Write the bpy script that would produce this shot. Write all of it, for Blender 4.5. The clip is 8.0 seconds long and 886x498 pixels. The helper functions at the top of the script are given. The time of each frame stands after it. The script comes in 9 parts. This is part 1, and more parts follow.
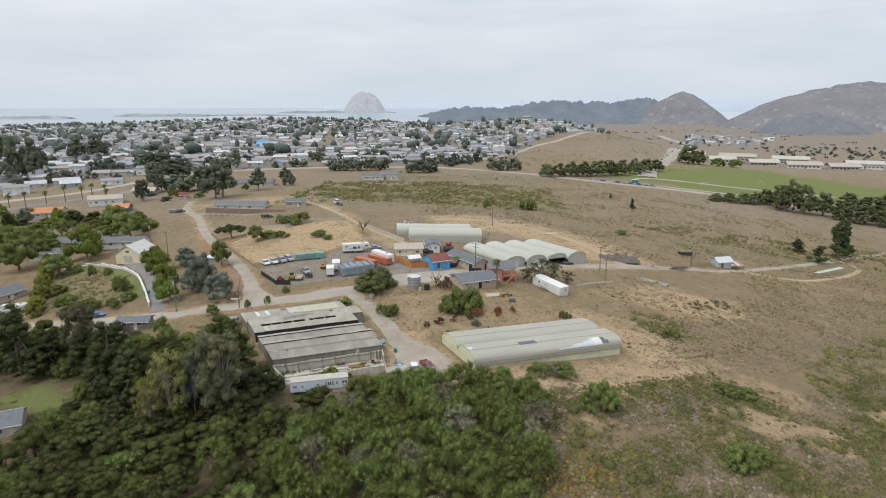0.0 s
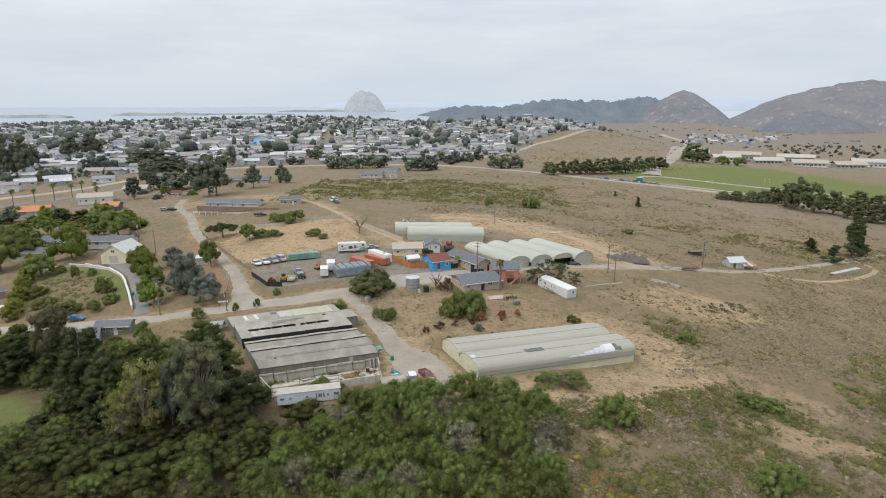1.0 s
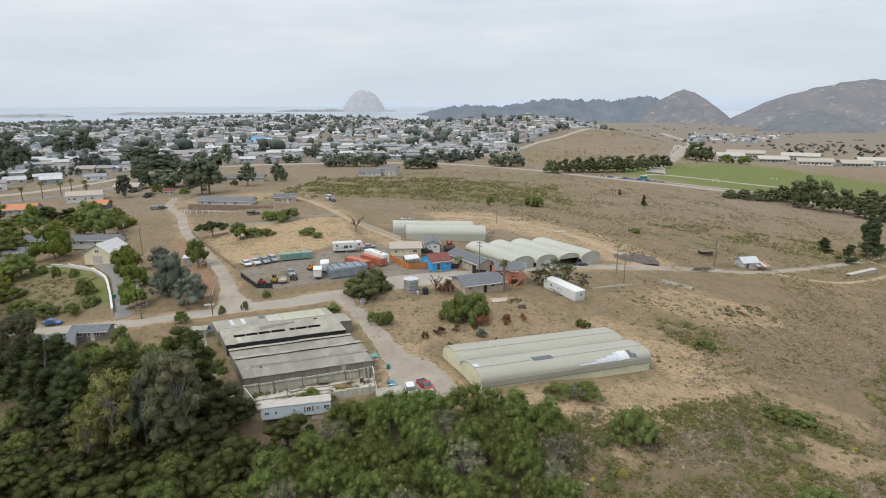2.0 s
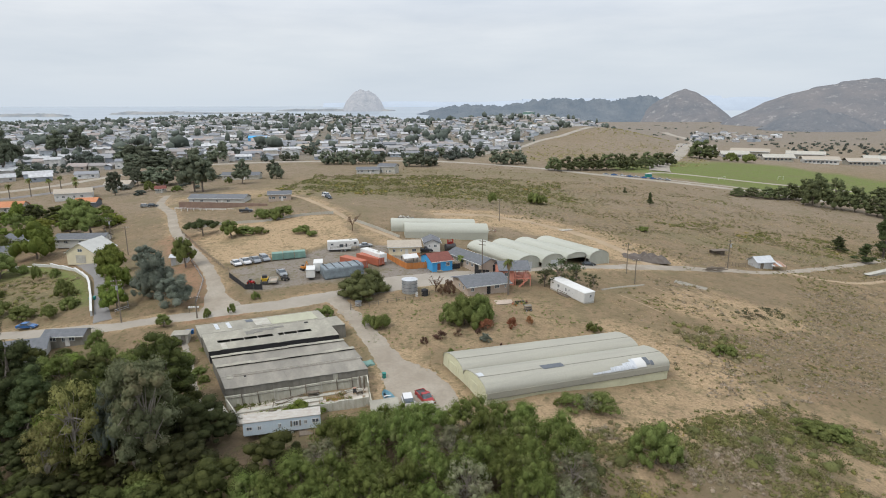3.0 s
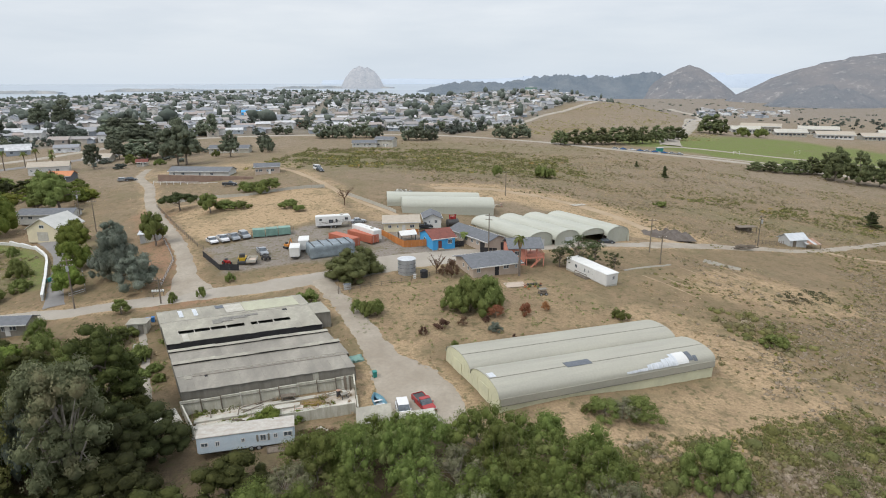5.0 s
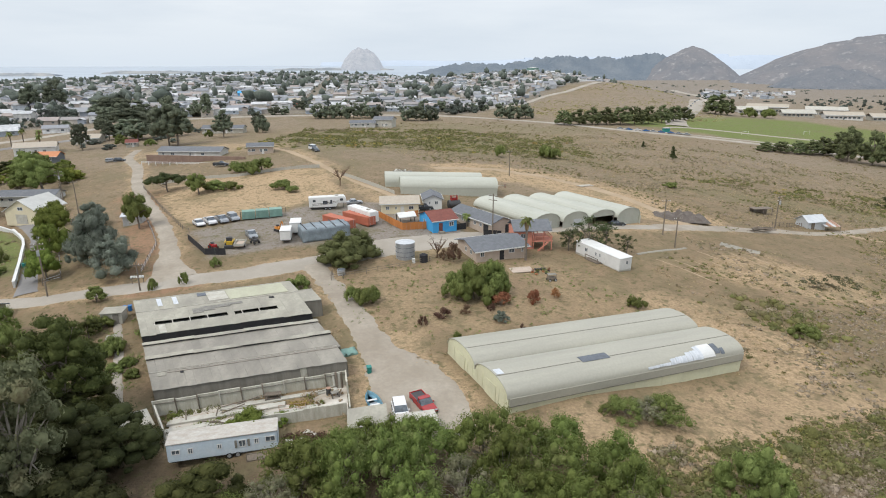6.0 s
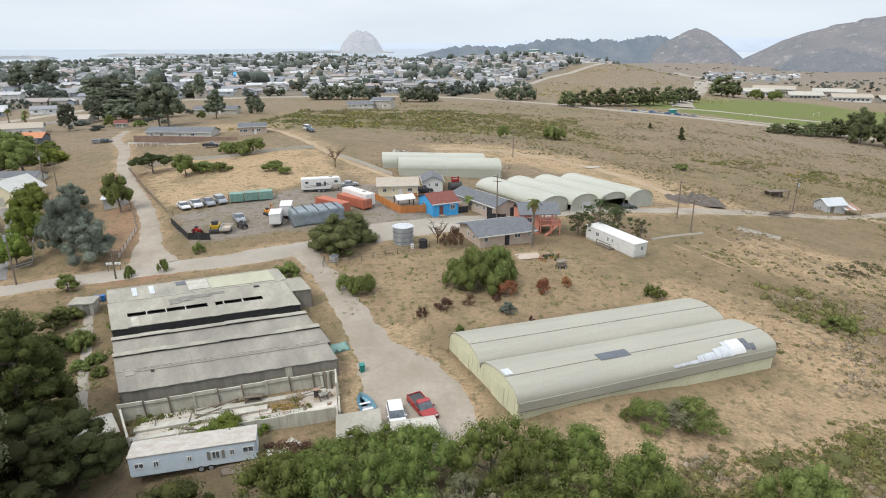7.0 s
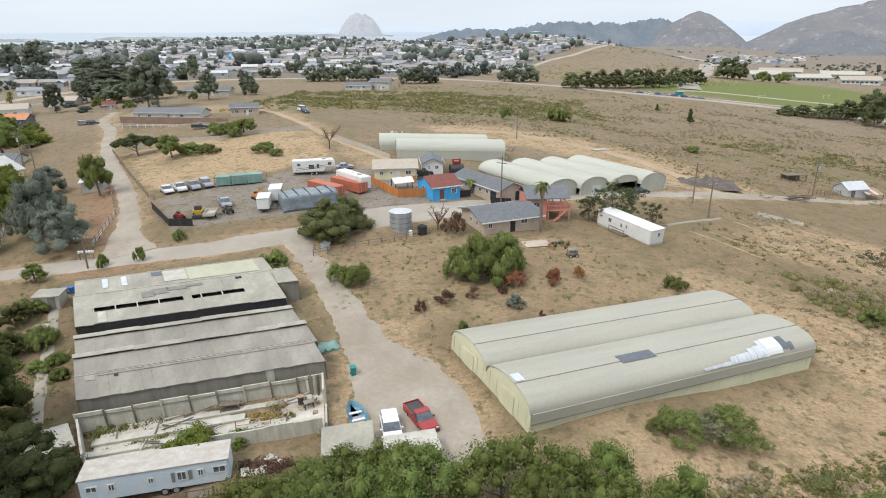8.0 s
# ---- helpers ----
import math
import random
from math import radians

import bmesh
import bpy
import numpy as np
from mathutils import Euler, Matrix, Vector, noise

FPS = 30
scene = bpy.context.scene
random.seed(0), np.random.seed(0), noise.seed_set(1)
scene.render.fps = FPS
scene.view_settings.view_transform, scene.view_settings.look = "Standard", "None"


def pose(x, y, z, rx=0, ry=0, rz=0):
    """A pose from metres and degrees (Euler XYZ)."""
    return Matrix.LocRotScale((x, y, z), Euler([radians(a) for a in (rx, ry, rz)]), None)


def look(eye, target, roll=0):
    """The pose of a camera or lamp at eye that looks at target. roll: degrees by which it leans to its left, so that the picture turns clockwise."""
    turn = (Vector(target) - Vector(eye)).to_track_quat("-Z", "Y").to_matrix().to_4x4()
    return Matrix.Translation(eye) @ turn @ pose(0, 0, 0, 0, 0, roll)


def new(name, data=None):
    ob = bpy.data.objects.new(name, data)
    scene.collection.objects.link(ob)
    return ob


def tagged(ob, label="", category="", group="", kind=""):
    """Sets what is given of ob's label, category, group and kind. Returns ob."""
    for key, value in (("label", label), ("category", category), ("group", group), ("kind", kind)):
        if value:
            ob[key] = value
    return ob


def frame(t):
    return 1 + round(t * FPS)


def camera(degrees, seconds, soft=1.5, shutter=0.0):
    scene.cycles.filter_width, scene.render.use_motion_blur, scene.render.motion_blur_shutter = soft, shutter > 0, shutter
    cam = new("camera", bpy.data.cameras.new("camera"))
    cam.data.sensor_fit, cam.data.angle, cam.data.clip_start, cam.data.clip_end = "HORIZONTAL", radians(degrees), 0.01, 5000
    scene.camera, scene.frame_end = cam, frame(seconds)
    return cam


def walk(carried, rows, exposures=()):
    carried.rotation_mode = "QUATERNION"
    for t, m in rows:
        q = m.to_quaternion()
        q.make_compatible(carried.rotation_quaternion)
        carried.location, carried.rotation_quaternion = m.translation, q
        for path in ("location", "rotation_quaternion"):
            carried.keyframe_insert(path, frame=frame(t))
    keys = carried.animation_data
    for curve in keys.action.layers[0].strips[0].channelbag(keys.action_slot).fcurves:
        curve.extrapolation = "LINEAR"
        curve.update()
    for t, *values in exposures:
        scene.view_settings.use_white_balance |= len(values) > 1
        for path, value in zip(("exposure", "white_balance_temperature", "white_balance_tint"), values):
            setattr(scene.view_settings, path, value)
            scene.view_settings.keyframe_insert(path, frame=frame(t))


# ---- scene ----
cam = camera(72.9, 8.0, 1.0)
PATH = [
    (0, (0.192, -0.285, 57.204), (0.19, 1.661, 56.741), -0.1),
    (0.5, (0.14, 4.544, 56.128), (0.138, 6.489, 55.664), -0.1),
    (1, (0.06, 9.472, 54.978), (0.058, 11.417, 54.513), -0.1),
    (1.5, (0.017, 14.288, 53.796), (0.016, 16.233, 53.331), -0.1),
    (3, (-0.225, 28.398, 50.006), (-0.226, 30.343, 49.541), -0.1),
    (3.5, (-0.228, 32.928, 48.684), (-0.23, 34.874, 48.22), -0.1),
    (4, (-0.402, 37.426, 47.374), (-0.403, 39.369, 46.9), -0.1),
    (4.5, (-0.534, 42.107, 45.988), (-0.535, 44.043, 45.486), -0.1),
    (6, (-0.746, 55.272, 42.05), (-0.749, 57.185, 41.466), -0.2),
    (6.5, (-0.823, 59.47, 40.741), (-0.827, 61.375, 40.133), -0.2),
    (7, (-0.926, 63.543, 39.496), (-0.929, 65.44, 38.864), -0.2),
    (7.5, (-0.997, 67.595, 38.26), (-1.001, 69.485, 37.604), -0.2),
    (8, (-1.075, 71.606, 37.07), (-1.078, 73.488, 36.392), -0.2),
]
walk(cam, [(t, look(eye, target, roll)) for t, eye, target, roll in PATH], [(0.0, 0.0), (3.6, 0.0), (8.0, 0.28)])

# ---- sky, sun ----
SUN_FROM = Vector((-0.55, -0.45, 0.95)).normalized()
world = bpy.data.worlds.new("overcast_sky")
scene.world = world
world.use_nodes = True
wn, wl = world.node_tree.nodes, world.node_tree.links
wn.clear()
w_sky = wn.new("ShaderNodeTexSky")
w_sky.sky_type = "NISHITA"
w_sky.sun_disc = False
w_sky.sun_elevation = math.asin(SUN_FROM.z)
w_sky.sun_rotation = math.atan2(SUN_FROM.x, SUN_FROM.y)
w_sky.air_density, w_sky.dust_density, w_sky.altitude = 1.0, 2.0, 60
w_gain = wn.new("ShaderNodeVectorMath")
w_gain.operation = "SCALE"
w_gain.inputs["Scale"].default_value = 0.13
w_co = wn.new("ShaderNodeTexCoord")
w_map = wn.new("ShaderNodeMapping")
w_map.inputs["Scale"].default_value = (1.6, 1.6, 9.0)
w_noise = wn.new("ShaderNodeTexNoise")
w_noise.inputs["Scale"].default_value = 1.7
w_noise.inputs["Detail"].default_value = 7
w_noise.inputs["Roughness"].default_value = 0.55
w_ramp = wn.new("ShaderNodeValToRGB")
w_ramp.color_ramp.elements[0].position, w_ramp.color_ramp.elements[0].color = 0.34, (0.68, 0.73, 0.80, 1)
w_ramp.color_ramp.elements[1].position, w_ramp.color_ramp.elements[1].color = 0.62, (0.83, 0.86, 0.90, 1)
w_mix = wn.new("ShaderNodeMix")
w_mix.data_type = "RGBA"
w_mix.inputs["Factor"].default_value = 0.86
w_bg = wn.new("ShaderNodeBackground")
w_out = wn.new("ShaderNodeOutputWorld")
wl.new(w_sky.outputs["Color"], w_gain.inputs[0])
wl.new(w_co.outputs["Generated"], w_map.inputs["Vector"])
wl.new(w_map.outputs["Vector"], w_noise.inputs["Vector"])
wl.new(w_noise.outputs["Fac"], w_ramp.inputs["Fac"])
wl.new(w_gain.outputs["Vector"], w_mix.inputs["A"])
wl.new(w_ramp.outputs["Color"], w_mix.inputs["B"])
# an overcast sky is brighter overhead than at the skyline
w_sep = wn.new("ShaderNodeSeparateXYZ")
w_rise = wn.new("ShaderNodeMapRange")
w_rise.inputs["From Min"].default_value, w_rise.inputs["From Max"].default_value = 0.12, 1.0
w_rise.inputs["To Min"].default_value, w_rise.inputs["To Max"].default_value = 1.0, 2.0
w_up = wn.new("ShaderNodeVectorMath")
w_up.operation = "SCALE"
wl.new(w_co.outputs["Generated"], w_sep.inputs[0])
wl.new(w_sep.outputs["Z"], w_rise.inputs["Value"])
w_low = wn.new("ShaderNodeMapRange")
w_low.inputs["From Min"].default_value, w_low.inputs["From Max"].default_value = -0.02, 0.13
w_low.inputs["To Min"].default_value, w_low.inputs["To Max"].default_value = 0.85, 0.0
w_haze = wn.new("ShaderNodeMix")
w_haze.data_type = "RGBA"
w_haze.inputs["B"].default_value = (0.61, 0.70, 0.795, 1)
wl.new(w_sep.outputs["Z"], w_low.inputs["Value"])
wl.new(w_low.outputs["Result"], w_haze.inputs["Factor"])
wl.new(w_mix.outputs["Result"], w_haze.inputs["A"])
wl.new(w_haze.outputs["Result"], w_up.inputs[0])
wl.new(w_rise.outputs["Result"], w_up.inputs["Scale"])
wl.new(w_up.outputs["Vector"], w_bg.inputs["Color"])
wl.new(w_bg.outputs["Background"], w_out.inputs["Surface"])
w_bg.inputs["Strength"].default_value = 1.0

sun = new("sun", bpy.data.lights.new("sun", "SUN"))
sun.data.energy, sun.data.angle, sun.data.color = 1.6, radians(14), (1.0, 0.95, 0.87)
sun.matrix_world = look(SUN_FROM * 300, (0, 0, 0))

# ---- materials ----
def node_mat(name, rough=0.85, metal=0.0, spec=0.3):
    m = bpy.data.materials.new(name)
    m.use_nodes = True
    b = m.node_tree.nodes["Principled BSDF"]
    b.inputs["Roughness"].default_value, b.inputs["Metallic"].default_value = rough, metal
    b.inputs["Specular IOR Level"].default_value = spec
    return m, m.node_tree.nodes, m.node_tree.links, b


def mixed(n, l, fac, a, b, mode="MIX"):
    x = n.new("ShaderNodeMix")
    x.data_type, x.blend_type, x.clamp_factor = "RGBA", mode, True
    for sock, v in (("Factor", fac), ("A", a), ("B", b)):
        if isinstance(v, (int, float)):
            x.inputs[sock].default_value = v
        elif isinstance(v, tuple):
            x.inputs[sock].default_value = (*v[:3], 1)
        else:
            l.new(v, x.inputs[sock])
    return x.outputs["Result"]


def grain(n, l, scale, detail=6, rough=0.6, coords="Object", stretch=(1, 1, 1), lo=0.35, hi=0.65):
    """Noise between 0 and 1, at so many swells a metre."""
    co = n.new("ShaderNodeTexCoord")
    mp = n.new("ShaderNodeMapping")
    mp.inputs["Scale"].default_value = stretch
    tx = n.new("ShaderNodeTexNoise")
    tx.inputs["Scale"].default_value, tx.inputs["Detail"].default_value, tx.inputs["Roughness"].default_value = scale, detail, rough
    mr = n.new("ShaderNodeMapRange")
    mr.inputs["From Min"].default_value, mr.inputs["From Max"].default_value = lo, hi
    l.new(co.outputs[coords], mp.inputs["Vector"])
    l.new(mp.outputs["Vector"], tx.inputs["Vector"])
    l.new(tx.outputs["Fac"], mr.inputs["Value"])
    return mr.outputs["Result"]


def bumped(n, l, b, height, strength=0.4, distance=0.05):
    u = n.new("ShaderNodeBump")
    u.inputs["Strength"].default_value, u.inputs["Distance"].default_value = strength, distance
    l.new(height, u.inputs["Height"])
    l.new(u.outputs["Normal"], b.inputs["Normal"])


def surface(name, base, other=None, rough=0.8, metal=0.0, spec=0.3, scale=0.6, fine=6.0, streak=(1, 1, 1), bump=0.25, vary=0.0, dirt=0.35):
    """A worn surface: base colour, a second colour in patches, dirt in streaks, fine relief; vary shifts each object's lightness."""
    m, n, l, b = node_mat(name, rough, metal, spec)
    other = other or tuple(c * 0.72 for c in base)
    g1 = grain(n, l, scale, 5, 0.6, stretch=streak)
    g2 = grain(n, l, fine, 4, 0.6)
    c = mixed(n, l, g1, base, other)
    fm = n.new("ShaderNodeMath")
    fm.operation = "MULTIPLY"
    fm.inputs[1].default_value = dirt
    l.new(g2, fm.inputs[0])
    c = mixed(n, l, fm.outputs[0], c, tuple(k * 0.6 for k in base))
    if vary:
        oi = n.new("ShaderNodeObjectInfo")
        hv = n.new("ShaderNodeHueSaturation")
        mr = n.new("ShaderNodeMapRange")
        mr.inputs["To Min"].default_value, mr.inputs["To Max"].default_value = 1 - vary, 1 + vary
        l.new(oi.outputs["Random"], mr.inputs["Value"])
        l.new(mr.outputs["Result"], hv.inputs["Value"])
        l.new(c, hv.inputs["Color"])
        c = hv.outputs["Color"]
    l.new(c, b.inputs["Base Color"])
    bumped(n, l, b, g2, bump, 0.03)
    return m


def foliage(name, dark, light, dry=None, vary=0.25):
    """Leaves: tone from leaf to leaf, from clump to clump and from plant to plant."""
    m, n, l, b = node_mat(name, 0.75, 0, 0.12)
    geo = n.new("ShaderNodeNewGeometry")
    tone = n.new("ShaderNodeMapRange")
    tone.inputs["To Min"].default_value, tone.inputs["To Max"].default_value = 0.18, 0.88
    l.new(geo.outputs["Random Per Island"], tone.inputs["Value"])
    c = mixed(n, l, tone.outputs["Result"], dark, light)
    g = n.new("ShaderNodeMath")
    g.operation, g.inputs[1].default_value = "MULTIPLY", 0.6
    l.new(grain(n, l, 0.6, 4), g.inputs[0])
    c = mixed(n, l, g.outputs[0], c, tuple(k * 0.85 for k in dark))
    if dry:
        g2 = grain(n, l, 0.22, 4, lo=0.5, hi=0.72)
        c = mixed(n, l, g2, c, dry)
    oi = n.new("ShaderNodeObjectInfo")
    hv = n.new("ShaderNodeHueSaturation")
    for sock, a, z in (("Value", 1 - vary, 1 + vary), ("Hue", 0.485, 0.515)):
        mr = n.new("ShaderNodeMapRange")
        mr.inputs["To Min"].default_value, mr.inputs["To Max"].default_value = a, z
        l.new(oi.outputs["Random"], mr.inputs["Value"])
        l.new(mr.outputs["Result"], hv.inputs[sock])
    l.new(c, hv.inputs["Color"])
    l.new(hv.outputs["Color"], b.inputs["Base Color"])
    tr = n.new("ShaderNodeBsdfTranslucent")
    l.new(hv.outputs["Color"], tr.inputs["Color"])
    mx = n.new("ShaderNodeMixShader")
    mx.inputs[0].default_value = 0.22
    l.new(b.outputs[0], mx.inputs[1])
    l.new(tr.outputs[0], mx.inputs[2])
    l.new(mx.outputs[0], n["Material Output"].inputs["Surface"])
    return m


def glass_mat(name, tint=(0.05, 0.06, 0.07)):
    m, n, l, b = node_mat(name, 0.12, 0, 0.6)
    c = mixed(n, l, grain(n, l, 1.5, 2), tint, tuple(k * 2.2 for k in tint))
    l.new(c, b.inputs["Base Color"])
    return m


LEAF_OAK = foliage("oak_leaves", (0.092, 0.113, 0.032), (0.225, 0.256, 0.085))
LEAF_THICKET = foliage("thicket_leaves", (0.080, 0.106, 0.028), (0.198, 0.232, 0.066), (0.22, 0.22, 0.10))
LEAF_PEPPER = foliage("pepper_leaves", (0.082, 0.092, 0.035), (0.185, 0.195, 0.082))
# oak leaves with the shade of the wood put into a darker colour
LEAF_SHADE = foliage("shade_darkened_leaves", (0.030, 0.035, 0.014), (0.078, 0.082, 0.030))
LEAF_GROVE = foliage("grove_leaves", (0.078, 0.094, 0.046), (0.19, 0.208, 0.094), vary=0.32)
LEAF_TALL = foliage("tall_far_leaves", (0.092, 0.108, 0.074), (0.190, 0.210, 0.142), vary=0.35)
LEAF_LIVE = foliage("live_oak_leaves", (0.038, 0.046, 0.014), (0.104, 0.111, 0.034))
LEAF_WILLOW = foliage("yellowing_leaves", (0.13, 0.125, 0.045), (0.29, 0.265, 0.105))
LEAF_GREY = foliage("sage_leaves", (0.145, 0.150, 0.082), (0.30, 0.30, 0.185), (0.33, 0.275, 0.21))
LEAF_EUC = foliage("eucalyptus_leaves", (0.080, 0.088, 0.045), (0.20, 0.205, 0.115), (0.20, 0.155, 0.095))
LEAF_DARK = foliage("cypress_needles", (0.040, 0.054, 0.022), (0.102, 0.120, 0.048))
# far leaves: distance haze is put into the greyed, bluish base colour
LEAF_FAR_HAZE = foliage("haze_greyed_leaves", (0.088, 0.106, 0.090), (0.178, 0.200, 0.165), vary=0.35)
LEAF_BRIGHT = foliage("garden_leaves", (0.080, 0.115, 0.022), (0.22, 0.255, 0.060))
LEAF_HEDGE = foliage("hedge_leaves", (0.115, 0.125, 0.024), (0.27, 0.265, 0.062))
LEAF_SILVER = foliage("silver_leaves", (0.125, 0.15, 0.115), (0.262, 0.288, 0.232))
LEAF_SCRUB = foliage("scrub_leaves", (0.195, 0.180, 0.075), (0.40, 0.345, 0.165), (0.39, 0.31, 0.215))
LEAF_RUST = foliage("withered_leaves", (0.21, 0.098, 0.048), (0.42, 0.205, 0.105))
LEAF_RUST_BROWN = foliage("withered_brown_leaves", (0.095, 0.055, 0.038), (0.20, 0.125, 0.085))
LEAF_DRY = foliage("dry_stalks", (0.28, 0.215, 0.125), (0.46, 0.355, 0.215))
BARK = surface("bark", (0.13, 0.105, 0.085), (0.21, 0.18, 0.15), 0.95, scale=2.0, fine=14, bump=0.5)
PALE_BARK = surface("pale_bark", (0.30, 0.27, 0.23), (0.20, 0.17, 0.14), 0.95, scale=2.0, fine=14)
FILM = surface("greenhouse_sheet", (0.35, 0.34, 0.28), (0.305, 0.296, 0.248), 0.55, spec=0.35, scale=0.25, fine=3.0, streak=(0.3, 3.0, 1), bump=0.1, dirt=0.22)
FILM_PALE = surface("pale_greenhouse_sheet", (0.405, 0.41, 0.35), (0.345, 0.35, 0.295), 0.5, spec=0.35, scale=0.2, fine=2.0, streak=(0.3, 2.0, 1), bump=0.1, dirt=0.2)
CREAM = surface("cream_paint", (0.56, 0.55, 0.385), (0.48, 0.47, 0.335), 0.7, scale=0.4, fine=4, dirt=0.2)
CREAM_WALL = surface("pale_yellow_stucco", (0.63, 0.57, 0.40), (0.56, 0.50, 0.36), 0.85, scale=0.5, fine=5, dirt=0.15)
ASBESTOS = surface("weathered_sheet_roof", (0.285, 0.268, 0.228), (0.20, 0.186, 0.162), 0.9, scale=0.35, fine=2.6, streak=(1, 0.35, 1), bump=0.3, dirt=0.35, vary=0.05)
PALE_ROOF = surface("pale_sheet_roof", (0.355, 0.34, 0.28), (0.235, 0.222, 0.19), 0.9, scale=0.3, fine=2.2, streak=(1, 0.5, 1), dirt=0.45)
PATCH_ROOF = surface("pale_green_sheet_roof", (0.40, 0.40, 0.30), (0.34, 0.335, 0.255), 0.85, scale=0.4, fine=3, streak=(1, 0.5, 1), dirt=0.25)
STAIN = surface("blackened_roof_stain", (0.17, 0.165, 0.15), (0.25, 0.24, 0.21), 0.95, scale=1.5, fine=5, dirt=0.5)
WHITE = surface("white_paint", (0.62, 0.62, 0.6), (0.54, 0.54, 0.52), 0.5, spec=0.4, scale=0.5, fine=4, dirt=0.12, bump=0.08)
OFF_WHITE = surface("chalky_white_paint", (0.47, 0.455, 0.4), (0.345, 0.325, 0.275), 0.85, scale=0.7, fine=5, dirt=0.35)
PALE_BLUE = surface("pale_blue_siding", (0.47, 0.56, 0.62), (0.55, 0.61, 0.65), 0.7, scale=0.6, fine=5, dirt=0.2)
CHALK_ROOF = surface("chalky_stained_roof", (0.46, 0.44, 0.40), (0.36, 0.325, 0.28), 0.9, scale=1.1, fine=4.0, streak=(0.8, 1.4, 1), dirt=0.4, bump=0.4)
CHALK_FLOOR = surface("chalky_broken_floor", (0.58, 0.55, 0.49), (0.30, 0.25, 0.19), 0.95, scale=0.28, fine=3.0, streak=(0.5, 1.6, 1), dirt=0.45, bump=0.5)
PALE_PANEL = surface("pale_stained_panels", (0.50, 0.485, 0.415), (0.33, 0.315, 0.25), 0.9, scale=0.9, fine=5, streak=(1.6, 1.6, 0.35), dirt=0.4)
CONCRETE = surface("stained_concrete", (0.31, 0.285, 0.235), (0.21, 0.195, 0.16), 0.95, scale=0.6, fine=5, dirt=0.4, bump=0.4)
GREY_WALL = surface("weathered_grey_boards", (0.245, 0.23, 0.195), (0.165, 0.155, 0.13), 0.95, scale=0.8, fine=6, streak=(1.5, 1, 0.3), dirt=0.4)
BLACK = surface("black_cloth_and_shade", (0.025, 0.025, 0.027), (0.04, 0.04, 0.042), 0.9, scale=1, fine=6)
SHINGLE = surface("grey_shingles", (0.155, 0.163, 0.175), (0.115, 0.122, 0.132), 0.9, scale=1.2, fine=7, dirt=0.4, vary=0.06)
RED_SHINGLE = surface("brick_red_shingles", (0.20, 0.075, 0.058), (0.15, 0.058, 0.048), 0.9, scale=1.2, fine=7, dirt=0.4)
TAN_ROOF = surface("tan_shingles", (0.40, 0.355, 0.29), (0.345, 0.305, 0.25), 0.9, scale=1.2, fine=7, dirt=0.3)
BLUE = surface("bright_blue_paint", (0.06, 0.34, 0.66), (0.05, 0.29, 0.58), 0.6, scale=0.8, fine=5, dirt=0.12)
CORAL = surface("coral_paint", (0.56, 0.235, 0.165), (0.47, 0.19, 0.135), 0.75, scale=0.8, fine=5, dirt=0.2)
PINKISH = surface("faded_pinkish_stucco", (0.46, 0.38, 0.31), (0.39, 0.32, 0.26), 0.85, scale=0.6, fine=5, dirt=0.2)
GREY_STUCCO = surface("pale_grey_stucco", (0.50, 0.50, 0.47), (0.43, 0.43, 0.41), 0.85, scale=0.6, fine=5, dirt=0.2)
CEDAR = surface("orange_cedar_boards", (0.50, 0.20, 0.065), (0.42, 0.165, 0.05), 0.8, scale=1.2, fine=8, streak=(4, 1, 0.5), vary=0.12)
OLD_WOOD = surface("grey_old_wood", (0.20, 0.165, 0.13), (0.13, 0.11, 0.088), 0.95, scale=1.5, fine=9, streak=(3, 1, 0.4), vary=0.15)
RUST_RED = surface("rust_red_container_paint", (0.43, 0.14, 0.085), (0.35, 0.115, 0.07), 0.7, scale=0.8, fine=6, dirt=0.25)
TEAL = surface("teal_container_paint", (0.20, 0.33, 0.28), (0.15, 0.25, 0.22), 0.7, scale=0.8, fine=6, dirt=0.3, vary=0.1)
TARP = surface("grey_blue_tarpaulin", (0.24, 0.285, 0.31), (0.16, 0.19, 0.21), 0.55, scale=0.9, fine=3, dirt=0.35, bump=0.6)
GALV = surface("galvanised_steel", (0.50, 0.52, 0.54), (0.40, 0.42, 0.44), 0.45, metal=0.55, scale=0.8, fine=4, streak=(1, 1, 0.3))
DARK_METAL = surface("dark_steel", (0.06, 0.062, 0.066), (0.09, 0.085, 0.08), 0.6, metal=0.4, scale=2, fine=8)
RUST_TIN = surface("rusty_tin", (0.34, 0.15, 0.075), (0.42, 0.36, 0.31), 0.8, metal=0.2, scale=1.1, fine=6, streak=(1, 0.3, 1))
WHITE_METAL = surface("silver_grey_tin", (0.55, 0.57, 0.58), (0.46, 0.48, 0.50), 0.5, metal=0.3, scale=0.8, fine=5)
RUBBER = surface("rubber", (0.02, 0.02, 0.021), (0.035, 0.034, 0.033), 0.9, scale=4, fine=12)
BROWN_BLOCK = surface("brown_block_wall", (0.25, 0.175, 0.135), (0.19, 0.13, 0.105), 0.95, scale=0.5, fine=4, dirt=0.3)
DARK_SOIL = surface("dark_soil", (0.10, 0.084, 0.072), (0.155, 0.135, 0.12), 0.98, scale=0.8, fine=5, dirt=0.4, bump=0.6)
DIRT_ROAD = surface("dusty_road", (0.335, 0.297, 0.242), (0.245, 0.208, 0.162), 0.97, scale=0.16, fine=1.6, dirt=0.38, bump=0.5)
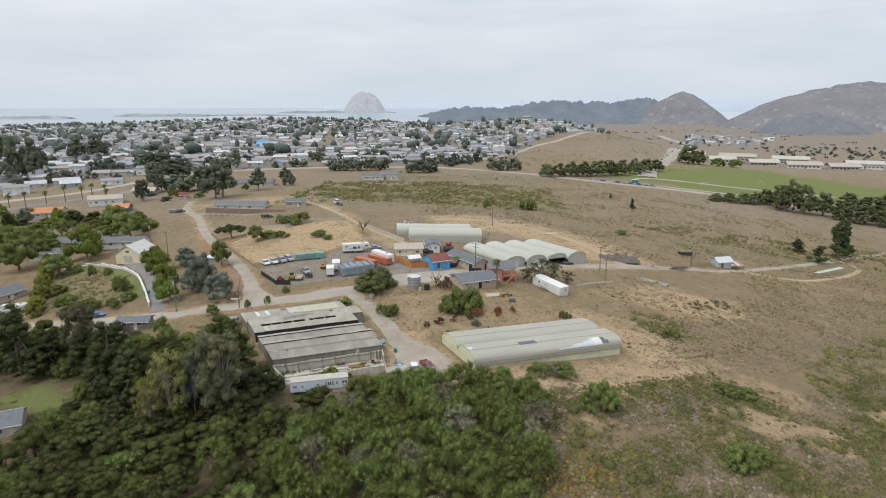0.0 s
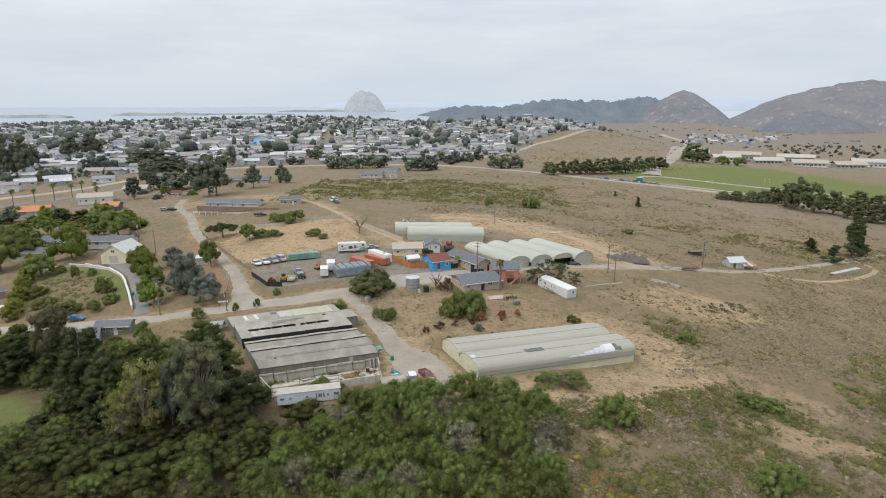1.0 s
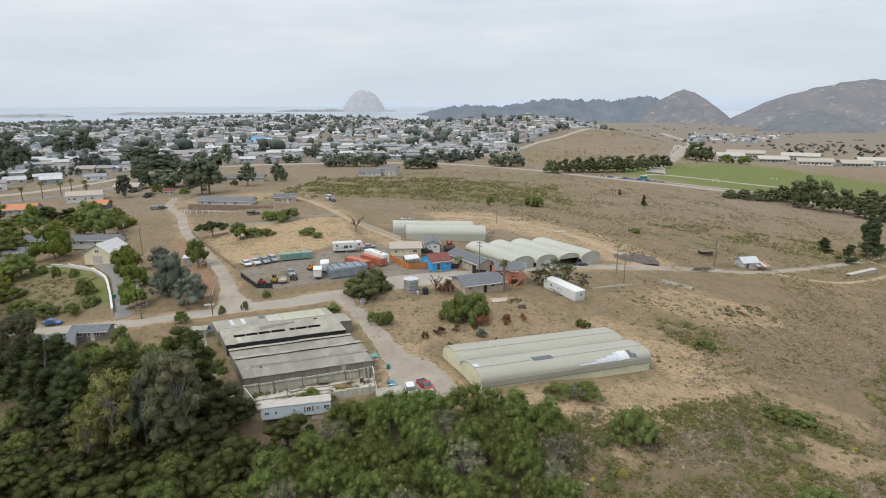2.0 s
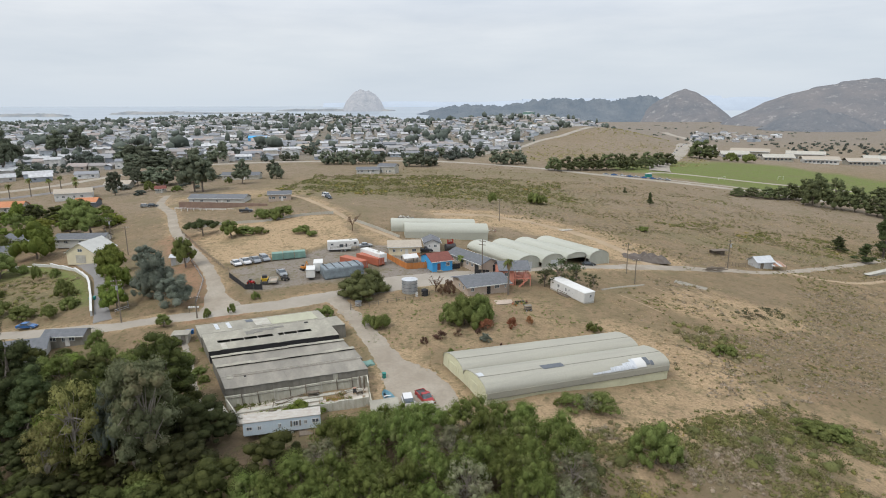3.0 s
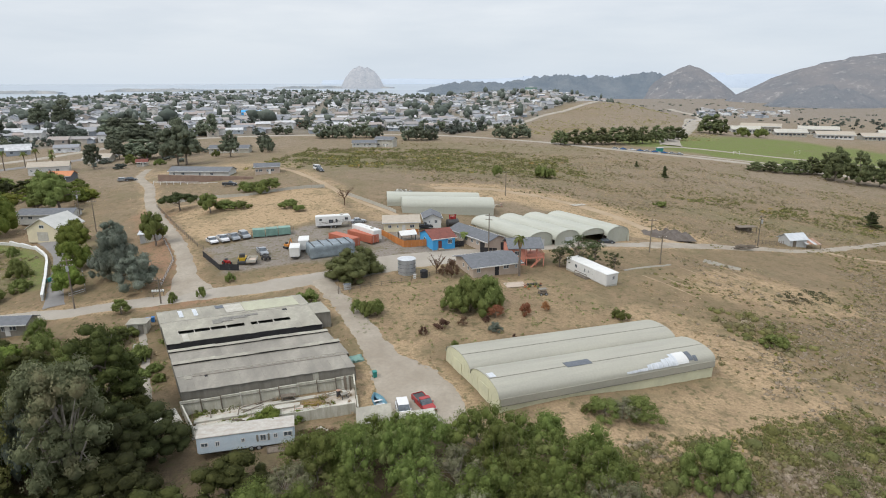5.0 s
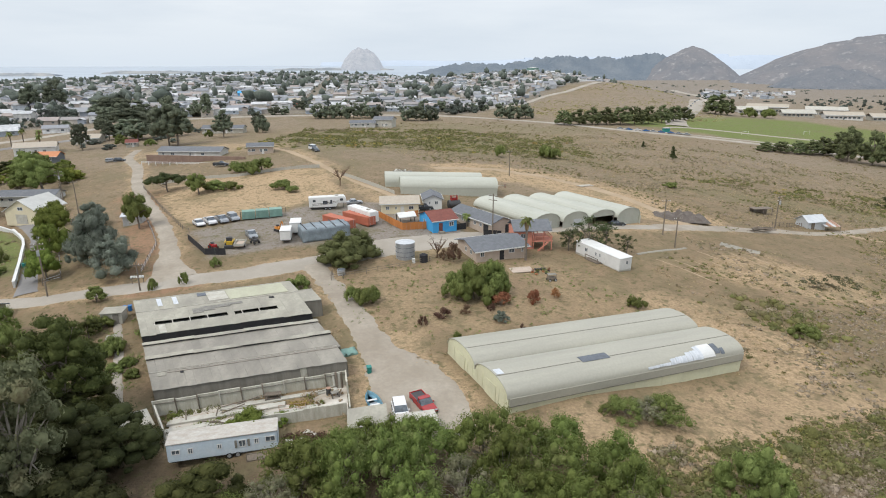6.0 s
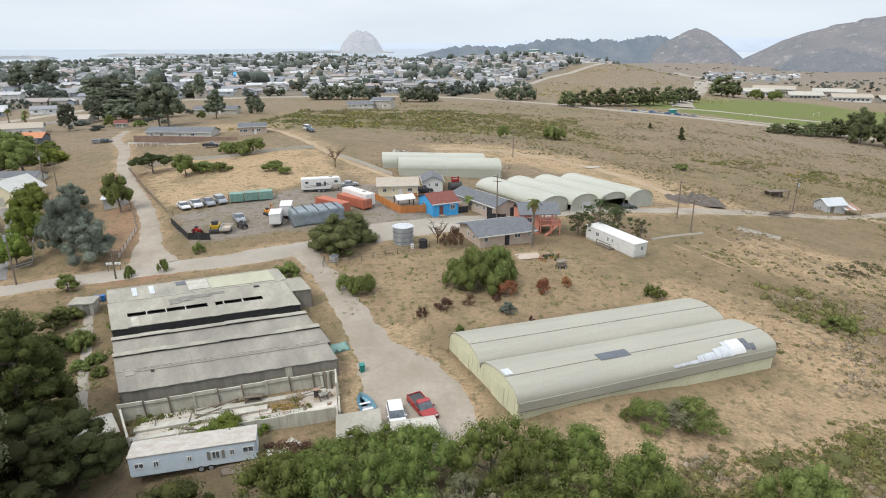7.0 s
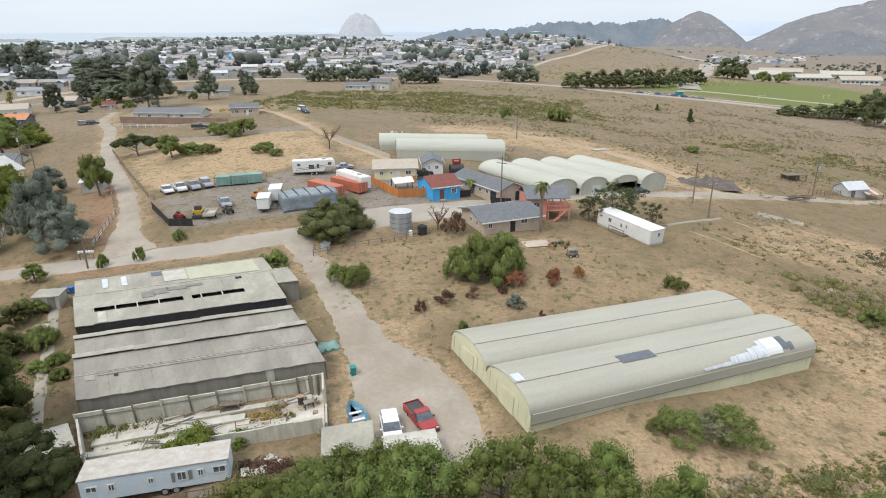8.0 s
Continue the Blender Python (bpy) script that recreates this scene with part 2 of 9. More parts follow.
PALE_ROAD = surface("pale_gravel_road", (0.345, 0.315, 0.268), (0.275, 0.245, 0.202), 0.97, scale=0.12, fine=2.5, dirt=0.25, bump=0.4)
ASPHALT = surface("worn_asphalt", (0.17, 0.165, 0.16), (0.22, 0.21, 0.20), 0.95, scale=0.15, fine=3, dirt=0.2)
TRACK_SAND = surface("sandy_track", (0.37, 0.285, 0.19), (0.30, 0.225, 0.145), 0.97, scale=0.15, fine=2.5, dirt=0.3, bump=0.5)
TERRACOTTA = surface("orange_roof_tiles", (0.50, 0.22, 0.11), (0.42, 0.18, 0.09), 0.85, scale=1.0, fine=7, dirt=0.3)
YELLOW = surface("machine_yellow", (0.55, 0.36, 0.03), (0.42, 0.27, 0.03), 0.5, scale=1.5, fine=7)
ORANGE = surface("machine_orange", (0.55, 0.22, 0.04), (0.42, 0.16, 0.03), 0.5, scale=1.5, fine=7)
RED_PAINT = surface("red_car_paint", (0.30, 0.022, 0.020), (0.25, 0.02, 0.02), 0.25, spec=0.6, scale=2, fine=6, dirt=0.1, bump=0.02)
WHITE_CAR = surface("white_car_paint", (0.62, 0.62, 0.62), (0.58, 0.58, 0.58), 0.25, spec=0.6, scale=2, fine=6, dirt=0.08, bump=0.02)
SILVER_CAR = surface("silver_car_paint", (0.38, 0.40, 0.42), (0.34, 0.36, 0.38), 0.3, metal=0.5, spec=0.6, scale=2, fine=6, dirt=0.08, bump=0.02)
DARK_CAR = surface("dark_car_paint", (0.03, 0.035, 0.042), (0.04, 0.045, 0.05), 0.25, spec=0.6, scale=2, fine=6, dirt=0.1, bump=0.02)
BLUE_CAR = surface("blue_car_paint", (0.03, 0.12, 0.30), (0.03, 0.10, 0.26), 0.25, spec=0.6, scale=2, fine=6, dirt=0.1, bump=0.02)
BOAT_BLUE = surface("light_blue_boat_paint", (0.33, 0.56, 0.66), (0.27, 0.48, 0.58), 0.45, scale=2, fine=6, dirt=0.15)
BIN_GREEN = surface("green_bin_plastic", (0.03, 0.22, 0.19), (0.025, 0.18, 0.16), 0.5, scale=2, fine=6)
BIN_BLUE = surface("blue_bin_plastic", (0.03, 0.16, 0.42), (0.025, 0.13, 0.36), 0.5, scale=2, fine=6)
SKYLIGHT = surface("clear_ribbed_panel", (0.56, 0.58, 0.6), (0.4, 0.43, 0.46), 0.35, spec=0.5, scale=1.2, fine=4, streak=(3, 0.5, 1), dirt=0.25)
DARK_PANEL = surface("grey_vent_mesh", (0.13, 0.145, 0.165), (0.10, 0.11, 0.125), 0.7, scale=1.5, fine=6)
GLASS = glass_mat("window_glass")

# ---- the lie of the land ----
BASE = -10.73
BUMPS = [
    (-50, 270, 80, 15.26), (-20, 180, 45, -0.99), (90, 180, 60, 4.22), (100, 330, 80, 3.71), (180, 270, 90, 1.00),
    (-130, 200, 70, -3.08), (40, 100, 60, 6.35), (-60, 100, 60, 4.86), (0, 480, 140, 5.02), (200, 500, 140, 9.31),
    (-200, 420, 140, 5.02), (0, 120, 40, 3.13), (-60, 180, 40, 4.70), (0, 300, 300, 3.69), (0, 0, 250, -1.79),
]
BUMPS += [
    (300, 300, 250, -14.00), (-300, 200, 250, -2.47), (300, 800, 300, 0.50), (-300, 800, 350, 19.54), (40, 160, 40, 2.28),
    (30, 230, 60, 2.92), (-300, 1350, 380, 7.0), (170, 1150, 130, 30.0), (205, 850, 75, 24.0), (900, 1100, 500, -6.0), (-300, 1650, 330, 19.0), (-900, 1700, 400, 14.0), (7, 117, 12, 1.0), (43, 134, 14, -1.4),
]


def land(x, y):
    """Height of the ground; takes numbers or numpy arrays."""
    z = BASE + 0.0 * x
    for a, b, s, k in BUMPS:
        z = z + k * np.exp(-((x - a) ** 2 + (y - b) ** 2) / (2.0 * s * s))
    return z

# ---- helpers for things ----
def mesh_from(name, verts, faces, materials=(), smooth=False, slots=None):
    me = bpy.data.meshes.new(name)
    me.from_pydata([tuple(v) for v in verts], [], faces)
    for m in materials:
        me.materials.append(m)
    if slots is not None:
        me.polygons.foreach_set("material_index", slots)
    if smooth:
        me.polygons.foreach_set("use_smooth", [True] * len(me.polygons))
    me.update()
    return me


def thing(name, x, y, z=None, turn=0.0, label="", category="", group="", kind="", tilt=0.0):
    """An Empty at the foot of a thing; z defaults to the ground. tilt: degrees by which its x axis dips."""
    ob = new(name)
    ob.matrix_world = pose(x, y, float(land(x, y)) if z is None else z, 0, 0, turn) @ pose(0, 0, 0, 0, tilt, 0)
    ob.empty_display_size = 0.3
    return tagged(ob, label, category, group, kind)


def part(name, bm, material, parent, label="", at=None, smooth=False):
    """Links a bmesh (or a mesh) as one object under its thing."""
    if isinstance(bm, bpy.types.Mesh):
        me = bm
    else:
        me = bpy.data.meshes.new(name)
        bm.normal_update()
        bm.to_mesh(me)
        bm.free()
        if smooth:
            me.polygons.foreach_set("use_smooth", [True] * len(me.polygons))
    if material is not None and not me.materials:
        me.materials.append(material)
    ob = new(name, me)
    ob.parent = parent
    if at is not None:
        ob.matrix_local = at
    return tagged(ob, label)


def box(bm, x0, x1, y0, y1, z0, z1, bevel=0.0):
    r = bmesh.ops.create_cube(bm, size=1.0, matrix=Matrix.Translation(((x0 + x1) / 2, (y0 + y1) / 2, (z0 + z1) / 2)) @ Matrix.Diagonal((abs(x1 - x0), abs(y1 - y0), abs(z1 - z0), 1)))
    if bevel:
        es = list({e for v in r["verts"] for e in v.link_edges})
        bmesh.ops.bevel(bm, geom=es, offset=bevel, segments=2, affect="EDGES", profile=0.6)
    return bm


def boxes(*rows, bevel=0.0):
    bm = bmesh.new()
    for r in rows:
        box(bm, *r, bevel=bevel)
    return bm


def rod(bm, a, b, r0, r1=None, seg=8):
    """A tapered round bar from a to b."""
    a, b = Vector(a), Vector(b)
    d = b - a
    m = Matrix.Translation((a + b) / 2) @ d.to_track_quat("Z", "Y").to_matrix().to_4x4()
    bmesh.ops.create_cone(bm, cap_ends=True, segments=seg, radius1=r0, radius2=r0 if r1 is None else r1, depth=d.length, matrix=m)
    return bm


def prism(bm, outline, y0, y1):
    """The outline, points of x and z, carried from y0 to y1."""
    a = [bm.verts.new((x, y0, z)) for x, z in outline]
    b = [bm.verts.new((x, y1, z)) for x, z in outline]
    k = len(outline)
    bm.faces.new(a[::-1])
    bm.faces.new(b)
    for i in range(k):
        bm.faces.new((a[i], a[(i + 1) % k], b[(i + 1) % k], b[i]))
    bmesh.ops.recalc_face_normals(bm, faces=bm.faces)
    return bm


def inside(X, Y, poly):
    """Signed distance in metres to a polygon, positive inside."""
    d = np.full(np.shape(X), 1e9)
    sign = np.zeros(np.shape(X), bool)
    for (ax, ay), (bx, by) in zip(poly, poly[1:] + poly[:1]):
        ex, ey = bx - ax, by - ay
        t = np.clip(((X - ax) * ex + (Y - ay) * ey) / (ex * ex + ey * ey + 1e-9), 0, 1)
        d = np.minimum(d, np.hypot(X - ax - t * ex, Y - ay - t * ey))
        if ay != by:
            sign ^= ((ay > Y) != (by > Y)) & (X < ex * (Y - ay) / (by - ay) + ax)
    return np.where(sign, d, -d)


def along(X, Y, line):
    """Distance to a polyline."""
    d = np.full(np.shape(X), 1e9)
    for (ax, ay), (bx, by) in zip(line, line[1:]):
        ex, ey = bx - ax, by - ay
        t = np.clip(((X - ax) * ex + (Y - ay) * ey) / (ex * ex + ey * ey + 1e-9), 0, 1)
        d = np.minimum(d, np.hypot(X - ax - t * ex, Y - ay - t * ey))
    return d


def soft(d, w):
    return np.clip(0.5 + d / (2.0 * w), 0, 1)


def ripple(X, Y, s, k=0.0):
    """A cheap uneven swell of about s metres."""
    a = np.sin(X / s * 2.1 + 1.7 * np.sin(Y / s * 1.3 + k) + k) + np.sin(Y / s * 2.6 + 1.9 * np.sin(X / s * 0.9 - k) + 2 * k)
    return 0.5 * a + 0.35 * np.sin((X + Y) / s * 4.3 + 2.0 * np.sin((X - Y) / s * 3.1) + k)

# ---- ground ----
def steps(lo, hi, fine, far_lo, far_hi, grow=1.09):
    mid = list(np.arange(lo, hi + 0.01, fine))
    out, s = [hi], fine
    while out[-1] < far_hi:
        s *= grow
        out.append(out[-1] + s)
    down, s = [lo], fine
    while down[-1] > far_lo:
        s *= grow
        down.append(down[-1] - s)
    return np.array(down[1:][::-1] + mid + out[1:])


SAND_YARD = [(-90, 238), (-66, 199), (-51, 203), (-29, 224), (-40, 254), (-55, 260), (-75, 250)]
GRAVEL_LOT = [(-60, 191), (-50, 174), (-29, 182), (0, 183), (6, 192), (-16, 215), (-28, 218), (-52, 198)]
RED_PLOT = [(-100, 235), (-62, 166), (-56, 165), (-56, 172), (-66, 186), (-70, 200), (-94, 244)]
GARDEN = [(-22, 160), (-12, 138), (2, 135), (38, 152), (26, 172), (0, 176), (-18, 168)]
APRON = [(-15, 137), (-12, 120), (2, 110), (6, 117), (-1, 131), (-7, 141)]
PLAY_FIELD = [(128, 500), (232, 408), (400, 470), (330, 640), (165, 600)]
CUT = [(-10, 268), (10, 279), (40, 277), (64, 262), (76, 240), (84, 222), (70, 212), (58, 214), (50, 232), (30, 248), (0, 252)]
WALLOW = [(48, 176), (72, 192), (92, 184), (100, 168), (74, 160)]
SCRUB = [(15, 98), (20, 107), (29, 114.5), (42, 121.5), (51, 123.5), (58, 127), (61, 122), (66, 118), (76, 117), (96, 130), (112, 140), (150, 140), (140, 60), (20, 50), (14, 84)]
WOODS = [(-130, 150), (-82, 140), (-62, 127), (-46, 115), (-18, 112), (-6, 116), (14, 110), (20, 90), (10, 30), (-160, 20), (-190, 140)]

TOWN = [(-560, 330), (-400, 362), (-330, 392), (-262, 428), (-225, 450), (-205, 470), (-150, 490), (-60, 520), (10, 535), (40, 600), (80, 700), (120, 800), (200, 900), (280, 1050), (300, 1250), (150, 1550), (-100, 1720), (-500, 1790), (-1500, 1790), (-1150, 800), (-680, 380)]
SANDY = [[(53, 110), (57, 114), (66, 112), (80, 106), (78, 98), (60, 104)], [(50, 100), (56, 105), (58, 98), (54, 92)], [(86, 116), (98, 122), (110, 120), (98, 110)], [(26, 103), (31, 107), (34, 103), (29, 99)]]

gx, gy = steps(-150, 150, 1.5, -3400, 3600), steps(70, 270, 1.5, -200, 3300)
GX, GY = np.meshgrid(gx, gy)
GZ = land(GX, GY)
near = np.exp(-((GY - 160) / 260.0) ** 2)
GZ = GZ + near * (0.10 * ripple(GX, GY, 6.0, 1.0) + 0.22 * ripple(GX, GY, 23.0, 2.0))
# shore of the bay
shore = 1850 - 0.10 * GX + 60 * np.sin(GX / 170.0) + 700 * soft(GX - 150, 250)
GZ = GZ - 30 * soft(GY - shore, 60)
nx, ny = len(gx), len(gy)
idx = np.arange(nx * ny).reshape(ny, nx)
quads = np.stack([idx[:-1, :-1], idx[:-1, 1:], idx[1:, 1:], idx[1:, :-1]], -1).reshape(-1, 4)
me = bpy.data.meshes.new("ground")
me.vertices.add(nx * ny)
me.vertices.foreach_set("co", np.stack([GX, GY, GZ], -1).ravel())
me.loops.add(quads.size)
me.loops.foreach_set("vertex_index", quads.ravel())
me.polygons.add(len(quads))
me.polygons.foreach_set("loop_start", np.arange(0, quads.size, 4))
me.polygons.foreach_set("use_smooth", np.ones(len(quads), bool))
wob = 1.2 * ripple(GX, GY, 5.0, 0.4)
bare = np.maximum.reduce([
    soft(inside(GX, GY, SAND_YARD) + wob, 1.5), 0.9 * soft(inside(GX, GY, CUT) + 2 * wob, 3.5), 0.8 * soft(inside(GX, GY, WALLOW) + 2 * wob, 5),
    0.85 * soft(inside(GX, GY, APRON) + wob, 2), 0.42 * soft(inside(GX, GY, GARDEN) + wob, 4),
    0.75 * soft(9 - along(GX, GY, [(40, 150), (52, 140), (52, 128), (30, 116), (18, 112)]) + wob, 3.5),
    0.55 * soft(2.2 - np.abs(along(GX, GY, [(52, 150), (56, 138), (74, 118)]) - 3) + 0.6 * wob, 1.2),
    0.6 * soft(16 - along(GX, GY, [(-118, 315), (-95, 318), (-78, 312)]) + wob, 6),
])
MAIN_ROAD = [(-330, 165), (-200, 166), (-129, 164), (-93, 160), (-73, 159), (-46, 163.5), (-26, 171.5), (0, 183), (26, 200), (48, 207), (60, 211)]
LANES = [[(-54, 163.5), (-60, 180), (-70, 198), (-98.5, 244.5), (-116, 280), (-132, 305), (-140, 330)], [(-27, 170), (-23, 162), (-15.4, 146.5), (-9.5, 134), (-6.5, 125), (-4, 117)], [(-16, 214), (-30, 240), (-41, 262), (-58, 292)]]
for poly in SANDY:
    bare = np.maximum(bare, 0.62 * soft(inside(GX, GY, poly) + 0.8 * wob, 1.2))
bare = np.maximum(bare, 0.62 * soft(4.6 - along(GX, GY, MAIN_ROAD) + 0.8 * wob, 1.6))
for ln in LANES:
    bare = np.maximum(bare, 0.62 * soft(3.6 - along(GX, GY, ln) + 0.7 * wob, 1.4))
gravel = soft(inside(GX, GY, GRAVEL_LOT) + 0.7 * wob, 1.2)
BED = [(-60, 156.8), (-56, 161.6), (-50, 163.0), (-44.8, 162.6), (-47, 158.5), (-53, 156.5)]
red = np.maximum(soft(inside(GX, GY, RED_PLOT) + wob, 3), 0.35 * soft(inside(GX, GY, [(-105, 225), (-150, 240), (-150, 200), (-100, 190)]) + wob, 6))
green = np.maximum.reduce([
    0.95 * soft(inside(GX, GY, SCRUB) + 1.5 * wob, 3), 0.30 * soft(inside(GX, GY, WOODS) + wob, 5),
    0.55 * soft(30 - np.abs(GY - 335 - 0.12 * GX) + 4 * wob, 16) * soft(60 - np.abs(GX + 10), 40),
    0.35 * soft(14 - np.abs(GY - 270 + 0.25 * (GX - 120)) + 3 * wob, 10) * soft(70 - np.abs(GX - 150), 30),
])
green = np.maximum(green, 0.26 * soft(GY - 245 - 0.1 * GX, 45) * soft(900 - GY, 200))
litter = 0.9 * soft(inside(GX, GY, WOODS) + 2 * wob, 4)
plain = soft(GY - 600 + 0.4 * np.abs(GX - 250), 120) * soft(GX - 120, 120)
# the upper slope borrows the plain's grey: light haze put into its colour
plain = np.maximum(plain, 0.62 * soft(GY - 235 - 0.1 * GX, 90))
town = soft(inside(GX, GY, TOWN) + 6, 8)
olive = np.maximum.reduce([
    0.75 * soft(inside(GX, GY, [(-142, 206), (-128, 214), (-112, 200), (-95, 174), (-122, 172)]) + 2 * wob, 4),
    0.9 * soft(52 - np.abs(GY - 352 - 0.12 * GX) + 5 * wob, 20) * soft(75 - np.abs(GX + 5), 30),
    0.6 * soft(14 - np.abs(GY - 270 + 0.25 * (GX - 120)) + 3 * wob, 10) * soft(90 - np.abs(GX - 170), 30),
    0.55 * soft(26 - np.abs(GY - 440 - 0.1 * GX) + 4 * wob, 16) * soft(90 - np.abs(GX - 20), 40),
])
# distance haze, put into the ground colour as a greyer tone
far_haze = soft(GY - 1000, 350)
GARDEN_EDGE = [(-144, 219), (-129, 218), (-116, 209.5), (-106, 199), (-98, 186.5), (-94, 180)]
red = np.maximum(red, 0.9 * soft(inside(GX, GY, BED) + 0.3 * wob, 0.8))
lawn = np.maximum.reduce([0.9 * soft(5.5 - along(GX, GY, GARDEN_EDGE) + 1.5 * wob, 1.5) * soft(inside(GX, GY, [(-150, 219), (-136, 220), (-123, 215), (-110.6, 204.6), (-101.9, 193.5), (-90, 173.6), (-150, 176)]), 1.0),soft(inside(GX, GY, PLAY_FIELD), 4), 0.8 * soft(inside(GX, GY, [(-100, 119), (-82, 111), (-78, 116), (-90, 125)]) + 0.3 * wob, 1.5), 0.7 * soft(inside(GX, GY, [(-146, 216), (-140, 224), (-128, 220), (-132, 207), (-142, 206)]) + wob, 2)])
for key, val in (("bare", bare), ("gravel", gravel), ("red", red), ("green", green), ("lawn", lawn), ("litter", litter), ("plain", plain), ("town", town), ("olive", olive), ("far_haze", far_haze)):
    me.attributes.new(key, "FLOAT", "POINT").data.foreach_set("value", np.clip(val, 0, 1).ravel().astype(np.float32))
me.update()

m, n, l, b = node_mat("dry_grassland", 0.95, 0, 0.1)
big, mid, tiny, speck = grain(n, l, 0.018, 6), grain(n, l, 0.16, 6, 0.65), grain(n, l, 2.2, 5, 0.7), grain(n, l, 0.9, 3, 0.6, lo=0.56, hi=0.66)


def spread(key, noise_socket, k=0.55):
    """An attribute whose edge is frayed by noise."""
    at = n.new("ShaderNodeAttribute")
    at.attribute_name = key
    ma = n.new("ShaderNodeMath")
    ma.operation = "MULTIPLY_ADD"
    l.new(noise_socket, ma.inputs[0])
    ma.inputs[1].default_value = k
    l.new(at.outputs["Fac"], ma.inputs[2])
    mr = n.new("ShaderNodeMapRange")
    mr.inputs["From Min"].default_value, mr.inputs["From Max"].default_value = k * 0.8, 1.0 + k * 0.3
    l.new(ma.outputs[0], mr.inputs["Value"])
    return mr.outputs["Result"]


c = mixed(n, l, big, (0.325, 0.235, 0.150), (0.245, 0.172, 0.108))
c = mixed(n, l, mid, c, (0.175, 0.140, 0.080))
c = mixed(n, l, spread("green", mid, 0.7), c, (0.185, 0.142, 0.090))
c = mixed(n, l, spread("litter", mid), c, (0.085, 0.064, 0.044))
c = mixed(n, l, spread("plain", grain(n, l, 0.006, 5), 0.5), c, (0.262, 0.215, 0.168))
c = mixed(n, l, spread("olive", mid, 0.6), c, (0.172, 0.160, 0.085))
c = mixed(n, l, spread("far_haze", grain(n, l, 0.004, 5), 0.3), c, (0.235, 0.212, 0.196))
c = mixed(n, l, spread("town", grain(n, l, 0.03, 5), 0.3), c, (0.205, 0.192, 0.172))
c = mixed(n, l, spread("bare", mid), c, (0.46, 0.335, 0.205))
c = mixed(n, l, spread("red", mid), c, (0.31, 0.185, 0.118))
c = mixed(n, l, spread("gravel", mid, 0.3), c, (0.255, 0.232, 0.210))
c = mixed(n, l, spread("lawn", mid, 0.2), c, (0.13, 0.19, 0.045))
half = n.new("ShaderNodeMath")
half.operation = "MULTIPLY"
half.inputs[1].default_value = 0.62
l.new(tiny, half.inputs[0])
c = mixed(n, l, half.outputs[0], c, (0.16, 0.12, 0.075))
c = mixed(n, l, 0.75, c, mixed(n, l, speck, c, (0.11, 0.105, 0.05)))
c = mixed(n, l, 0.62, c, mixed(n, l, grain(n, l, 0.33, 8, 0.72, lo=0.54, hi=0.62), c, (0.125, 0.105, 0.058)))
c = mixed(n, l, 0.45, c, mixed(n, l, grain(n, l, 0.07, 8, 0.7, lo=0.52, hi=0.60), c, (0.155, 0.135, 0.075)))
l.new(c, b.inputs["Base Color"])
bumped(n, l, b, tiny, 0.6, 0.25)
me.materials.append(m)
ground = tagged(new("ground", me), "rolling dry grassland with bare sand and scrub", "ground", kind="structure")

# ---- bay and sea, rising with distance to the skyline ----
sea_m, n, l, b = node_mat("bay_water", 0.28, 0, 0.5)
c = mixed(n, l, grain(n, l, 0.004, 4, stretch=(0.3, 1.6, 1)), (0.20, 0.25, 0.30), (0.29, 0.34, 0.39))
l.new(c, b.inputs["Base Color"])
bumped(n, l, b, grain(n, l, 0.05, 5), 0.25, 1.0)


def sea_level(y):
    return -6.0 + (y - 1900) * 0.0172


sv = [(-4600, 1500, sea_level(1500)), (-60, 1500, sea_level(1500)), (-60, 3000, sea_level(3000)), (700, 4880, sea_level(4880)), (-4600, 4880, sea_level(4880))]
tagged(new("water", mesh_from("water", sv, [(0, 1, 2, 3, 4)], [sea_m])), "pale grey-blue bay and ocean under haze", "water", kind="structure")

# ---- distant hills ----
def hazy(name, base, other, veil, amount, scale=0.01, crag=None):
    """Far hillside as a plain distance: sea haze is put in as emission in the veil colour."""
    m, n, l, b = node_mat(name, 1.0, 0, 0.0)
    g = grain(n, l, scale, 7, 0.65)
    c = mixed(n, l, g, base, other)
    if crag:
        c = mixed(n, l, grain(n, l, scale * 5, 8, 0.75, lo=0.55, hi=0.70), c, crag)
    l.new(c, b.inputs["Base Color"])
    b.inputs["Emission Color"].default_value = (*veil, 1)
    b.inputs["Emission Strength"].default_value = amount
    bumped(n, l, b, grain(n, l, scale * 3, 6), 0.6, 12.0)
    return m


def hill(name, x, y, half_w, half_d, foot, top, mat, label, seed=1, rough=0.12, power=1.6, ridge=None, freq=4, nu=90):
    """A height field on an oval plan; ridge: a function of u from -1 to 1 that gives the skyline."""
    nv = 30
    V = []
    for j in range(nv + 1):
        v = -1 + 2 * j / nv
        for i in range(nu + 1):
            u = -1 + 2 * i / nu
            r = math.hypot(u if ridge is None else 0.0, v)
            k = max(0.0, 1 - r ** power) if ridge is None else max(0.0, 1 - abs(v) ** power) * ridge(u)
            nz = noise.fractal(Vector((u * freq + seed, v * 4, seed * 2.3)), 0.9, 2.2, 5)
            k = k * (1 + rough * nz)
            V.append((x + u * half_w, y + v * half_d, foot + (top - foot) * k - 8 * (k <= 0)))
    F = [(j * (nu + 1) + i, j * (nu + 1) + i + 1, (j + 1) * (nu + 1) + i + 1, (j + 1) * (nu + 1) + i) for j in range(nv) for i in range(nu)]
    return tagged(new(name, mesh_from(name, V, F, [mat], smooth=True)), label, "backdrop", kind="structure")


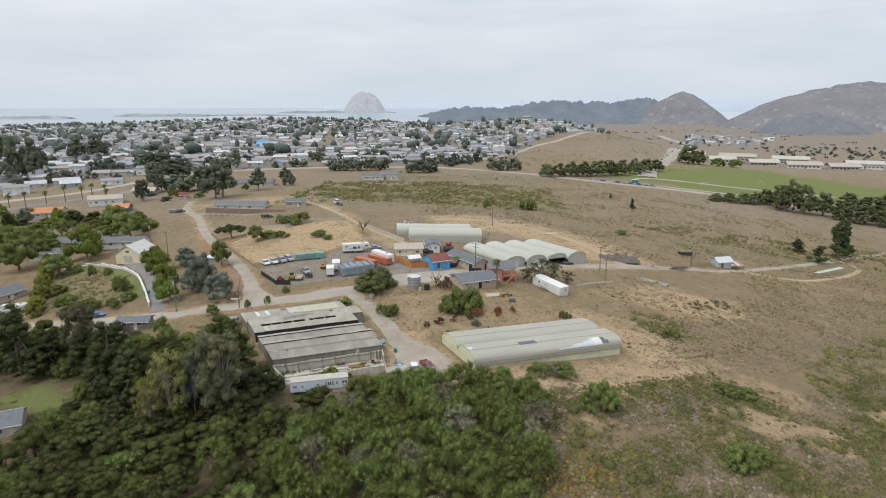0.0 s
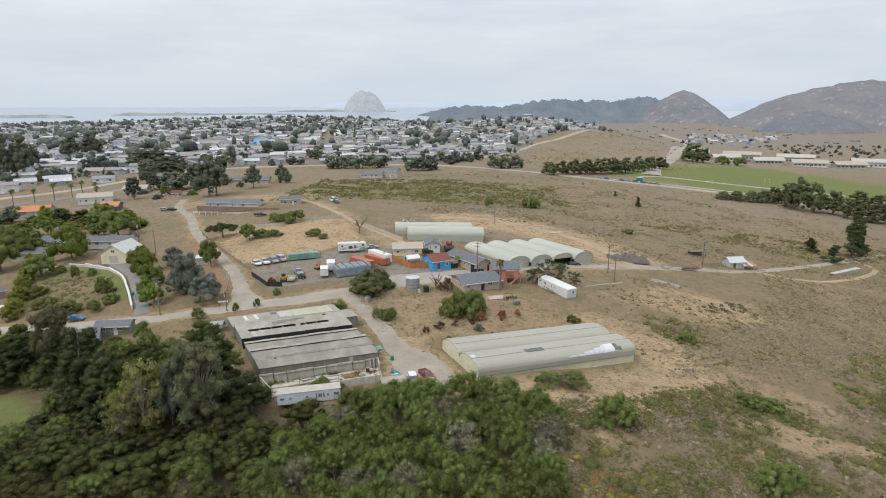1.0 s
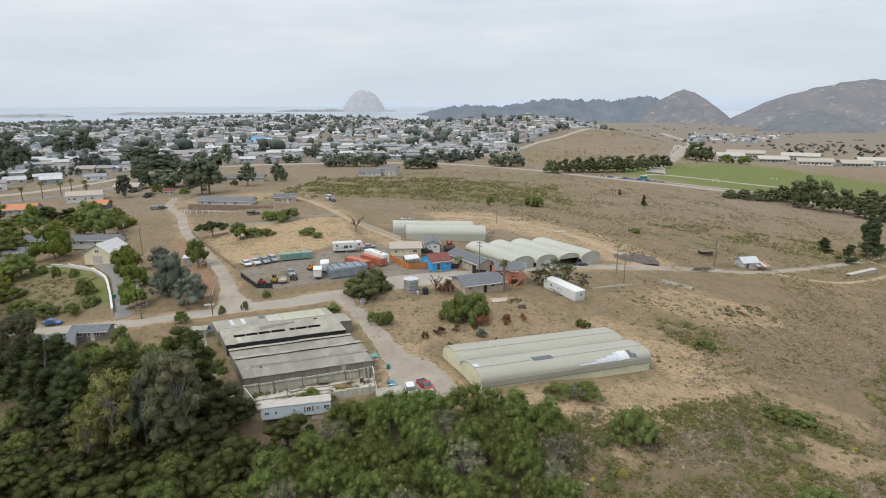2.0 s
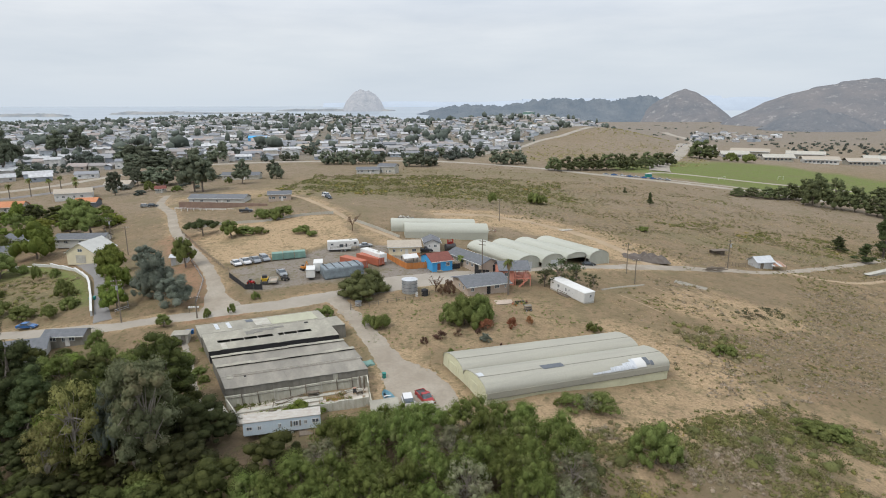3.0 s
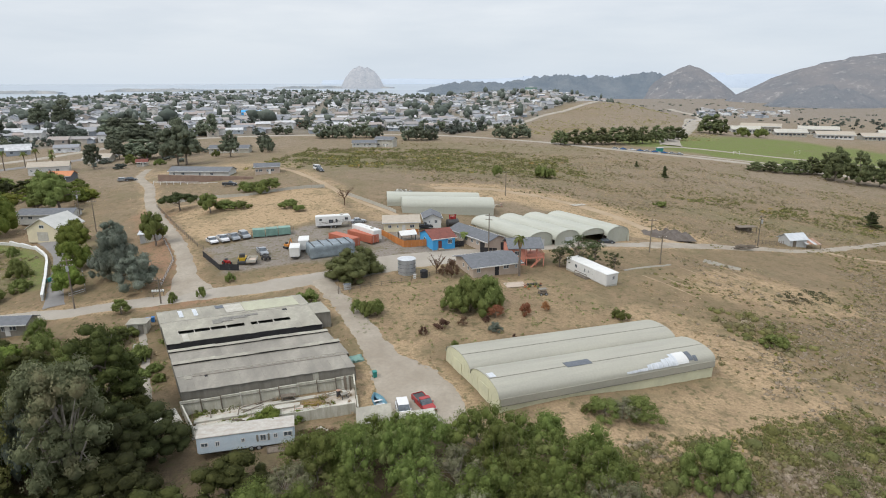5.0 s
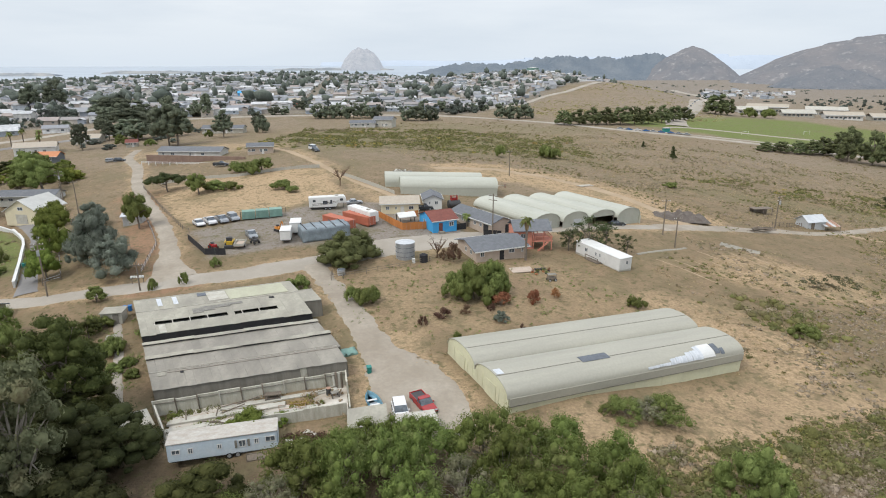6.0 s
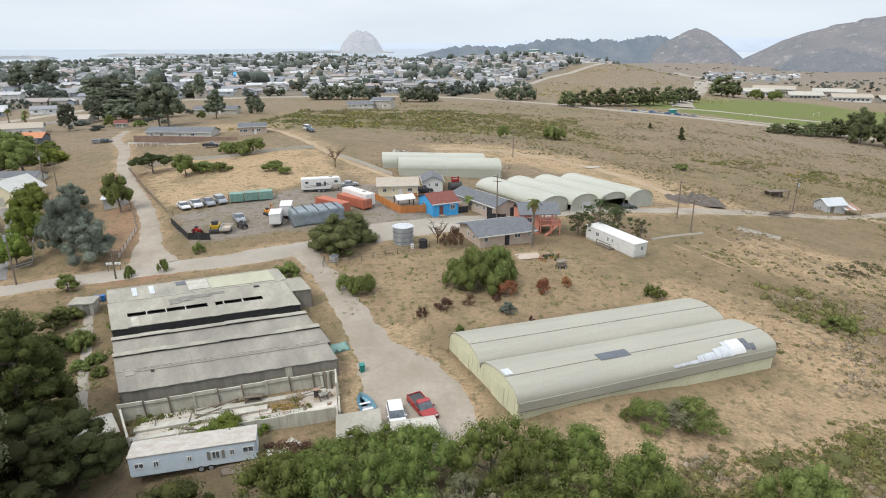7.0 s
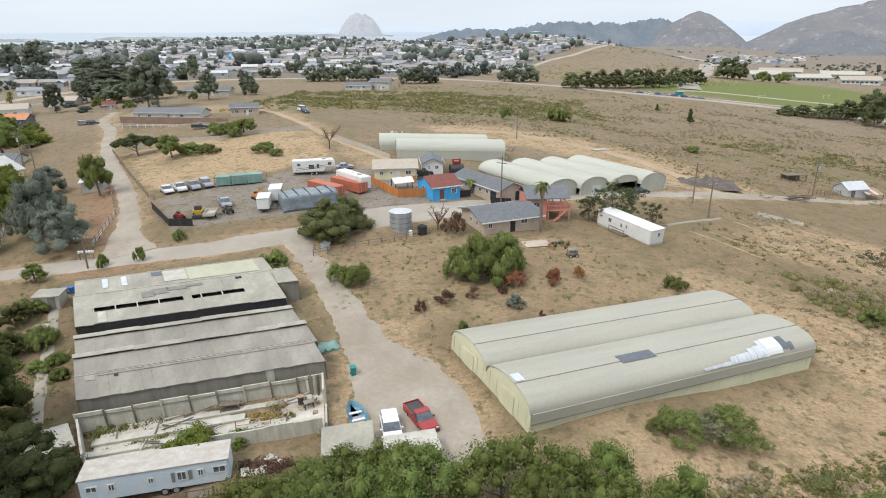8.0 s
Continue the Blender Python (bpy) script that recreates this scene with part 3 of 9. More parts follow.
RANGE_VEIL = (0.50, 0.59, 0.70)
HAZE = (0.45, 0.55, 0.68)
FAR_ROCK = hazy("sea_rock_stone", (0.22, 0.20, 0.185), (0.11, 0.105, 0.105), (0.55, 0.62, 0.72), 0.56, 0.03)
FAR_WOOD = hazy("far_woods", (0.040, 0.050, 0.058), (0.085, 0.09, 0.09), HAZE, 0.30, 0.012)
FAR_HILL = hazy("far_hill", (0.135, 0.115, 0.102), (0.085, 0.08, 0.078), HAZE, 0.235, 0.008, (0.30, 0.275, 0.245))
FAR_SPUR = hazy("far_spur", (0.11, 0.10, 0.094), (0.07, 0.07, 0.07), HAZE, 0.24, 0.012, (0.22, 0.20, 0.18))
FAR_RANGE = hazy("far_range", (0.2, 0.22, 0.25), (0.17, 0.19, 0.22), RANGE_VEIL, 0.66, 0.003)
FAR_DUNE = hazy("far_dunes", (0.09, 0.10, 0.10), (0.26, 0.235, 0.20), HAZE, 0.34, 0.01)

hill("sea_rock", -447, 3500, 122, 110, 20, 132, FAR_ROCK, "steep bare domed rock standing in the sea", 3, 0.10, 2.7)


def wooded(u):
    s = 0.30 + 0.24 * soft(u + 0.75, 0.12) + 0.22 * soft(u + 0.35, 0.3) + 0.16 * soft(u - 0.15, 0.2) + 0.06 * math.sin(9 * u)
    return s * float(soft(1 - abs(u), 0.06))


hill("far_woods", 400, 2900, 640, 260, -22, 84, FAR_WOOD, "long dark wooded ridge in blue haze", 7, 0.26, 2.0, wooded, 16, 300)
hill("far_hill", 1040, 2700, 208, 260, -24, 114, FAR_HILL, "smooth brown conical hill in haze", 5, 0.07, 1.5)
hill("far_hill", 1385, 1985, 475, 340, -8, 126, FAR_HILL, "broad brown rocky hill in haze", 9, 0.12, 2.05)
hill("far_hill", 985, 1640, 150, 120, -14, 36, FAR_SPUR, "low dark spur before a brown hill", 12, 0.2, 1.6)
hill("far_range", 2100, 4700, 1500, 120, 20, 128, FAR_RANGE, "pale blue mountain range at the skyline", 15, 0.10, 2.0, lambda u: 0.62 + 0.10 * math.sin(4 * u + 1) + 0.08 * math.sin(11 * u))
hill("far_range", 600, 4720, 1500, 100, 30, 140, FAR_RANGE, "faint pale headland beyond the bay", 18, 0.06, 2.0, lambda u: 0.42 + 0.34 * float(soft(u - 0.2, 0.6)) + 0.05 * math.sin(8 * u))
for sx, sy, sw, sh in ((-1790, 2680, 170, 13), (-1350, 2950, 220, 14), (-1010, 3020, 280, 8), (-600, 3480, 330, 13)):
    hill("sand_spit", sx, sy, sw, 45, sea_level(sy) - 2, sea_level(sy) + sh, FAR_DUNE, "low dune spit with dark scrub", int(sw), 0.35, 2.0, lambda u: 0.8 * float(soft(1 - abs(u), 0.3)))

# ---- kinds of things ----
def add_window(parent, x, z, w, h, y=0.0, turn=0.0, at=None, frame_mat=None):
    """A window on a wall face: a frame standing 4 cm proud with a sunk pane. The wall faces -y before turn."""
    m = at if at is not None else pose(x, y, z, 0, 0, turn)
    bm = bmesh.new()
    t = 0.09
    for r in ((-w / 2, w / 2, -0.05, 0.02, -h / 2, -h / 2 + t), (-w / 2, w / 2, -0.05, 0.02, h / 2 - t, h / 2),
              (-w / 2, -w / 2 + t, -0.05, 0.02, -h / 2 + t, h / 2 - t), (w / 2 - t, w / 2, -0.05, 0.02, -h / 2 + t, h / 2 - t), (-0.03, 0.03, -0.04, 0.02, -h / 2 + t, h / 2 - t)):
        box(bm, *r)
    win = part("window", bm, frame_mat or WHITE, parent, at=m)
    part("pane", boxes((-w / 2 + t, w / 2 - t, -0.02, 0.0, -h / 2 + t, h / 2 - t)), GLASS, win)
    return win


def add_door(parent, x, w, h, y=0.0, turn=0.0, mat=None, label=""):
    bm = boxes((-w / 2, w / 2, -0.06, 0.02, 0, h))
    d = part("door", bm, mat or WHITE, parent, label, at=pose(x, y, 0, 0, 0, turn))
    part("door_handle", boxes((w / 2 - 0.16, w / 2 - 0.08, -0.12, -0.06, 0.95, 1.05)), DARK_METAL, d)
    return d


def gable_walls(L, D, h, rise, t=0.15):
    """Four walls with two gables; the ridge runs along x. Origin: middle of the plan, on the ground."""
    bm = bmesh.new()
    box(bm, -L / 2, L / 2, -D / 2, -D / 2 + t, -0.6, h)
    box(bm, -L / 2, L / 2, D / 2 - t, D / 2, -0.6, h)
    for x in (-L / 2, L / 2 - t):
        a = [bm.verts.new((x, y, z)) for y, z in ((-D / 2 + t, -0.6), (D / 2 - t, -0.6), (D / 2 - t, h), (0, h + rise), (-D / 2 + t, h))]
        c = [bm.verts.new((x + t, v.co.y, v.co.z)) for v in a]
        bm.faces.new(a[::-1])
        bm.faces.new(c)
        for i in range(5):
            bm.faces.new((a[i], a[(i + 1) % 5], c[(i + 1) % 5], c[i]))
    bmesh.ops.recalc_face_normals(bm, faces=bm.faces)
    return bm


def gable_roof(L, D, h, rise, over=0.45, t=0.14, rows=0):
    """Two slopes with eaves; rows of shingle courses step down each slope."""
    bm = bmesh.new()
    e = over * rise / (D / 2)
    for s in (-1, 1):
        p = [(0, h + rise), (s * (D / 2 + over), h - e)]
        a = [bm.verts.new((x, p[k][0], p[k][1] + dz)) for x, k, dz in ((-L / 2 - over, 0, 0), (L / 2 + over, 0, 0), (L / 2 + over, 1, 0), (-L / 2 - over, 1, 0))]
        c = [bm.verts.new((v.co.x, v.co.y, v.co.z + t)) for v in a]
        bm.faces.new(a)
        bm.faces.new(c[::-1])
        for i in range(4):
            bm.faces.new((a[i], a[(i + 1) % 4], c[(i + 1) % 4], c[i]))
        for k in range(1, rows):
            f = k / rows
            y, z = s * f * (D / 2 + over), h + rise - f * (rise + e) + t
            box(bm, -L / 2 - over, L / 2 + over, y - 0.03, y + 0.03, z - 0.02, z + 0.025)
    bmesh.ops.recalc_face_normals(bm, faces=bm.faces)
    return bm


def gable_house(name, x, y, turn, L, D, h, rise, wall, roof, label, category="house", wins=(), doors=(), z=None, over=0.45, fascia=True, rows=0, group=""):
    """wins: (side, place, height, w, h), side f, b, l, r; doors: (side, place, w, h, material)."""
    ob = thing(name, x, y, z, turn, label, category, group)
    part("wall", gable_walls(L, D, h, rise), wall, ob)
    part("roof", gable_roof(L, D, h, rise, over, rows=rows), roof, ob)
    e = over * rise / (D / 2)
    if fascia:
        for s in (-1, 1):
            yy = s * (D / 2 + over)
            part("fascia", boxes((-L / 2 - over, L / 2 + over, yy - 0.03 + s * 0.034, yy + 0.03 + s * 0.034, h - e - 0.06, h - e + 0.16)), WHITE, ob)
    spots = {"f": lambda p: (p, -D / 2, 0), "b": lambda p: (p, D / 2, 180), "l": lambda p: (-L / 2, p, -90), "r": lambda p: (L / 2, p, 90)}
    for side, p, zz, w, hh in wins:
        px, py, tt = spots[side](p)
        add_window(ob, px, zz, w, hh, py, tt)
    for side, p, w, hh, mat in doors:
        px, py, tt = spots[side](p)
        add_door(ob, px, w, hh, py, tt, mat)
    return ob


def arch_line(W, hw, rise, k=16):
    """Outline of an arched roof over a bay of width W, from eave to eave."""
    return [(W / 2 * math.cos(math.pi * i / k), hw + rise * math.sin(math.pi * i / k) ** 0.85) for i in range(k + 1)]


def arch_shell(L, W, hw, rise, t=0.06, k=16, over=0.15):
    """Arched sheet whose axis runs along x from 0 to L, centred on y = 0."""
    bm = bmesh.new()
    out = arch_line(W + 2 * t, hw, rise + t, k)
    inn = arch_line(W, hw, rise, k)
    ring = []
    for x in (-over, L + over):
        ring.append([bm.verts.new((x, y, z)) for y, z in out + inn[::-1]])
    n_ = len(ring[0])
    for i in range(n_):
        bm.faces.new((ring[0][i], ring[0][(i + 1) % n_], ring[1][(i + 1) % n_], ring[1][i]))
    for rr in ring:
        for i in range(k):
            bm.faces.new((rr[i], rr[i + 1], rr[n_ - 2 - i], rr[n_ - 1 - i]))
    bmesh.ops.recalc_face_normals(bm, faces=bm.faces)
    return bm


def arch_end(W, hw, rise, x0, x1, k=16, foot=-2.0):
    bm = bmesh.new()
    o = [(y, z) for y, z in arch_line(W, hw, rise, k)] + [(-W / 2, foot), (W / 2, foot)]
    a = [bm.verts.new((x0, y, z)) for y, z in o]
    c = [bm.verts.new((x1, y, z)) for y, z in o]
    bm.faces.new(a)
    bm.faces.new(c[::-1])
    for i in range(len(o)):
        bm.faces.new((a[i], a[(i + 1) % len(o)], c[(i + 1) % len(o)], c[i]))
    bmesh.ops.recalc_face_normals(bm, faces=bm.faces)
    return bm


def arch_point(W, hw, rise, f):
    """Place and slope on the arch; f runs from 0 at the +y eave to 1 at the -y eave."""
    a = math.pi * f
    y, z = W / 2 * math.cos(a), hw + rise * math.sin(a) ** 0.85
    b_ = a + 0.02
    y2, z2 = W / 2 * math.cos(b_), hw + rise * max(0.0, math.sin(b_)) ** 0.85
    return y, z, math.atan2(z2 - z, y2 - y)


def arch_panel(W, hw, rise, x0, x1, f0, f1, lift=0.09, t=0.03, k=5):
    """A sheet laid on the arch between x0 and x1."""
    bm = bmesh.new()
    rows_ = []
    for i in range(k + 1):
        y, z, a = arch_point(W, hw, rise, f0 + (f1 - f0) * i / k)
        nx_, nz_ = -math.sin(a), math.cos(a)
        if nz_ < 0:
            nx_, nz_ = -nx_, -nz_
        rows_.append([bm.verts.new((x, y + nx_ * d, z + nz_ * d)) for x, d in ((x0, lift), (x1, lift), (x1, lift + t), (x0, lift + t))])
    for p, q in zip(rows_, rows_[1:]):
        for i in range(4):
            bm.faces.new((p[i], p[(i + 1) % 4], q[(i + 1) % 4], q[i]))
    bm.faces.new(rows_[0])
    bm.faces.new(rows_[-1])
    bmesh.ops.recalc_face_normals(bm, faces=bm.faces)
    return bm


def wheel(parent, x, y, r=0.33, w=0.22, rim=None):
    bm = bmesh.new()
    bmesh.ops.create_cone(bm, cap_ends=True, segments=16, radius1=r, radius2=r, depth=w, matrix=pose(0, 0, 0, 90))
    ob = part("wheel", bm, RUBBER, parent, at=pose(x, y, r))
    bm = bmesh.new()
    bmesh.ops.create_cone(bm, cap_ends=True, segments=12, radius1=r * 0.6, radius2=r * 0.6, depth=w + 0.03, matrix=pose(0, 0, 0, 90))
    part("rim", bm, rim or GALV, ob)


def car(x, y, turn, paint, label, L=4.5, W=1.8, H=1.5, style="sedan", z=None, name="car", category="car", group=""):
    """A car that faces +x: body, glasshouse, roof, wheels, lamps, bumpers, mirrors."""
    ob = thing(name, x, y, z, turn, label, category, group)
    a = L / 2
    belt, g = H * 0.60, 0.22
    bm = bmesh.new()
    prism(bm, [(-a, 0.36), (-a + 0.05, belt), (-a * 0.55, belt + 0.02), (a * 0.45, belt), (a - 0.12, belt - 0.16), (a, 0.5), (a - 0.03, g + 0.05), (-a + 0.05, g + 0.05)], -W / 2, W / 2)
    bmesh.ops.bevel(bm, geom=bm.edges[:], offset=0.05, segments=2, affect="EDGES")
    part("body", bm, paint, ob, smooth=False)
    if style == "pickup":
        c0, c1 = -a * 0.10, a * 0.48
    elif style == "van":
        c0, c1 = -a * 0.93, a * 0.55
    elif style == "wagon":
        c0, c1 = -a * 0.90, a * 0.42
    else:
        c0, c1 = -a * 0.62, a * 0.40
    s0 = 0.12 if style in ("van", "wagon", "pickup") else 0.45
    w1, w2 = W / 2 - 0.07, W / 2 - 0.17
    bm = bmesh.new()
    lo = [bm.verts.new(p) for p in ((c0, -w1, belt - 0.01), (c1, -w1, belt - 0.01), (c1, w1, belt - 0.01), (c0, w1, belt - 0.01))]
    hi = [bm.verts.new(p) for p in ((c0 + s0, -w2, H - 0.05), (c1 - 0.55, -w2, H - 0.05), (c1 - 0.55, w2, H - 0.05), (c0 + s0, w2, H - 0.05))]
    bm.faces.new(lo[::-1])
    bm.faces.new(hi)
    for i in range(4):
        bm.faces.new((lo[i], lo[(i + 1) % 4], hi[(i + 1) % 4], hi[i]))
    part("glasshouse", bm, GLASS, ob, "dark glazed cabin")
    part("roof", boxes((c0 + s0 - 0.04, c1 - 0.52, -w2 - 0.03, w2 + 0.03, H - 0.05, H), bevel=0.02), paint, ob)
    for yy in (-w2 - 0.045, w2 + 0.045):
        mid = (c0 + s0 + c1 - 0.55) / 2
        part("pillar", boxes((mid - 0.05, mid + 0.05, yy - 0.05, yy + 0.05, belt, H - 0.03)), paint, ob)
    if style == "pickup":
        part("cargo_bed", boxes((-a + 0.12, c0 - 0.1, -W / 2 + 0.12, W / 2 - 0.12, belt - 0.02, belt + 0.035)), DARK_METAL, ob, "open dark cargo bed")
        for r in ((-a + 0.02, c0 - 0.02, -W / 2 + 0.01, -W / 2 + 0.11, belt - 0.02, belt + 0.14), (-a + 0.02, c0 - 0.02, W / 2 - 0.11, W / 2 - 0.01, belt - 0.02, belt + 0.14), (-a + 0.02, -a + 0.11, -W / 2 + 0.12, W / 2 - 0.12, belt - 0.02, belt + 0.14)):
            part("bed_side", boxes(r), paint, ob)
    for xx in (-a * 0.60, a * 0.62):
        for yy in (-W / 2 + 0.08, W / 2 - 0.08):
            wheel(ob, xx, yy)
    for yy in (-W / 2 + 0.25, W / 2 - 0.25):
        part("headlight", boxes((a - 0.10, a - 0.01, yy - 0.17, yy + 0.17, belt - 0.30, belt - 0.17)), SKYLIGHT, ob)
        part("tail_light", boxes((-a - 0.01, -a + 0.06, yy - 0.12, yy + 0.12, belt - 0.26, belt - 0.1)), RED_PAINT, ob)
    for yy in (-W / 2 - 0.09, W / 2 + 0.09):
        part("mirror", boxes((c1 - 0.35, c1 - 0.2, yy - 0.09, yy + 0.09, belt, belt + 0.14)), paint, ob)
    part("bumper", boxes((a - 0.06, a + 0.04, -W / 2 + 0.06, W / 2 - 0.06, 0.3, 0.46)), DARK_METAL, ob)
    return ob


def ribbed_box(L, W, H, z0=0.15, pitch=0.28, depth=0.05):
    """A container's body: one shell with corrugated sides; origin: middle of the plan."""
    k = max(4, int(L / pitch))
    side = []
    for i in range(k):
        x = -L / 2 + i * L / k
        side += [(x, 0.0), (x + L / k * 0.3, 0.0), (x + L / k * 0.45, depth), (x + L / k * 0.85, depth)]
    side.append((L / 2, 0.0))
    plan = [(x, -W / 2 - d_) for x, d_ in side] + [(x, W / 2 + d_) for x, d_ in reversed(side)]
    bm = bmesh.new()
    lo = [bm.verts.new((x, y, z0)) for x, y in plan]
    hi = [bm.verts.new((x, y, H)) for x, y in plan]
    bm.faces.new(lo[::-1])
    bm.faces.new(hi)
    n_ = len(plan)
    for i in range(n_):
        bm.faces.new((lo[i], lo[(i + 1) % n_], hi[(i + 1) % n_], hi[i]))
    bmesh.ops.recalc_face_normals(bm, faces=bm.faces)
    return bm


def container(x, y, turn, L, mat, label, W=2.44, H=2.6, name="shipping_container", group="", z=None):
    ob = thing(name, x, y, z, turn, label, "container", group)
    part("body", ribbed_box(L, W, H), mat, ob)
    for xx in (-L / 2 + 0.08, L / 2 - 0.08):
        for yy in (-W / 2 + 0.06, W / 2 - 0.06):
            part("corner_post", boxes((xx - 0.1, xx + 0.1, yy - 0.1, yy + 0.1, 0, H + 0.06)), mat, ob)
    for s in (-1, 1):
        d = part("door", boxes((L / 2, L / 2 + 0.05, s * W / 4 - W / 4 + 0.12, s * W / 4 + W / 4 - 0.12, 0.25, H - 0.15)), mat, ob)
        part("lock_bar", rod(bmesh.new(), (L / 2 + 0.09, s * W / 4, 0.25), (L / 2 + 0.09, s * W / 4, H - 0.15), 0.03, seg=6), GALV, d)
    return ob


def caravan(x, y, turn, L, label, W=2.5, H=3.0, lift=0.7, nose=0.0, name="travel_trailer", wall=None, roof=None, wins=(), stripes=False, category="trailer", z=None, axles=(0,), tilt=0.0, group=""):
    """A trailer with rounded shell, long side facing -y. wins: (place, height, w, h)."""
    ob = thing(name, x, y, z, turn, label, category, group, tilt=tilt)
    bm = bmesh.new()
    if nose:
        prism(bm, [(-L / 2, lift), (-L / 2, H - 0.1), (L / 2 - 0.5, H), (L / 2, H - 0.7), (L / 2, lift + nose), (L / 2 - 2.2, lift + nose), (L / 2 - 2.6, lift)], -W / 2, W / 2)
    else:
        box(bm, -L / 2, L / 2, -W / 2, W / 2, lift, H)
    bmesh.ops.bevel(bm, geom=bm.edges[:], offset=0.12, segments=3, affect="EDGES")
    part("body", bm, wall or WHITE, ob)
    if roof:
        part("roof", boxes((-L / 2 - 0.06, L / 2 + 0.06, -W / 2 - 0.06, W / 2 + 0.06, H - 0.06, H + 0.06), bevel=0.04), roof, ob)
    else:
        part("roof_vent", boxes((-0.4, 0.1, -0.25, 0.25, H - 0.02, H + 0.16), bevel=0.03), WHITE, ob)
        part("air_conditioner", boxes((L * 0.2, L * 0.2 + 0.9, -0.35, 0.35, H - 0.02, H + 0.28), bevel=0.05), OFF_WHITE, ob)
    for p, zz, w, h in wins:
        add_window(ob, p, zz, w, h, -W / 2, 0, frame_mat=DARK_METAL if stripes else WHITE)
    if stripes:
        for k in range(2):
            bm = bmesh.new()
            prism(bm, [(-L * 0.42, lift + 0.5 + 0.35 * k), (0, lift + 0.75 + 0.35 * k), (L * 0.3, lift + 1.25 + 0.3 * k), (L * 0.3, lift + 1.32 + 0.3 * k), (0, lift + 0.9 + 0.35 * k), (-L * 0.42, lift + 0.6 + 0.35 * k)], -W / 2 - 0.012, -W / 2 - 0.004)
            part("stripe", bm, GREY_WALL, ob, "grey swoosh stripe")
    for ax in axles:
        for yy in (-W / 2 + 0.1, W / 2 - 0.1):
            wheel(ob, ax, yy, 0.36, 0.2)
    part("chassis", boxes((-L / 2 + 0.3, L / 2 - 0.3 - (2.4 if nose else 0), -W / 2 + 0.3, W / 2 - 0.3, lift - 0.22, lift + 0.02)), DARK_METAL, ob)
    for xx in (-L / 2 + 0.6, L / 2 - 0.7):
        part("support_jack", rod(bmesh.new(), (xx, 0, -0.3), (xx, 0, lift + (nose if xx > 0 else 0)), 0.05), DARK_METAL, ob)
    return ob


def fence(name, pts, h, label, post_mat, rail_mat=None, gap=2.4, rails=(0.5, 0.95), board=False, mesh_mat=None):
    """A fence along points on the ground: posts, rails, or upright boards."""
    ob = thing(name, pts[0][0], pts[0][1], None, 0, label, "fence")
    o = ob.matrix_world.translation.copy()
    spots = []
    for (ax, ay), (bx, by) in zip(pts, pts[1:]):
        k = max(1, round(math.hypot(bx - ax, by - ay) / gap))
        spots += [(ax + (bx - ax) * i / k, ay + (by - ay) * i / k) for i in range(k)]
    spots.append(pts[-1])
    post = None
    loc = [Vector((x - o.x, y - o.y, float(land(x, y)) - o.z)) for x, y in spots]
    for p in loc:
        if post is None:
            post = boxes((-0.06, 0.06, -0.06, 0.06, -0.4, h + 0.05))
            q = part("post", post, post_mat, ob)
            post = q.data
        else:
            q = part("post", post, None, ob)
        q.location = p
    for p, q in zip(loc, loc[1:]):
        d = (q - p)
        ang = math.atan2(d.y, d.x)
        if board:
            n_ = max(1, int(d.length / 0.75))
            for i in range(n_):
                bm = bmesh.new()
                box(bm, 0.02, d.length / n_ - 0.02, -0.025, 0.025, 0.03, h)
                part("board", bm, rail_mat or post_mat, ob, at=Matrix.Translation(p + d * (i / n_)) @ pose(0, 0, 0, 0, 0, math.degrees(ang)))
        elif mesh_mat:
            bm = bmesh.new()
            v = [bm.verts.new(c_) for c_ in (p + Vector((0, 0, 0.05)), q + Vector((0, 0, 0.05)), q + Vector((0, 0, h)), p + Vector((0, 0, h)))]
            f = bm.faces.new(v)
            r = bmesh.ops.extrude_face_region(bm, geom=[f])
            nrm = Vector((-math.sin(ang), math.cos(ang), 0)) * 0.03
            for e_ in r["geom"]:
                if isinstance(e_, bmesh.types.BMVert):
                    e_.co += nrm
            part("panel", bm, mesh_mat, ob)
        else:
            for z in rails:
                part("rail", rod(bmesh.new(), p + Vector((0, 0, z * h / 0.95 if h < 0.95 else z)), q + Vector((0, 0, z * h / 0.95 if h < 0.95 else z)), 0.045, seg=5), rail_mat or post_mat, ob)
    return ob


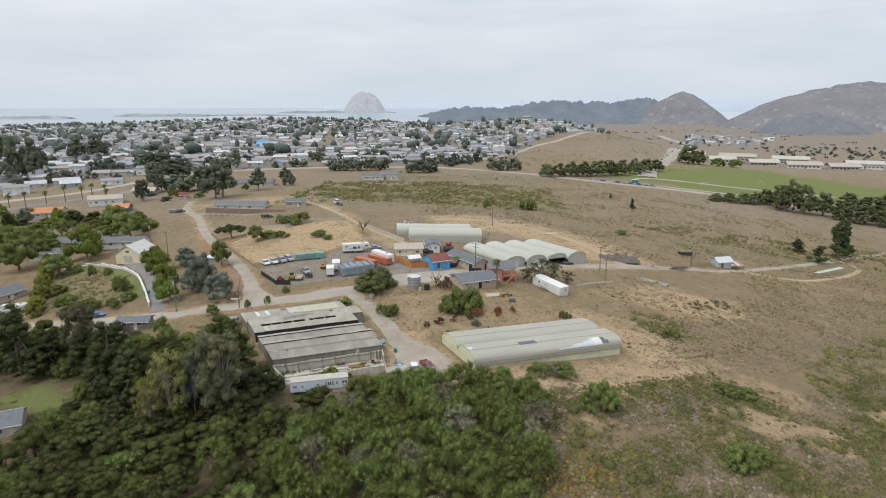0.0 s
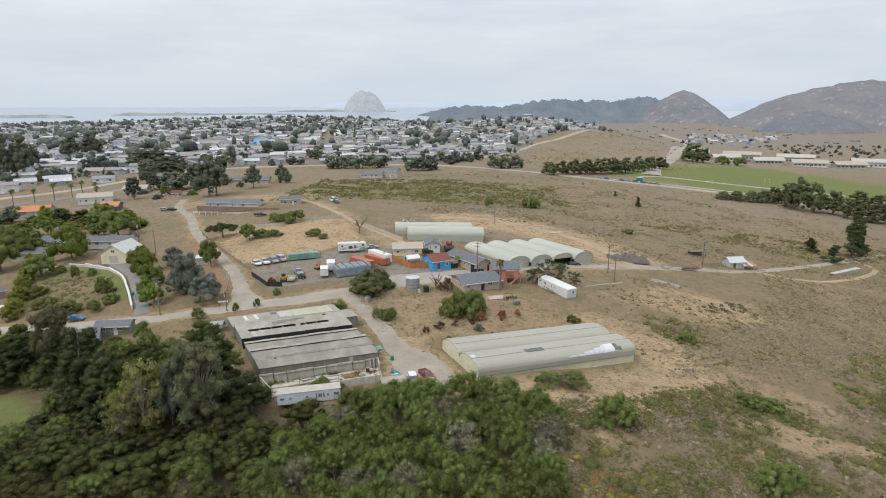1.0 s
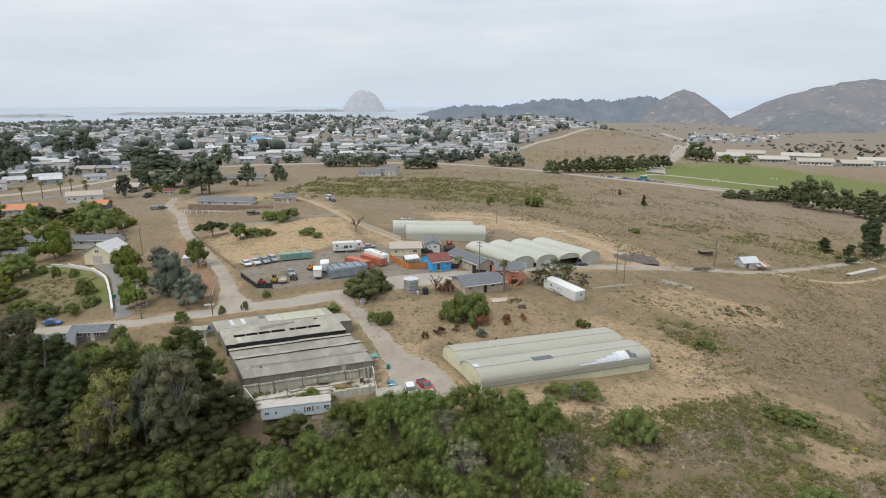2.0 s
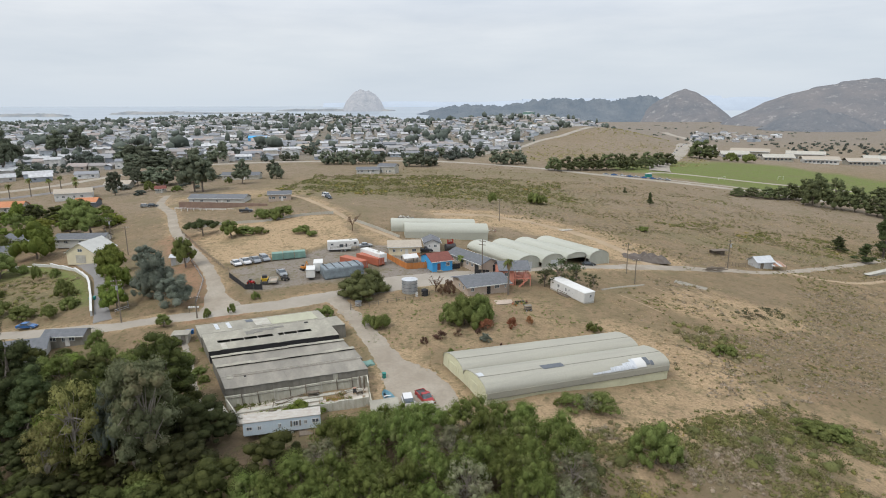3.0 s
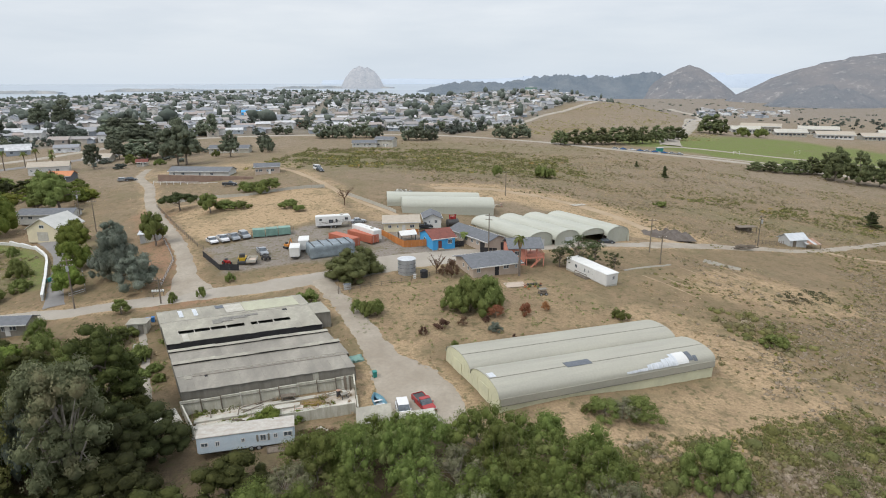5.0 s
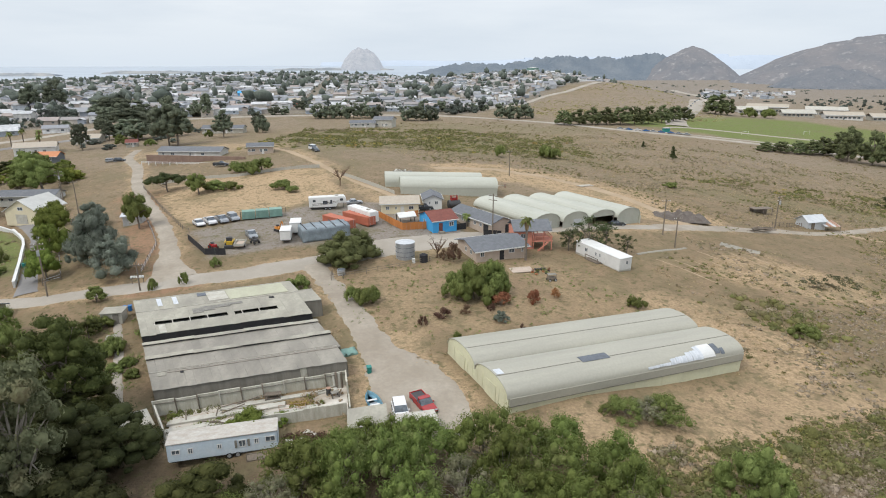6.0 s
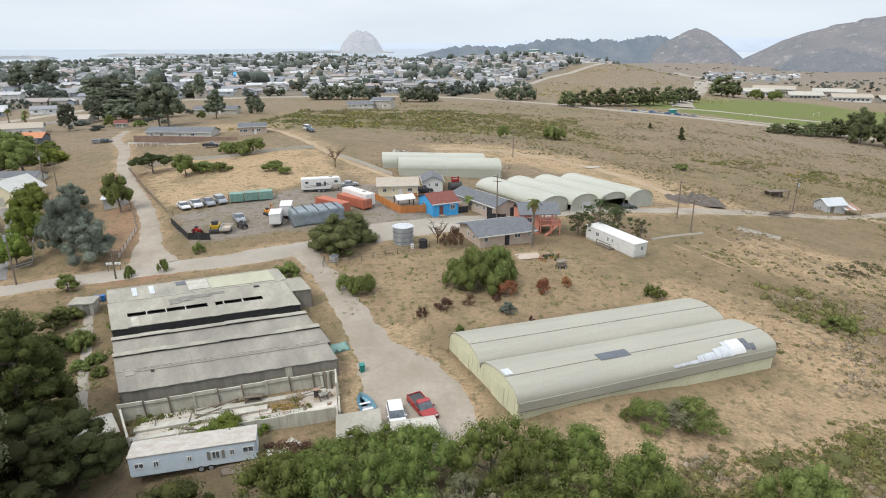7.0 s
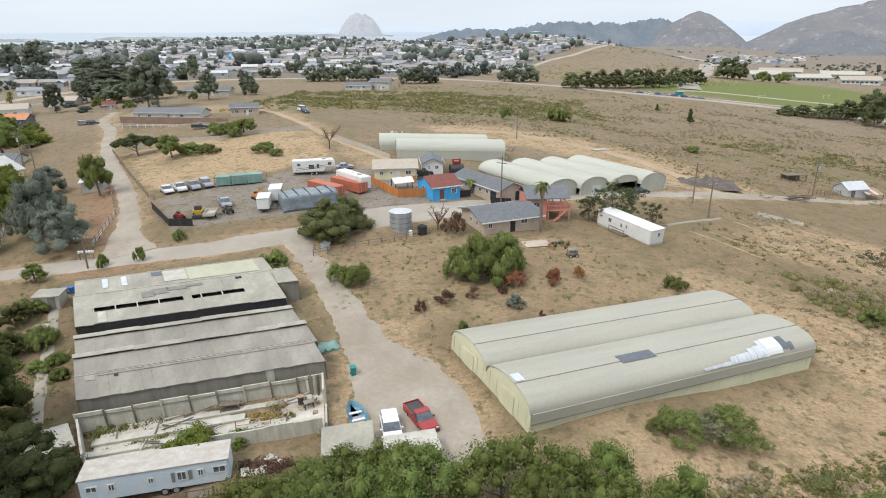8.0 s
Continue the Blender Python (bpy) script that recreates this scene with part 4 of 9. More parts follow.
def strip(name, pts, width, mat, label, category="road", lift=0.10, fray=0.35, step=2.0, kind="structure"):
    """A road draped on the ground along points (x, y); pts may carry a width of their own."""
    P = [Vector((p[0], p[1], 0)) for p in pts]
    wd = [p[2] if len(p) > 2 else width for p in pts]
    C, Wd = [], []
    for i in range(len(P) - 1):
        p0, p1, p2, p3 = P[max(i - 1, 0)], P[i], P[i + 1], P[min(i + 2, len(P) - 1)]
        k = max(2, int((p2 - p1).length / step))
        for j in range(k):
            t = j / k
            C.append(0.5 * ((2 * p1) + (p2 - p0) * t + (2 * p0 - 5 * p1 + 4 * p2 - p3) * t * t + (3 * p1 - p0 - 3 * p2 + p3) * t ** 3))
            Wd.append(wd[i] + (wd[i + 1] - wd[i]) * t)
    C.append(P[-1])
    Wd.append(wd[-1])
    na = 6
    V, F = [], []
    for i, c_ in enumerate(C):
        d = (C[min(i + 1, len(C) - 1)] - C[max(i - 1, 0)]).normalized()
        s = Vector((-d.y, d.x, 0))
        for j in range(na + 1):
            u = -1 + 2 * j / na
            edge = fray * (noise.noise(Vector((c_.x * 0.35, c_.y * 0.35, u * 3))) + 0.7 * noise.noise(Vector((c_.x * 1.1, c_.y * 1.1, u * 5)))) if abs(u) == 1 else 0
            p = c_ + s * (u * Wd[i] / 2 + edge)
            g_ = float(np.exp(-((p.y - 160) / 260.0) ** 2) * (0.10 * ripple(p.x, p.y, 6.0, 1.0) + 0.22 * ripple(p.x, p.y, 23.0, 2.0)))
            V.append((p.x, p.y, float(land(p.x, p.y)) + g_ + lift - (0.12 + lift if abs(u) == 1 else 0)))
    for i in range(len(C) - 1):
        for j in range(na):
            a = i * (na + 1) + j
            F.append((a, a + na + 1, a + na + 2, a + 1))
    return tagged(new(name, mesh_from(name, V, F, [mat], smooth=True)), label, category, kind=kind)


def utility_pole(x, y, h=10.5, turn=0.0, arms=1, label="weathered wooden utility pole with crossarm", transformer=False):
    ob = thing("utility_pole", x, y, None, turn, label, "pole", "utility poles")
    part("shaft", rod(bmesh.new(), (0, 0, -0.5), (0, 0, h), 0.17, 0.11), OLD_WOOD, ob)
    for k in range(arms):
        z = h - 0.5 - 1.0 * k
        part("crossarm", boxes((-1.1, 1.1, -0.2, -0.09, z - 0.07, z + 0.07)), OLD_WOOD, ob)
        for xx in (-1.0, -0.5, 0.5, 1.0):
            part("insulator", rod(bmesh.new(), (xx, -0.14, z + 0.07), (xx, -0.14, z + 0.25), 0.05, 0.04, 6), WHITE, ob)
    if transformer:
        part("transformer", rod(bmesh.new(), (0, -0.42, h - 2.6), (0, -0.42, h - 1.6), 0.26, seg=12), GALV, ob)
    return ob

# ---- roads and tracks ----
strip("road", [(-330, 165), (-200, 166), (-129, 164), (-93, 160), (-73, 159), (-46, 163.5, 6.5), (-27, 171.5, 9), (-13.4, 180.6, 12.5), (-1.6, 186.6, 12), (14, 193.6, 7.5), (27, 200.5, 6.5), (48, 207, 5), (60, 211, 3.5)], 5.6, PALE_ROAD, "pale dusty unpaved farm road", fray=0.9)
strip("track", [(56, 209.5, 6.5), (71, 216, 6.5), (95, 223.5, 5), (112, 228), (150, 250), (210, 285), (300, 330)], 3.6, DIRT_ROAD, "pale dusty track across the dry field", lift=0.13, fray=1.0, step=1.2)
strip("track", [(-4, 262), (20, 268), (46, 258), (60, 238), (68, 217)], 5.0, TRACK_SAND, "sandy bulldozed cut on the slope", lift=0.12, fray=2.0)
strip("track", [(120, 231), (140, 228), (165, 240), (185, 258), (180, 275)], 2.6, TRACK_SAND, "faint sandy loop track in the field", lift=0.10, fray=0.8)
strip("track", [(-53, 163.5, 12), (-57, 171, 6.5), (-60.5, 180), (-70, 198), (-98.5, 244.5), (-116, 280), (-132, 305), (-140, 330)], 4.4, DIRT_ROAD, "pale dirt lane with worn wheel tracks", lift=0.13, fray=0.9)
strip("track", [(-27, 170, 6), (-23, 162), (-15.4, 146.5), (-10.4, 135, 6.2), (-6.2, 127, 11.5), (-3.8, 121, 13.2), (-2, 113, 12)], 4.8, DIRT_ROAD, "dusty lane widening to a dirt apron", lift=0.15, fray=1.1, step=0.9)
strip("track", [(-14, 222), (-24, 234.5), (-36, 250), (-39.3, 255.6), (-51.1, 274.8), (-63.6, 293.4), (-74, 304)], 2.8, TRACK_SAND, "curving dirt track above the corral", lift=0.12)
strip("driveway", [(-81, 162.6, 5), (-90.6, 179), (-102.6, 199.6), (-113, 213, 5), (-119, 221, 9)], 3.4, ASPHALT, "grey paved driveway beside a curved wall", "driveway", fray=0.05)
strip("road", [(-360, 300), (-265, 355), (-228, 386), (-194, 453), (-150, 480), (-60, 505), (0, 511), (67, 487), (119, 457), (190, 431), (260, 400), (420, 330)], 7.5, PALE_ROAD, "pale paved town road at the foot of the slope", lift=0.25, fray=0.1)
strip("road", [(-340, 265), (-249, 332), (-205, 370), (-180, 410)], 8, ASPHALT, "grey paved street lined with palms", lift=0.2, fray=0.1)
strip("road", [(170, 500), (195, 568), (264, 706), (315, 820), (400, 1000), (520, 1460)], 17, PALE_ROAD, "pale paved road climbing past a hill", lift=0.5, fray=0.1, step=8)
strip("road", [(20, 560), (58, 652), (110, 764), (152, 797), (198, 843)], 8, PALE_ROAD, "pale road along the hill's shoulder", lift=0.5, fray=0.1, step=6)
strip("track", [(119, 466), (150, 455), (195, 440), (240, 428)], 3, PALE_ROAD, "pale path along the playing field", lift=0.3, fray=0.1)

# ---- twin greenhouse ----
GH_L, GH_W, GH_H, GH_R = 39.6, 8.3, 2.3, 1.65
twin = thing("greenhouse", 6.65, 117.7, 2.12, 24.8, "double arched greenhouse with grey sheet roof and cream walls", "greenhouse", tilt=3.6)
for k in range(2):
    yc = GH_W * (k + 0.5)
    sh = pose(0, yc, 0)
    part("roof", arch_shell(GH_L, GH_W, GH_H, GH_R), FILM, twin, "grey arched sheet roof", at=sh, smooth=True).data.set_sharp_from_angle(angle=0.6)
    part("end_wall", arch_end(GH_W - 0.02, GH_H, GH_R - 0.03, 0, 0.14), CREAM, twin, at=sh)
    part("end_wall", arch_end(GH_W - 0.02, GH_H, GH_R - 0.03, GH_L - 0.14, GH_L), CREAM, twin, at=sh)
    for f in (0.60,):
        y_, z_, a_ = arch_point(GH_W, GH_H, GH_R, f)
        part("seam", boxes((-0.15, GH_L + 0.15, y_ - 0.035, y_ + 0.035, z_ + 0.05, z_ + 0.10)), GREY_WALL, twin, "dark lap seam", at=sh)
    for i in range(6):
        yy = -GH_W / 2 + (i + 0.5) * GH_W / 6
        part("batten", boxes((-0.05, 0.0, yc + yy - 0.04, yc + yy + 0.04, -0.4, GH_H + 0.4)), CREAM, twin)
    part("door", boxes((-0.09, -0.0, yc - 1.3, yc + 1.3, -0.3, 2.5)), CREAM, twin, "cream sliding door")
part("side_wall", boxes((0, GH_L, 0, 0.14, -0.9, GH_H - 0.75)), CREAM, twin)
part("side_wall", boxes((0, GH_L, 2 * GH_W - 0.14, 2 * GH_W, -0.9, GH_H)), CREAM, twin)
part("side_curtain", boxes((0.15, GH_L + 0.1, -0.16, -0.05, GH_H - 1.0, GH_H + 0.02)), FILM, twin, "grey roll-down side sheet")
part("gutter_rail", boxes((0.1, GH_L + 0.1, -0.17, -0.04, GH_H - 1.10, GH_H - 1.02)), GREY_WALL, twin)
south = pose(0, GH_W * 0.5, 0)
part("roof_vent", arch_panel(GH_W, GH_H, GH_R, 12.6, 17.1, 0.525, 0.63), DARK_PANEL, twin, "grey mesh roof vent", at=south)
part("clear_panel", arch_panel(GH_W, GH_H, GH_R, 0.1, 1.1, 0.49, 0.585), SKYLIGHT, twin, "white replacement sheet", at=south)
TOPS = (0.91, 0.905, 0.90, 0.895, 0.835, 0.825, 0.82, 0.775, 0.765, 0.70)
for i, top in enumerate(TOPS):
    x0 = 21.6 + i * 1.02
    part("clear_panel", arch_panel(GH_W, GH_H, GH_R, x0, x0 + 0.98, top, 0.958 - 0.004 * (i % 3), 0.10 + 0.012 * (i % 3)), SKYLIGHT, twin, "bright ribbed clear sheet", at=south)
part("clear_panel", arch_panel(GH_W, GH_H, GH_R, 31.7, 34.0, 0.69, 0.945, 0.10), WHITE, twin, "plain white sheet", at=south)
part("torn_panel", arch_panel(GH_W, GH_H, GH_R, 34.15, 35.1, 0.70, 0.90), DARK_PANEL, twin, "dark torn opening", at=south)
part("torn_panel", arch_panel(GH_W, GH_H, GH_R, 35.2, 35.9, 0.80, 0.93), DARK_PANEL, twin, "dark torn opening", at=south)
for i in range(9):
    part("eave_post", boxes((0.4 + i * 4.8, 0.5 + i * 4.8, -0.05, -0.01, -0.9, GH_H - 1.0)), CREAM, twin)

# ---- four-bay greenhouse ----
quad = thing("greenhouse", 20.8, 197.4, 2.7, 25.0, "four-bay arched greenhouse covered in pale sheeting", "greenhouse", tilt=2.5)
QW, QL, QH, QR = 8.7, 25.0, 2.3, 2.3
for k in range(4):
    sh = pose(QW * (k + 0.5), 0, 0, 0, 0, 98)
    part("roof", arch_shell(QL, QW, QH, QR), FILM_PALE, quad, "pale arched sheet roof", at=sh)
    part("end_wall", arch_end(QW - 0.02, QH, QR - 0.03, QL - 0.14, QL), FILM_PALE, quad, at=sh)
    if k != 2:
        part("end_wall", arch_end(QW - 0.02, QH, QR - 0.03, 0, 0.14), FILM_PALE, quad, at=sh)
    else:
        bm = arch_end(QW - 0.02, QH + 0.9, QR - 0.93, 0, 0.14, foot=QH + 0.55)
        part("end_wall", bm, FILM_PALE, quad, "end sheet above an open bay", at=sh)
        for yy in (-QW / 2 + 0.3, QW / 2 - 0.3):
            part("post", boxes((0, 0.2, yy - 0.1, yy + 0.1, -0.5, QH + 0.6)), OLD_WOOD, quad, at=sh)
    for i in range(11):
        part("hoop", arch_panel(QW, QH, QR, i * QL / 10 - 0.03, i * QL / 10 + 0.03, 0.03, 0.97, 0.06, 0.02, 12), FILM_PALE, quad, at=sh)
part("side_wall", boxes((0, 0.12, 0, QL, -0.8, QH)), FILM_PALE, quad, at=pose(0.2, 0, 0, 0, 0, 8))
part("side_wall", boxes((-0.12, 0, 0, QL, -1.5, QH)), FILM_PALE, quad, at=pose(4 * QW - 0.2, 0, 0, 0, 0, 8))
for k, w in ((0, 2.6), (1, 3.4)):
    part("door", boxes((QW * (k + 0.5) - w / 2, QW * (k + 0.5) + w / 2, -0.1, 0.0, -0.2, 2.7)), WHITE_METAL, quad, "pale panelled door")
part("torn_panel", arch_panel(QW, QH, QR, 0.4, 1.3, 0.55, 0.93, 0.1), BLACK, quad, "dark torn strip", at=pose(QW * 3.5, 0, 0, 0, 0, 98))

# ---- two-bay greenhouse at the back ----
back = thing("greenhouse", -16.6, 226.0, 6.2, 6.0, "two-bay arched greenhouse with pale grey sheeting", "greenhouse", tilt=2.0)
BW = 8.2
for k, (xa, ln_) in enumerate(((3.4, 28.4), (-1.0, 29.6))):
    sh = pose(xa, BW * (k + 0.5), 0)
    part("roof", arch_shell(ln_, BW, 2.4, 2.4), FILM_PALE, back, "pale arched sheet roof", at=sh, smooth=True).data.set_sharp_from_angle(angle=0.6)
    for x0 in (0, ln_ - 0.14):
        part("end_wall", arch_end(BW - 0.02, 2.4, 2.37, x0, x0 + 0.14), FILM_PALE, back, at=sh)
    for i in range(12):
        part("hoop", arch_panel(BW, 2.4, 2.4, i * ln_ / 11 - 0.03, i * ln_ / 11 + 0.03, 0.03, 0.97, 0.06, 0.02, 12), FILM_PALE, back, at=sh)
part("side_wall", boxes((3.4, 31.8, 0, 0.12, -0.8, 2.4)), FILM_PALE, back)
part("side_wall", boxes((-1.0, 3.6, BW - 0.12, BW, -0.8, 2.4)), FILM_PALE, back)

# ---- row of growing sheds ----
def skewed(ob, k=0.327):
    """Leans the plan of a thing: its parts shift along x as they lie farther back."""
    lean_ = Matrix.Identity(4)
    lean_[0][1] = -k
    for q in ob.children:
        q.data.transform(lean_ @ q.matrix_basis)
        q.matrix_basis = Matrix.Identity(4)
    return ob


def grow_shed(x, y, z, L, D, h0, h1, roof, label, slots=(), patches=(), lip=True, band=0.0, wall=None, front=1.4):
    """A long shed: roof rises from h0 in front to h1 at the back. slots: openings; patches: (x, y, w, d, material)."""
    ob = thing("growing_shed", x, y, z, 11.9, label, "shed", "growing sheds", tilt=-3.5)
    slope = math.degrees(math.atan2(h1 - h0, D))
    rp = pose(0, 0, h0) @ pose(0, 0, 0, slope)
    DL = math.hypot(D, h1 - h0)
    n_ = int(L / 1.05)
    for i in range(n_):
        a, b_ = i * L / n_, (i + 1) * L / n_
        off = 0.008 * ((i * 7) % 3)
        cuts = [s for s in slots if a < s[0] + s[2] and b_ > s[0]]
        if cuts:
            s = cuts[0]
            bm = boxes((a, b_ - 0.008, 0, s[1], off, off + 0.07), (a, b_ - 0.008, s[1] + s[3], DL, off, off + 0.07))
        else:
            bm = boxes((a, b_ - 0.008, -0.1 - 0.05 * ((i * 5) % 3), DL, off, off + 0.07))
        part("roof_sheet", bm, roof, ob, at=rp)
    for px, py, w, d, m_ in patches:
        part("roof_patch", boxes((px, px + w, py, py + d, 0.115, 0.15)), m_, ob, "thin patch laid flat on the roof", at=rp)
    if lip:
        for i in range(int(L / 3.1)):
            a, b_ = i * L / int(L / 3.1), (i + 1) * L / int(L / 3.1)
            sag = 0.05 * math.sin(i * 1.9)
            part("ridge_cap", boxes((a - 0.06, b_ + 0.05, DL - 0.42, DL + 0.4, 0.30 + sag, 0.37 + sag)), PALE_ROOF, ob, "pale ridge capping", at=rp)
        # a solid black strip stands for the shade under the raised capping
        part("ridge_face", boxes((0, L, DL - 0.2, DL + 0.28, -0.5, 0.28)), BLACK, ob, "black strip for the shade below the capping", at=rp)
    part("front_wall", boxes((0, L, 0, 0.12, h0 - front - band, h0 - 0.03)), wall or GREY_WALL, ob)
    wall = None if wall is BLACK else wall
    part("eave_trim", boxes((0, L, DL + 0.01, DL + 0.09, -0.12, 0.14)), OFF_WHITE, ob, at=rp)
    part("back_wall", boxes((0, L, D - 0.12, D, -1.2, h1 - 0.1)), wall or GREY_WALL, ob)
    for xx in (0, L - 0.12):
        bm = bmesh.new()
        v = [bm.verts.new((xx + dx, yy, zz)) for dx in (0, 0.12) for yy, zz in ((0, -1.2), (D, -1.2), (D, h1 - 0.06), (0, h0 - 0.06))]
        for f in ((0, 1, 2, 3), (7, 6, 5, 4), (0, 4, 5, 1), (1, 5, 6, 2), (2, 6, 7, 3), (3, 7, 4, 0)):
            bm.faces.new([v[i] for i in f])
        part("end_wall", bm, wall or GREY_WALL, ob)
    for s in slots:
        # black sheet added below each slot so that its inside looks shaded
        part("shade_cloth", boxes((s[0] - 0.3, s[0] + s[2] + 0.3, s[1] - 0.3, s[1] + s[3] + 0.3, -0.5, -0.46)), BLACK, ob, "added black sheet for the shade inside the roof slot", at=rp)
        for i in range(int(s[2] / 2.6) + 1):
            part("roof_beam", boxes((s[0] + i * 2.6, s[0] + i * 2.6 + 0.14, s[1] - 0.1, s[1] + s[3] + 0.1, -0.10, 0.075)), OFF_WHITE, ob, at=rp)
    return skewed(ob)


# its small black patch stands for the dark inside a roof hole
grow_shed(-37.36, 122.42, -0.02, 24.4, 3.35, 3.0, 3.73, ASBESTOS, "long low growing shed with weathered grey roof and ladder frame", front=3.6, lip=False, patches=((1.0, 2.5, 0.95, 0.8, PALE_ROOF), (3.8, 2.6, 0.4, 0.35, BLACK)))
grow_shed(-39.14, 125.44, 0.5, 24.8, 3.72, 3.12, 3.5, ASBESTOS, "long low growing shed with weathered grey sheet roof")
grow_shed(-41.2, 129.1, 0.45, 24.7, 4.85, 3.02, 3.37, ASBESTOS, "long low growing shed with bowed grey sheet roof")
grow_shed(-45.52, 136.63, 0.77, 25.0, 7.2, 3.0, 4.1, PALE_ROOF, "tall growing shed with open roof slots and black front", lip=False, band=0.0, wall=BLACK, front=3.6,
          slots=((2.2, 2.75, 10.2, 1.0), (15.2, 2.75, 5.1, 0.95)), patches=((2.7, 0.05, 0.95, 2.4, OFF_WHITE), (20.3, 6.3, 0.8, 0.5, BLACK), (8.2, 4.6, 1.6, 1.5, STAIN), (9.6, 5.0, 2.0, 1.4, STAIN), (11.4, 5.5, 2.6, 0.9, STAIN), (13.8, 5.9, 2.2, 0.6, STAIN)))
grow_shed(-50.0, 144.3, 0.8, 26.2, 7.0, 2.8, 3.05, PALE_ROOF, "growing shed with pale patched roof and clear sheets", lip=False, front=3.2,
          patches=((3.6, 3.1, 0.75, 3.3, SKYLIGHT), (6.1, 3.1, 0.75, 3.3, SKYLIGHT), (10.2, 5.2, 1.5, 1.4, DARK_PANEL), (11.7, 2.6, 3.1, 3.8, OFF_WHITE), (14.9, 2.2, 9.6, 4.5, PATCH_ROOF)))
grow_shed(-23.6, 145.6, 3.0, 3.1, 4.4, 2.6, 2.9, PALE_ROOF, "small flat-roofed shed at the end of the row", lip=False, wall=GREY_WALL, front=3)
lad = thing("ladder_frame", -37.36, 122.42, -0.02, 11.9, "rusty ladder-like pipe frame on a shed roof", "frame", tilt=-3.5)
for yy in (2.95, 3.5):
    part("rail", rod(bmesh.new(), (2.2, yy, 3.78 + 0.2 * (yy - 2.95)), (24.3, yy, 3.78 + 0.2 * (yy - 2.95)), 0.04), PALE_BARK, lad)
for i in range(22):
    part("rung", rod(bmesh.new(), (2.6 + i * 1.0, 2.95, 3.78), (2.6 + i * 1.0, 3.5, 3.89), 0.035), PALE_BARK, lad)
skewed(lad)

# ---- roofless enclosure ----
pen = thing("roofless_enclosure", -36.6, 119.7, 0.35, 11.5, "roofless concrete enclosure with cracked walls and debris", "ruin", tilt=-4.0)
for i in range(9):
    part("wall_panel", boxes((i * 2.65, i * 2.65 + 2.63, 1.2, 1.36, -0.9, 2.0 - 0.07 * ((i * 5) % 3))), PALE_PANEL, pen)
    part("post", boxes((i * 2.65 - 0.07, i * 2.65 + 0.07, 1.04, 1.19, -0.6, 2.12)), OLD_WOOD if i % 3 else OFF_WHITE, pen)
    part("rail", boxes((i * 2.65, i * 2.65 + 2.63, 1.1, 1.19, 1.55 - 0.05 * (i % 2), 1.65 - 0.05 * (i % 2))), GREY_WALL, pen)
for i in range(4):
    part("wall_panel", boxes((13.2 + i * 2.6, 15.78 + i * 2.6, -5.4, -5.22, -1.0, 1.3 - 0.1 * (i % 2))), PALE_PANEL, pen, "stained pale block wall")
part("wall_panel", boxes((-0.1, 0.1, -6.6, 0.0, -1.0, 1.6)), OFF_WHITE, pen, at=pose(0.1, 1.2, 0, 0, 0, 22))
part("wall_panel", boxes((23.75, 23.95, -2.0, 1.2, -1.2, 2.1)), PALE_PANEL, pen)
part("wall_panel", boxes((23.75, 23.95, -5.2, -2.05, -1.2, 1.7)), PALE_PANEL, pen, at=pose(0.0, 0.0, 0.0, 0, 3, 0))
part("slab", boxes((2.3, 23.7, -5.2, 1.15, -0.6, -0.02)), CHALK_FLOOR, pen, "stained broken concrete floor")
part("bench", boxes((2.0, 16.0, -1.9, -0.9, 0.0, 0.25)), OFF_WHITE, pen, "chalky white growing bench")
part("bench", boxes((8.0, 22.5, -0.3, 0.5, 0.0, 0.2)), OFF_WHITE, pen, "chalky white growing bench")
part("bench", boxes((1.0, 20.0, -3.6, -2.8, 0.0, 0.22)), OFF_WHITE, pen, "chalky white growing bench")
rng = random.Random(4)
for i in range(16):
    x0, y0 = rng.uniform(2.6, 21), rng.uniform(-4.6, 0.6)
    a = rng.uniform(-0.6, 0.6) + (1.57 if i % 5 == 0 else 0)
    ln = rng.uniform(1.2, 3.2)
    part("plank", boxes((0, ln, -0.07, 0.07, 0, 0.08)), OLD_WOOD if i % 3 else OFF_WHITE, pen, at=pose(x0, y0, 0.26, 0, -rng.uniform(0, 6), math.degrees(a)))
hut = thing("lean_to_shed", -9.6, 115.6, None, 9.0, "lean-to shed with chalky grey sheet roof", "shed")
part("wall", boxes((-2.0, 2.0, -1.5, 1.5, -0.6, 1.7)), OFF_WHITE, hut)
part("roof", boxes((-2.3, 2.3, -1.8, 1.8, 0, 0.12)), PALE_ROOF, hut, at=pose(0, 0, 1.9, 6, -4))
part("door", boxes((0.2, 1.1, -1.58, -1.5, -0.2, 1.5)), GREY_WALL, hut)
tarp_car = thing("canopy_shelter", -3.9, 114.4, None, 14.0, "low shelter with a dirty white sheet roof", "shelter")
part("roof", boxes((-2.4, 2.4, -1.5, 1.5, 2.0, 2.1)), OFF_WHITE, tarp_car)
for xx in (-2.2, 2.2):
    for yy in (-1.3, 1.3):
        part("post", boxes((xx - 0.06, xx + 0.06, yy - 0.06, yy + 0.06, -0.5, 2.0)), OLD_WOOD, tarp_car)

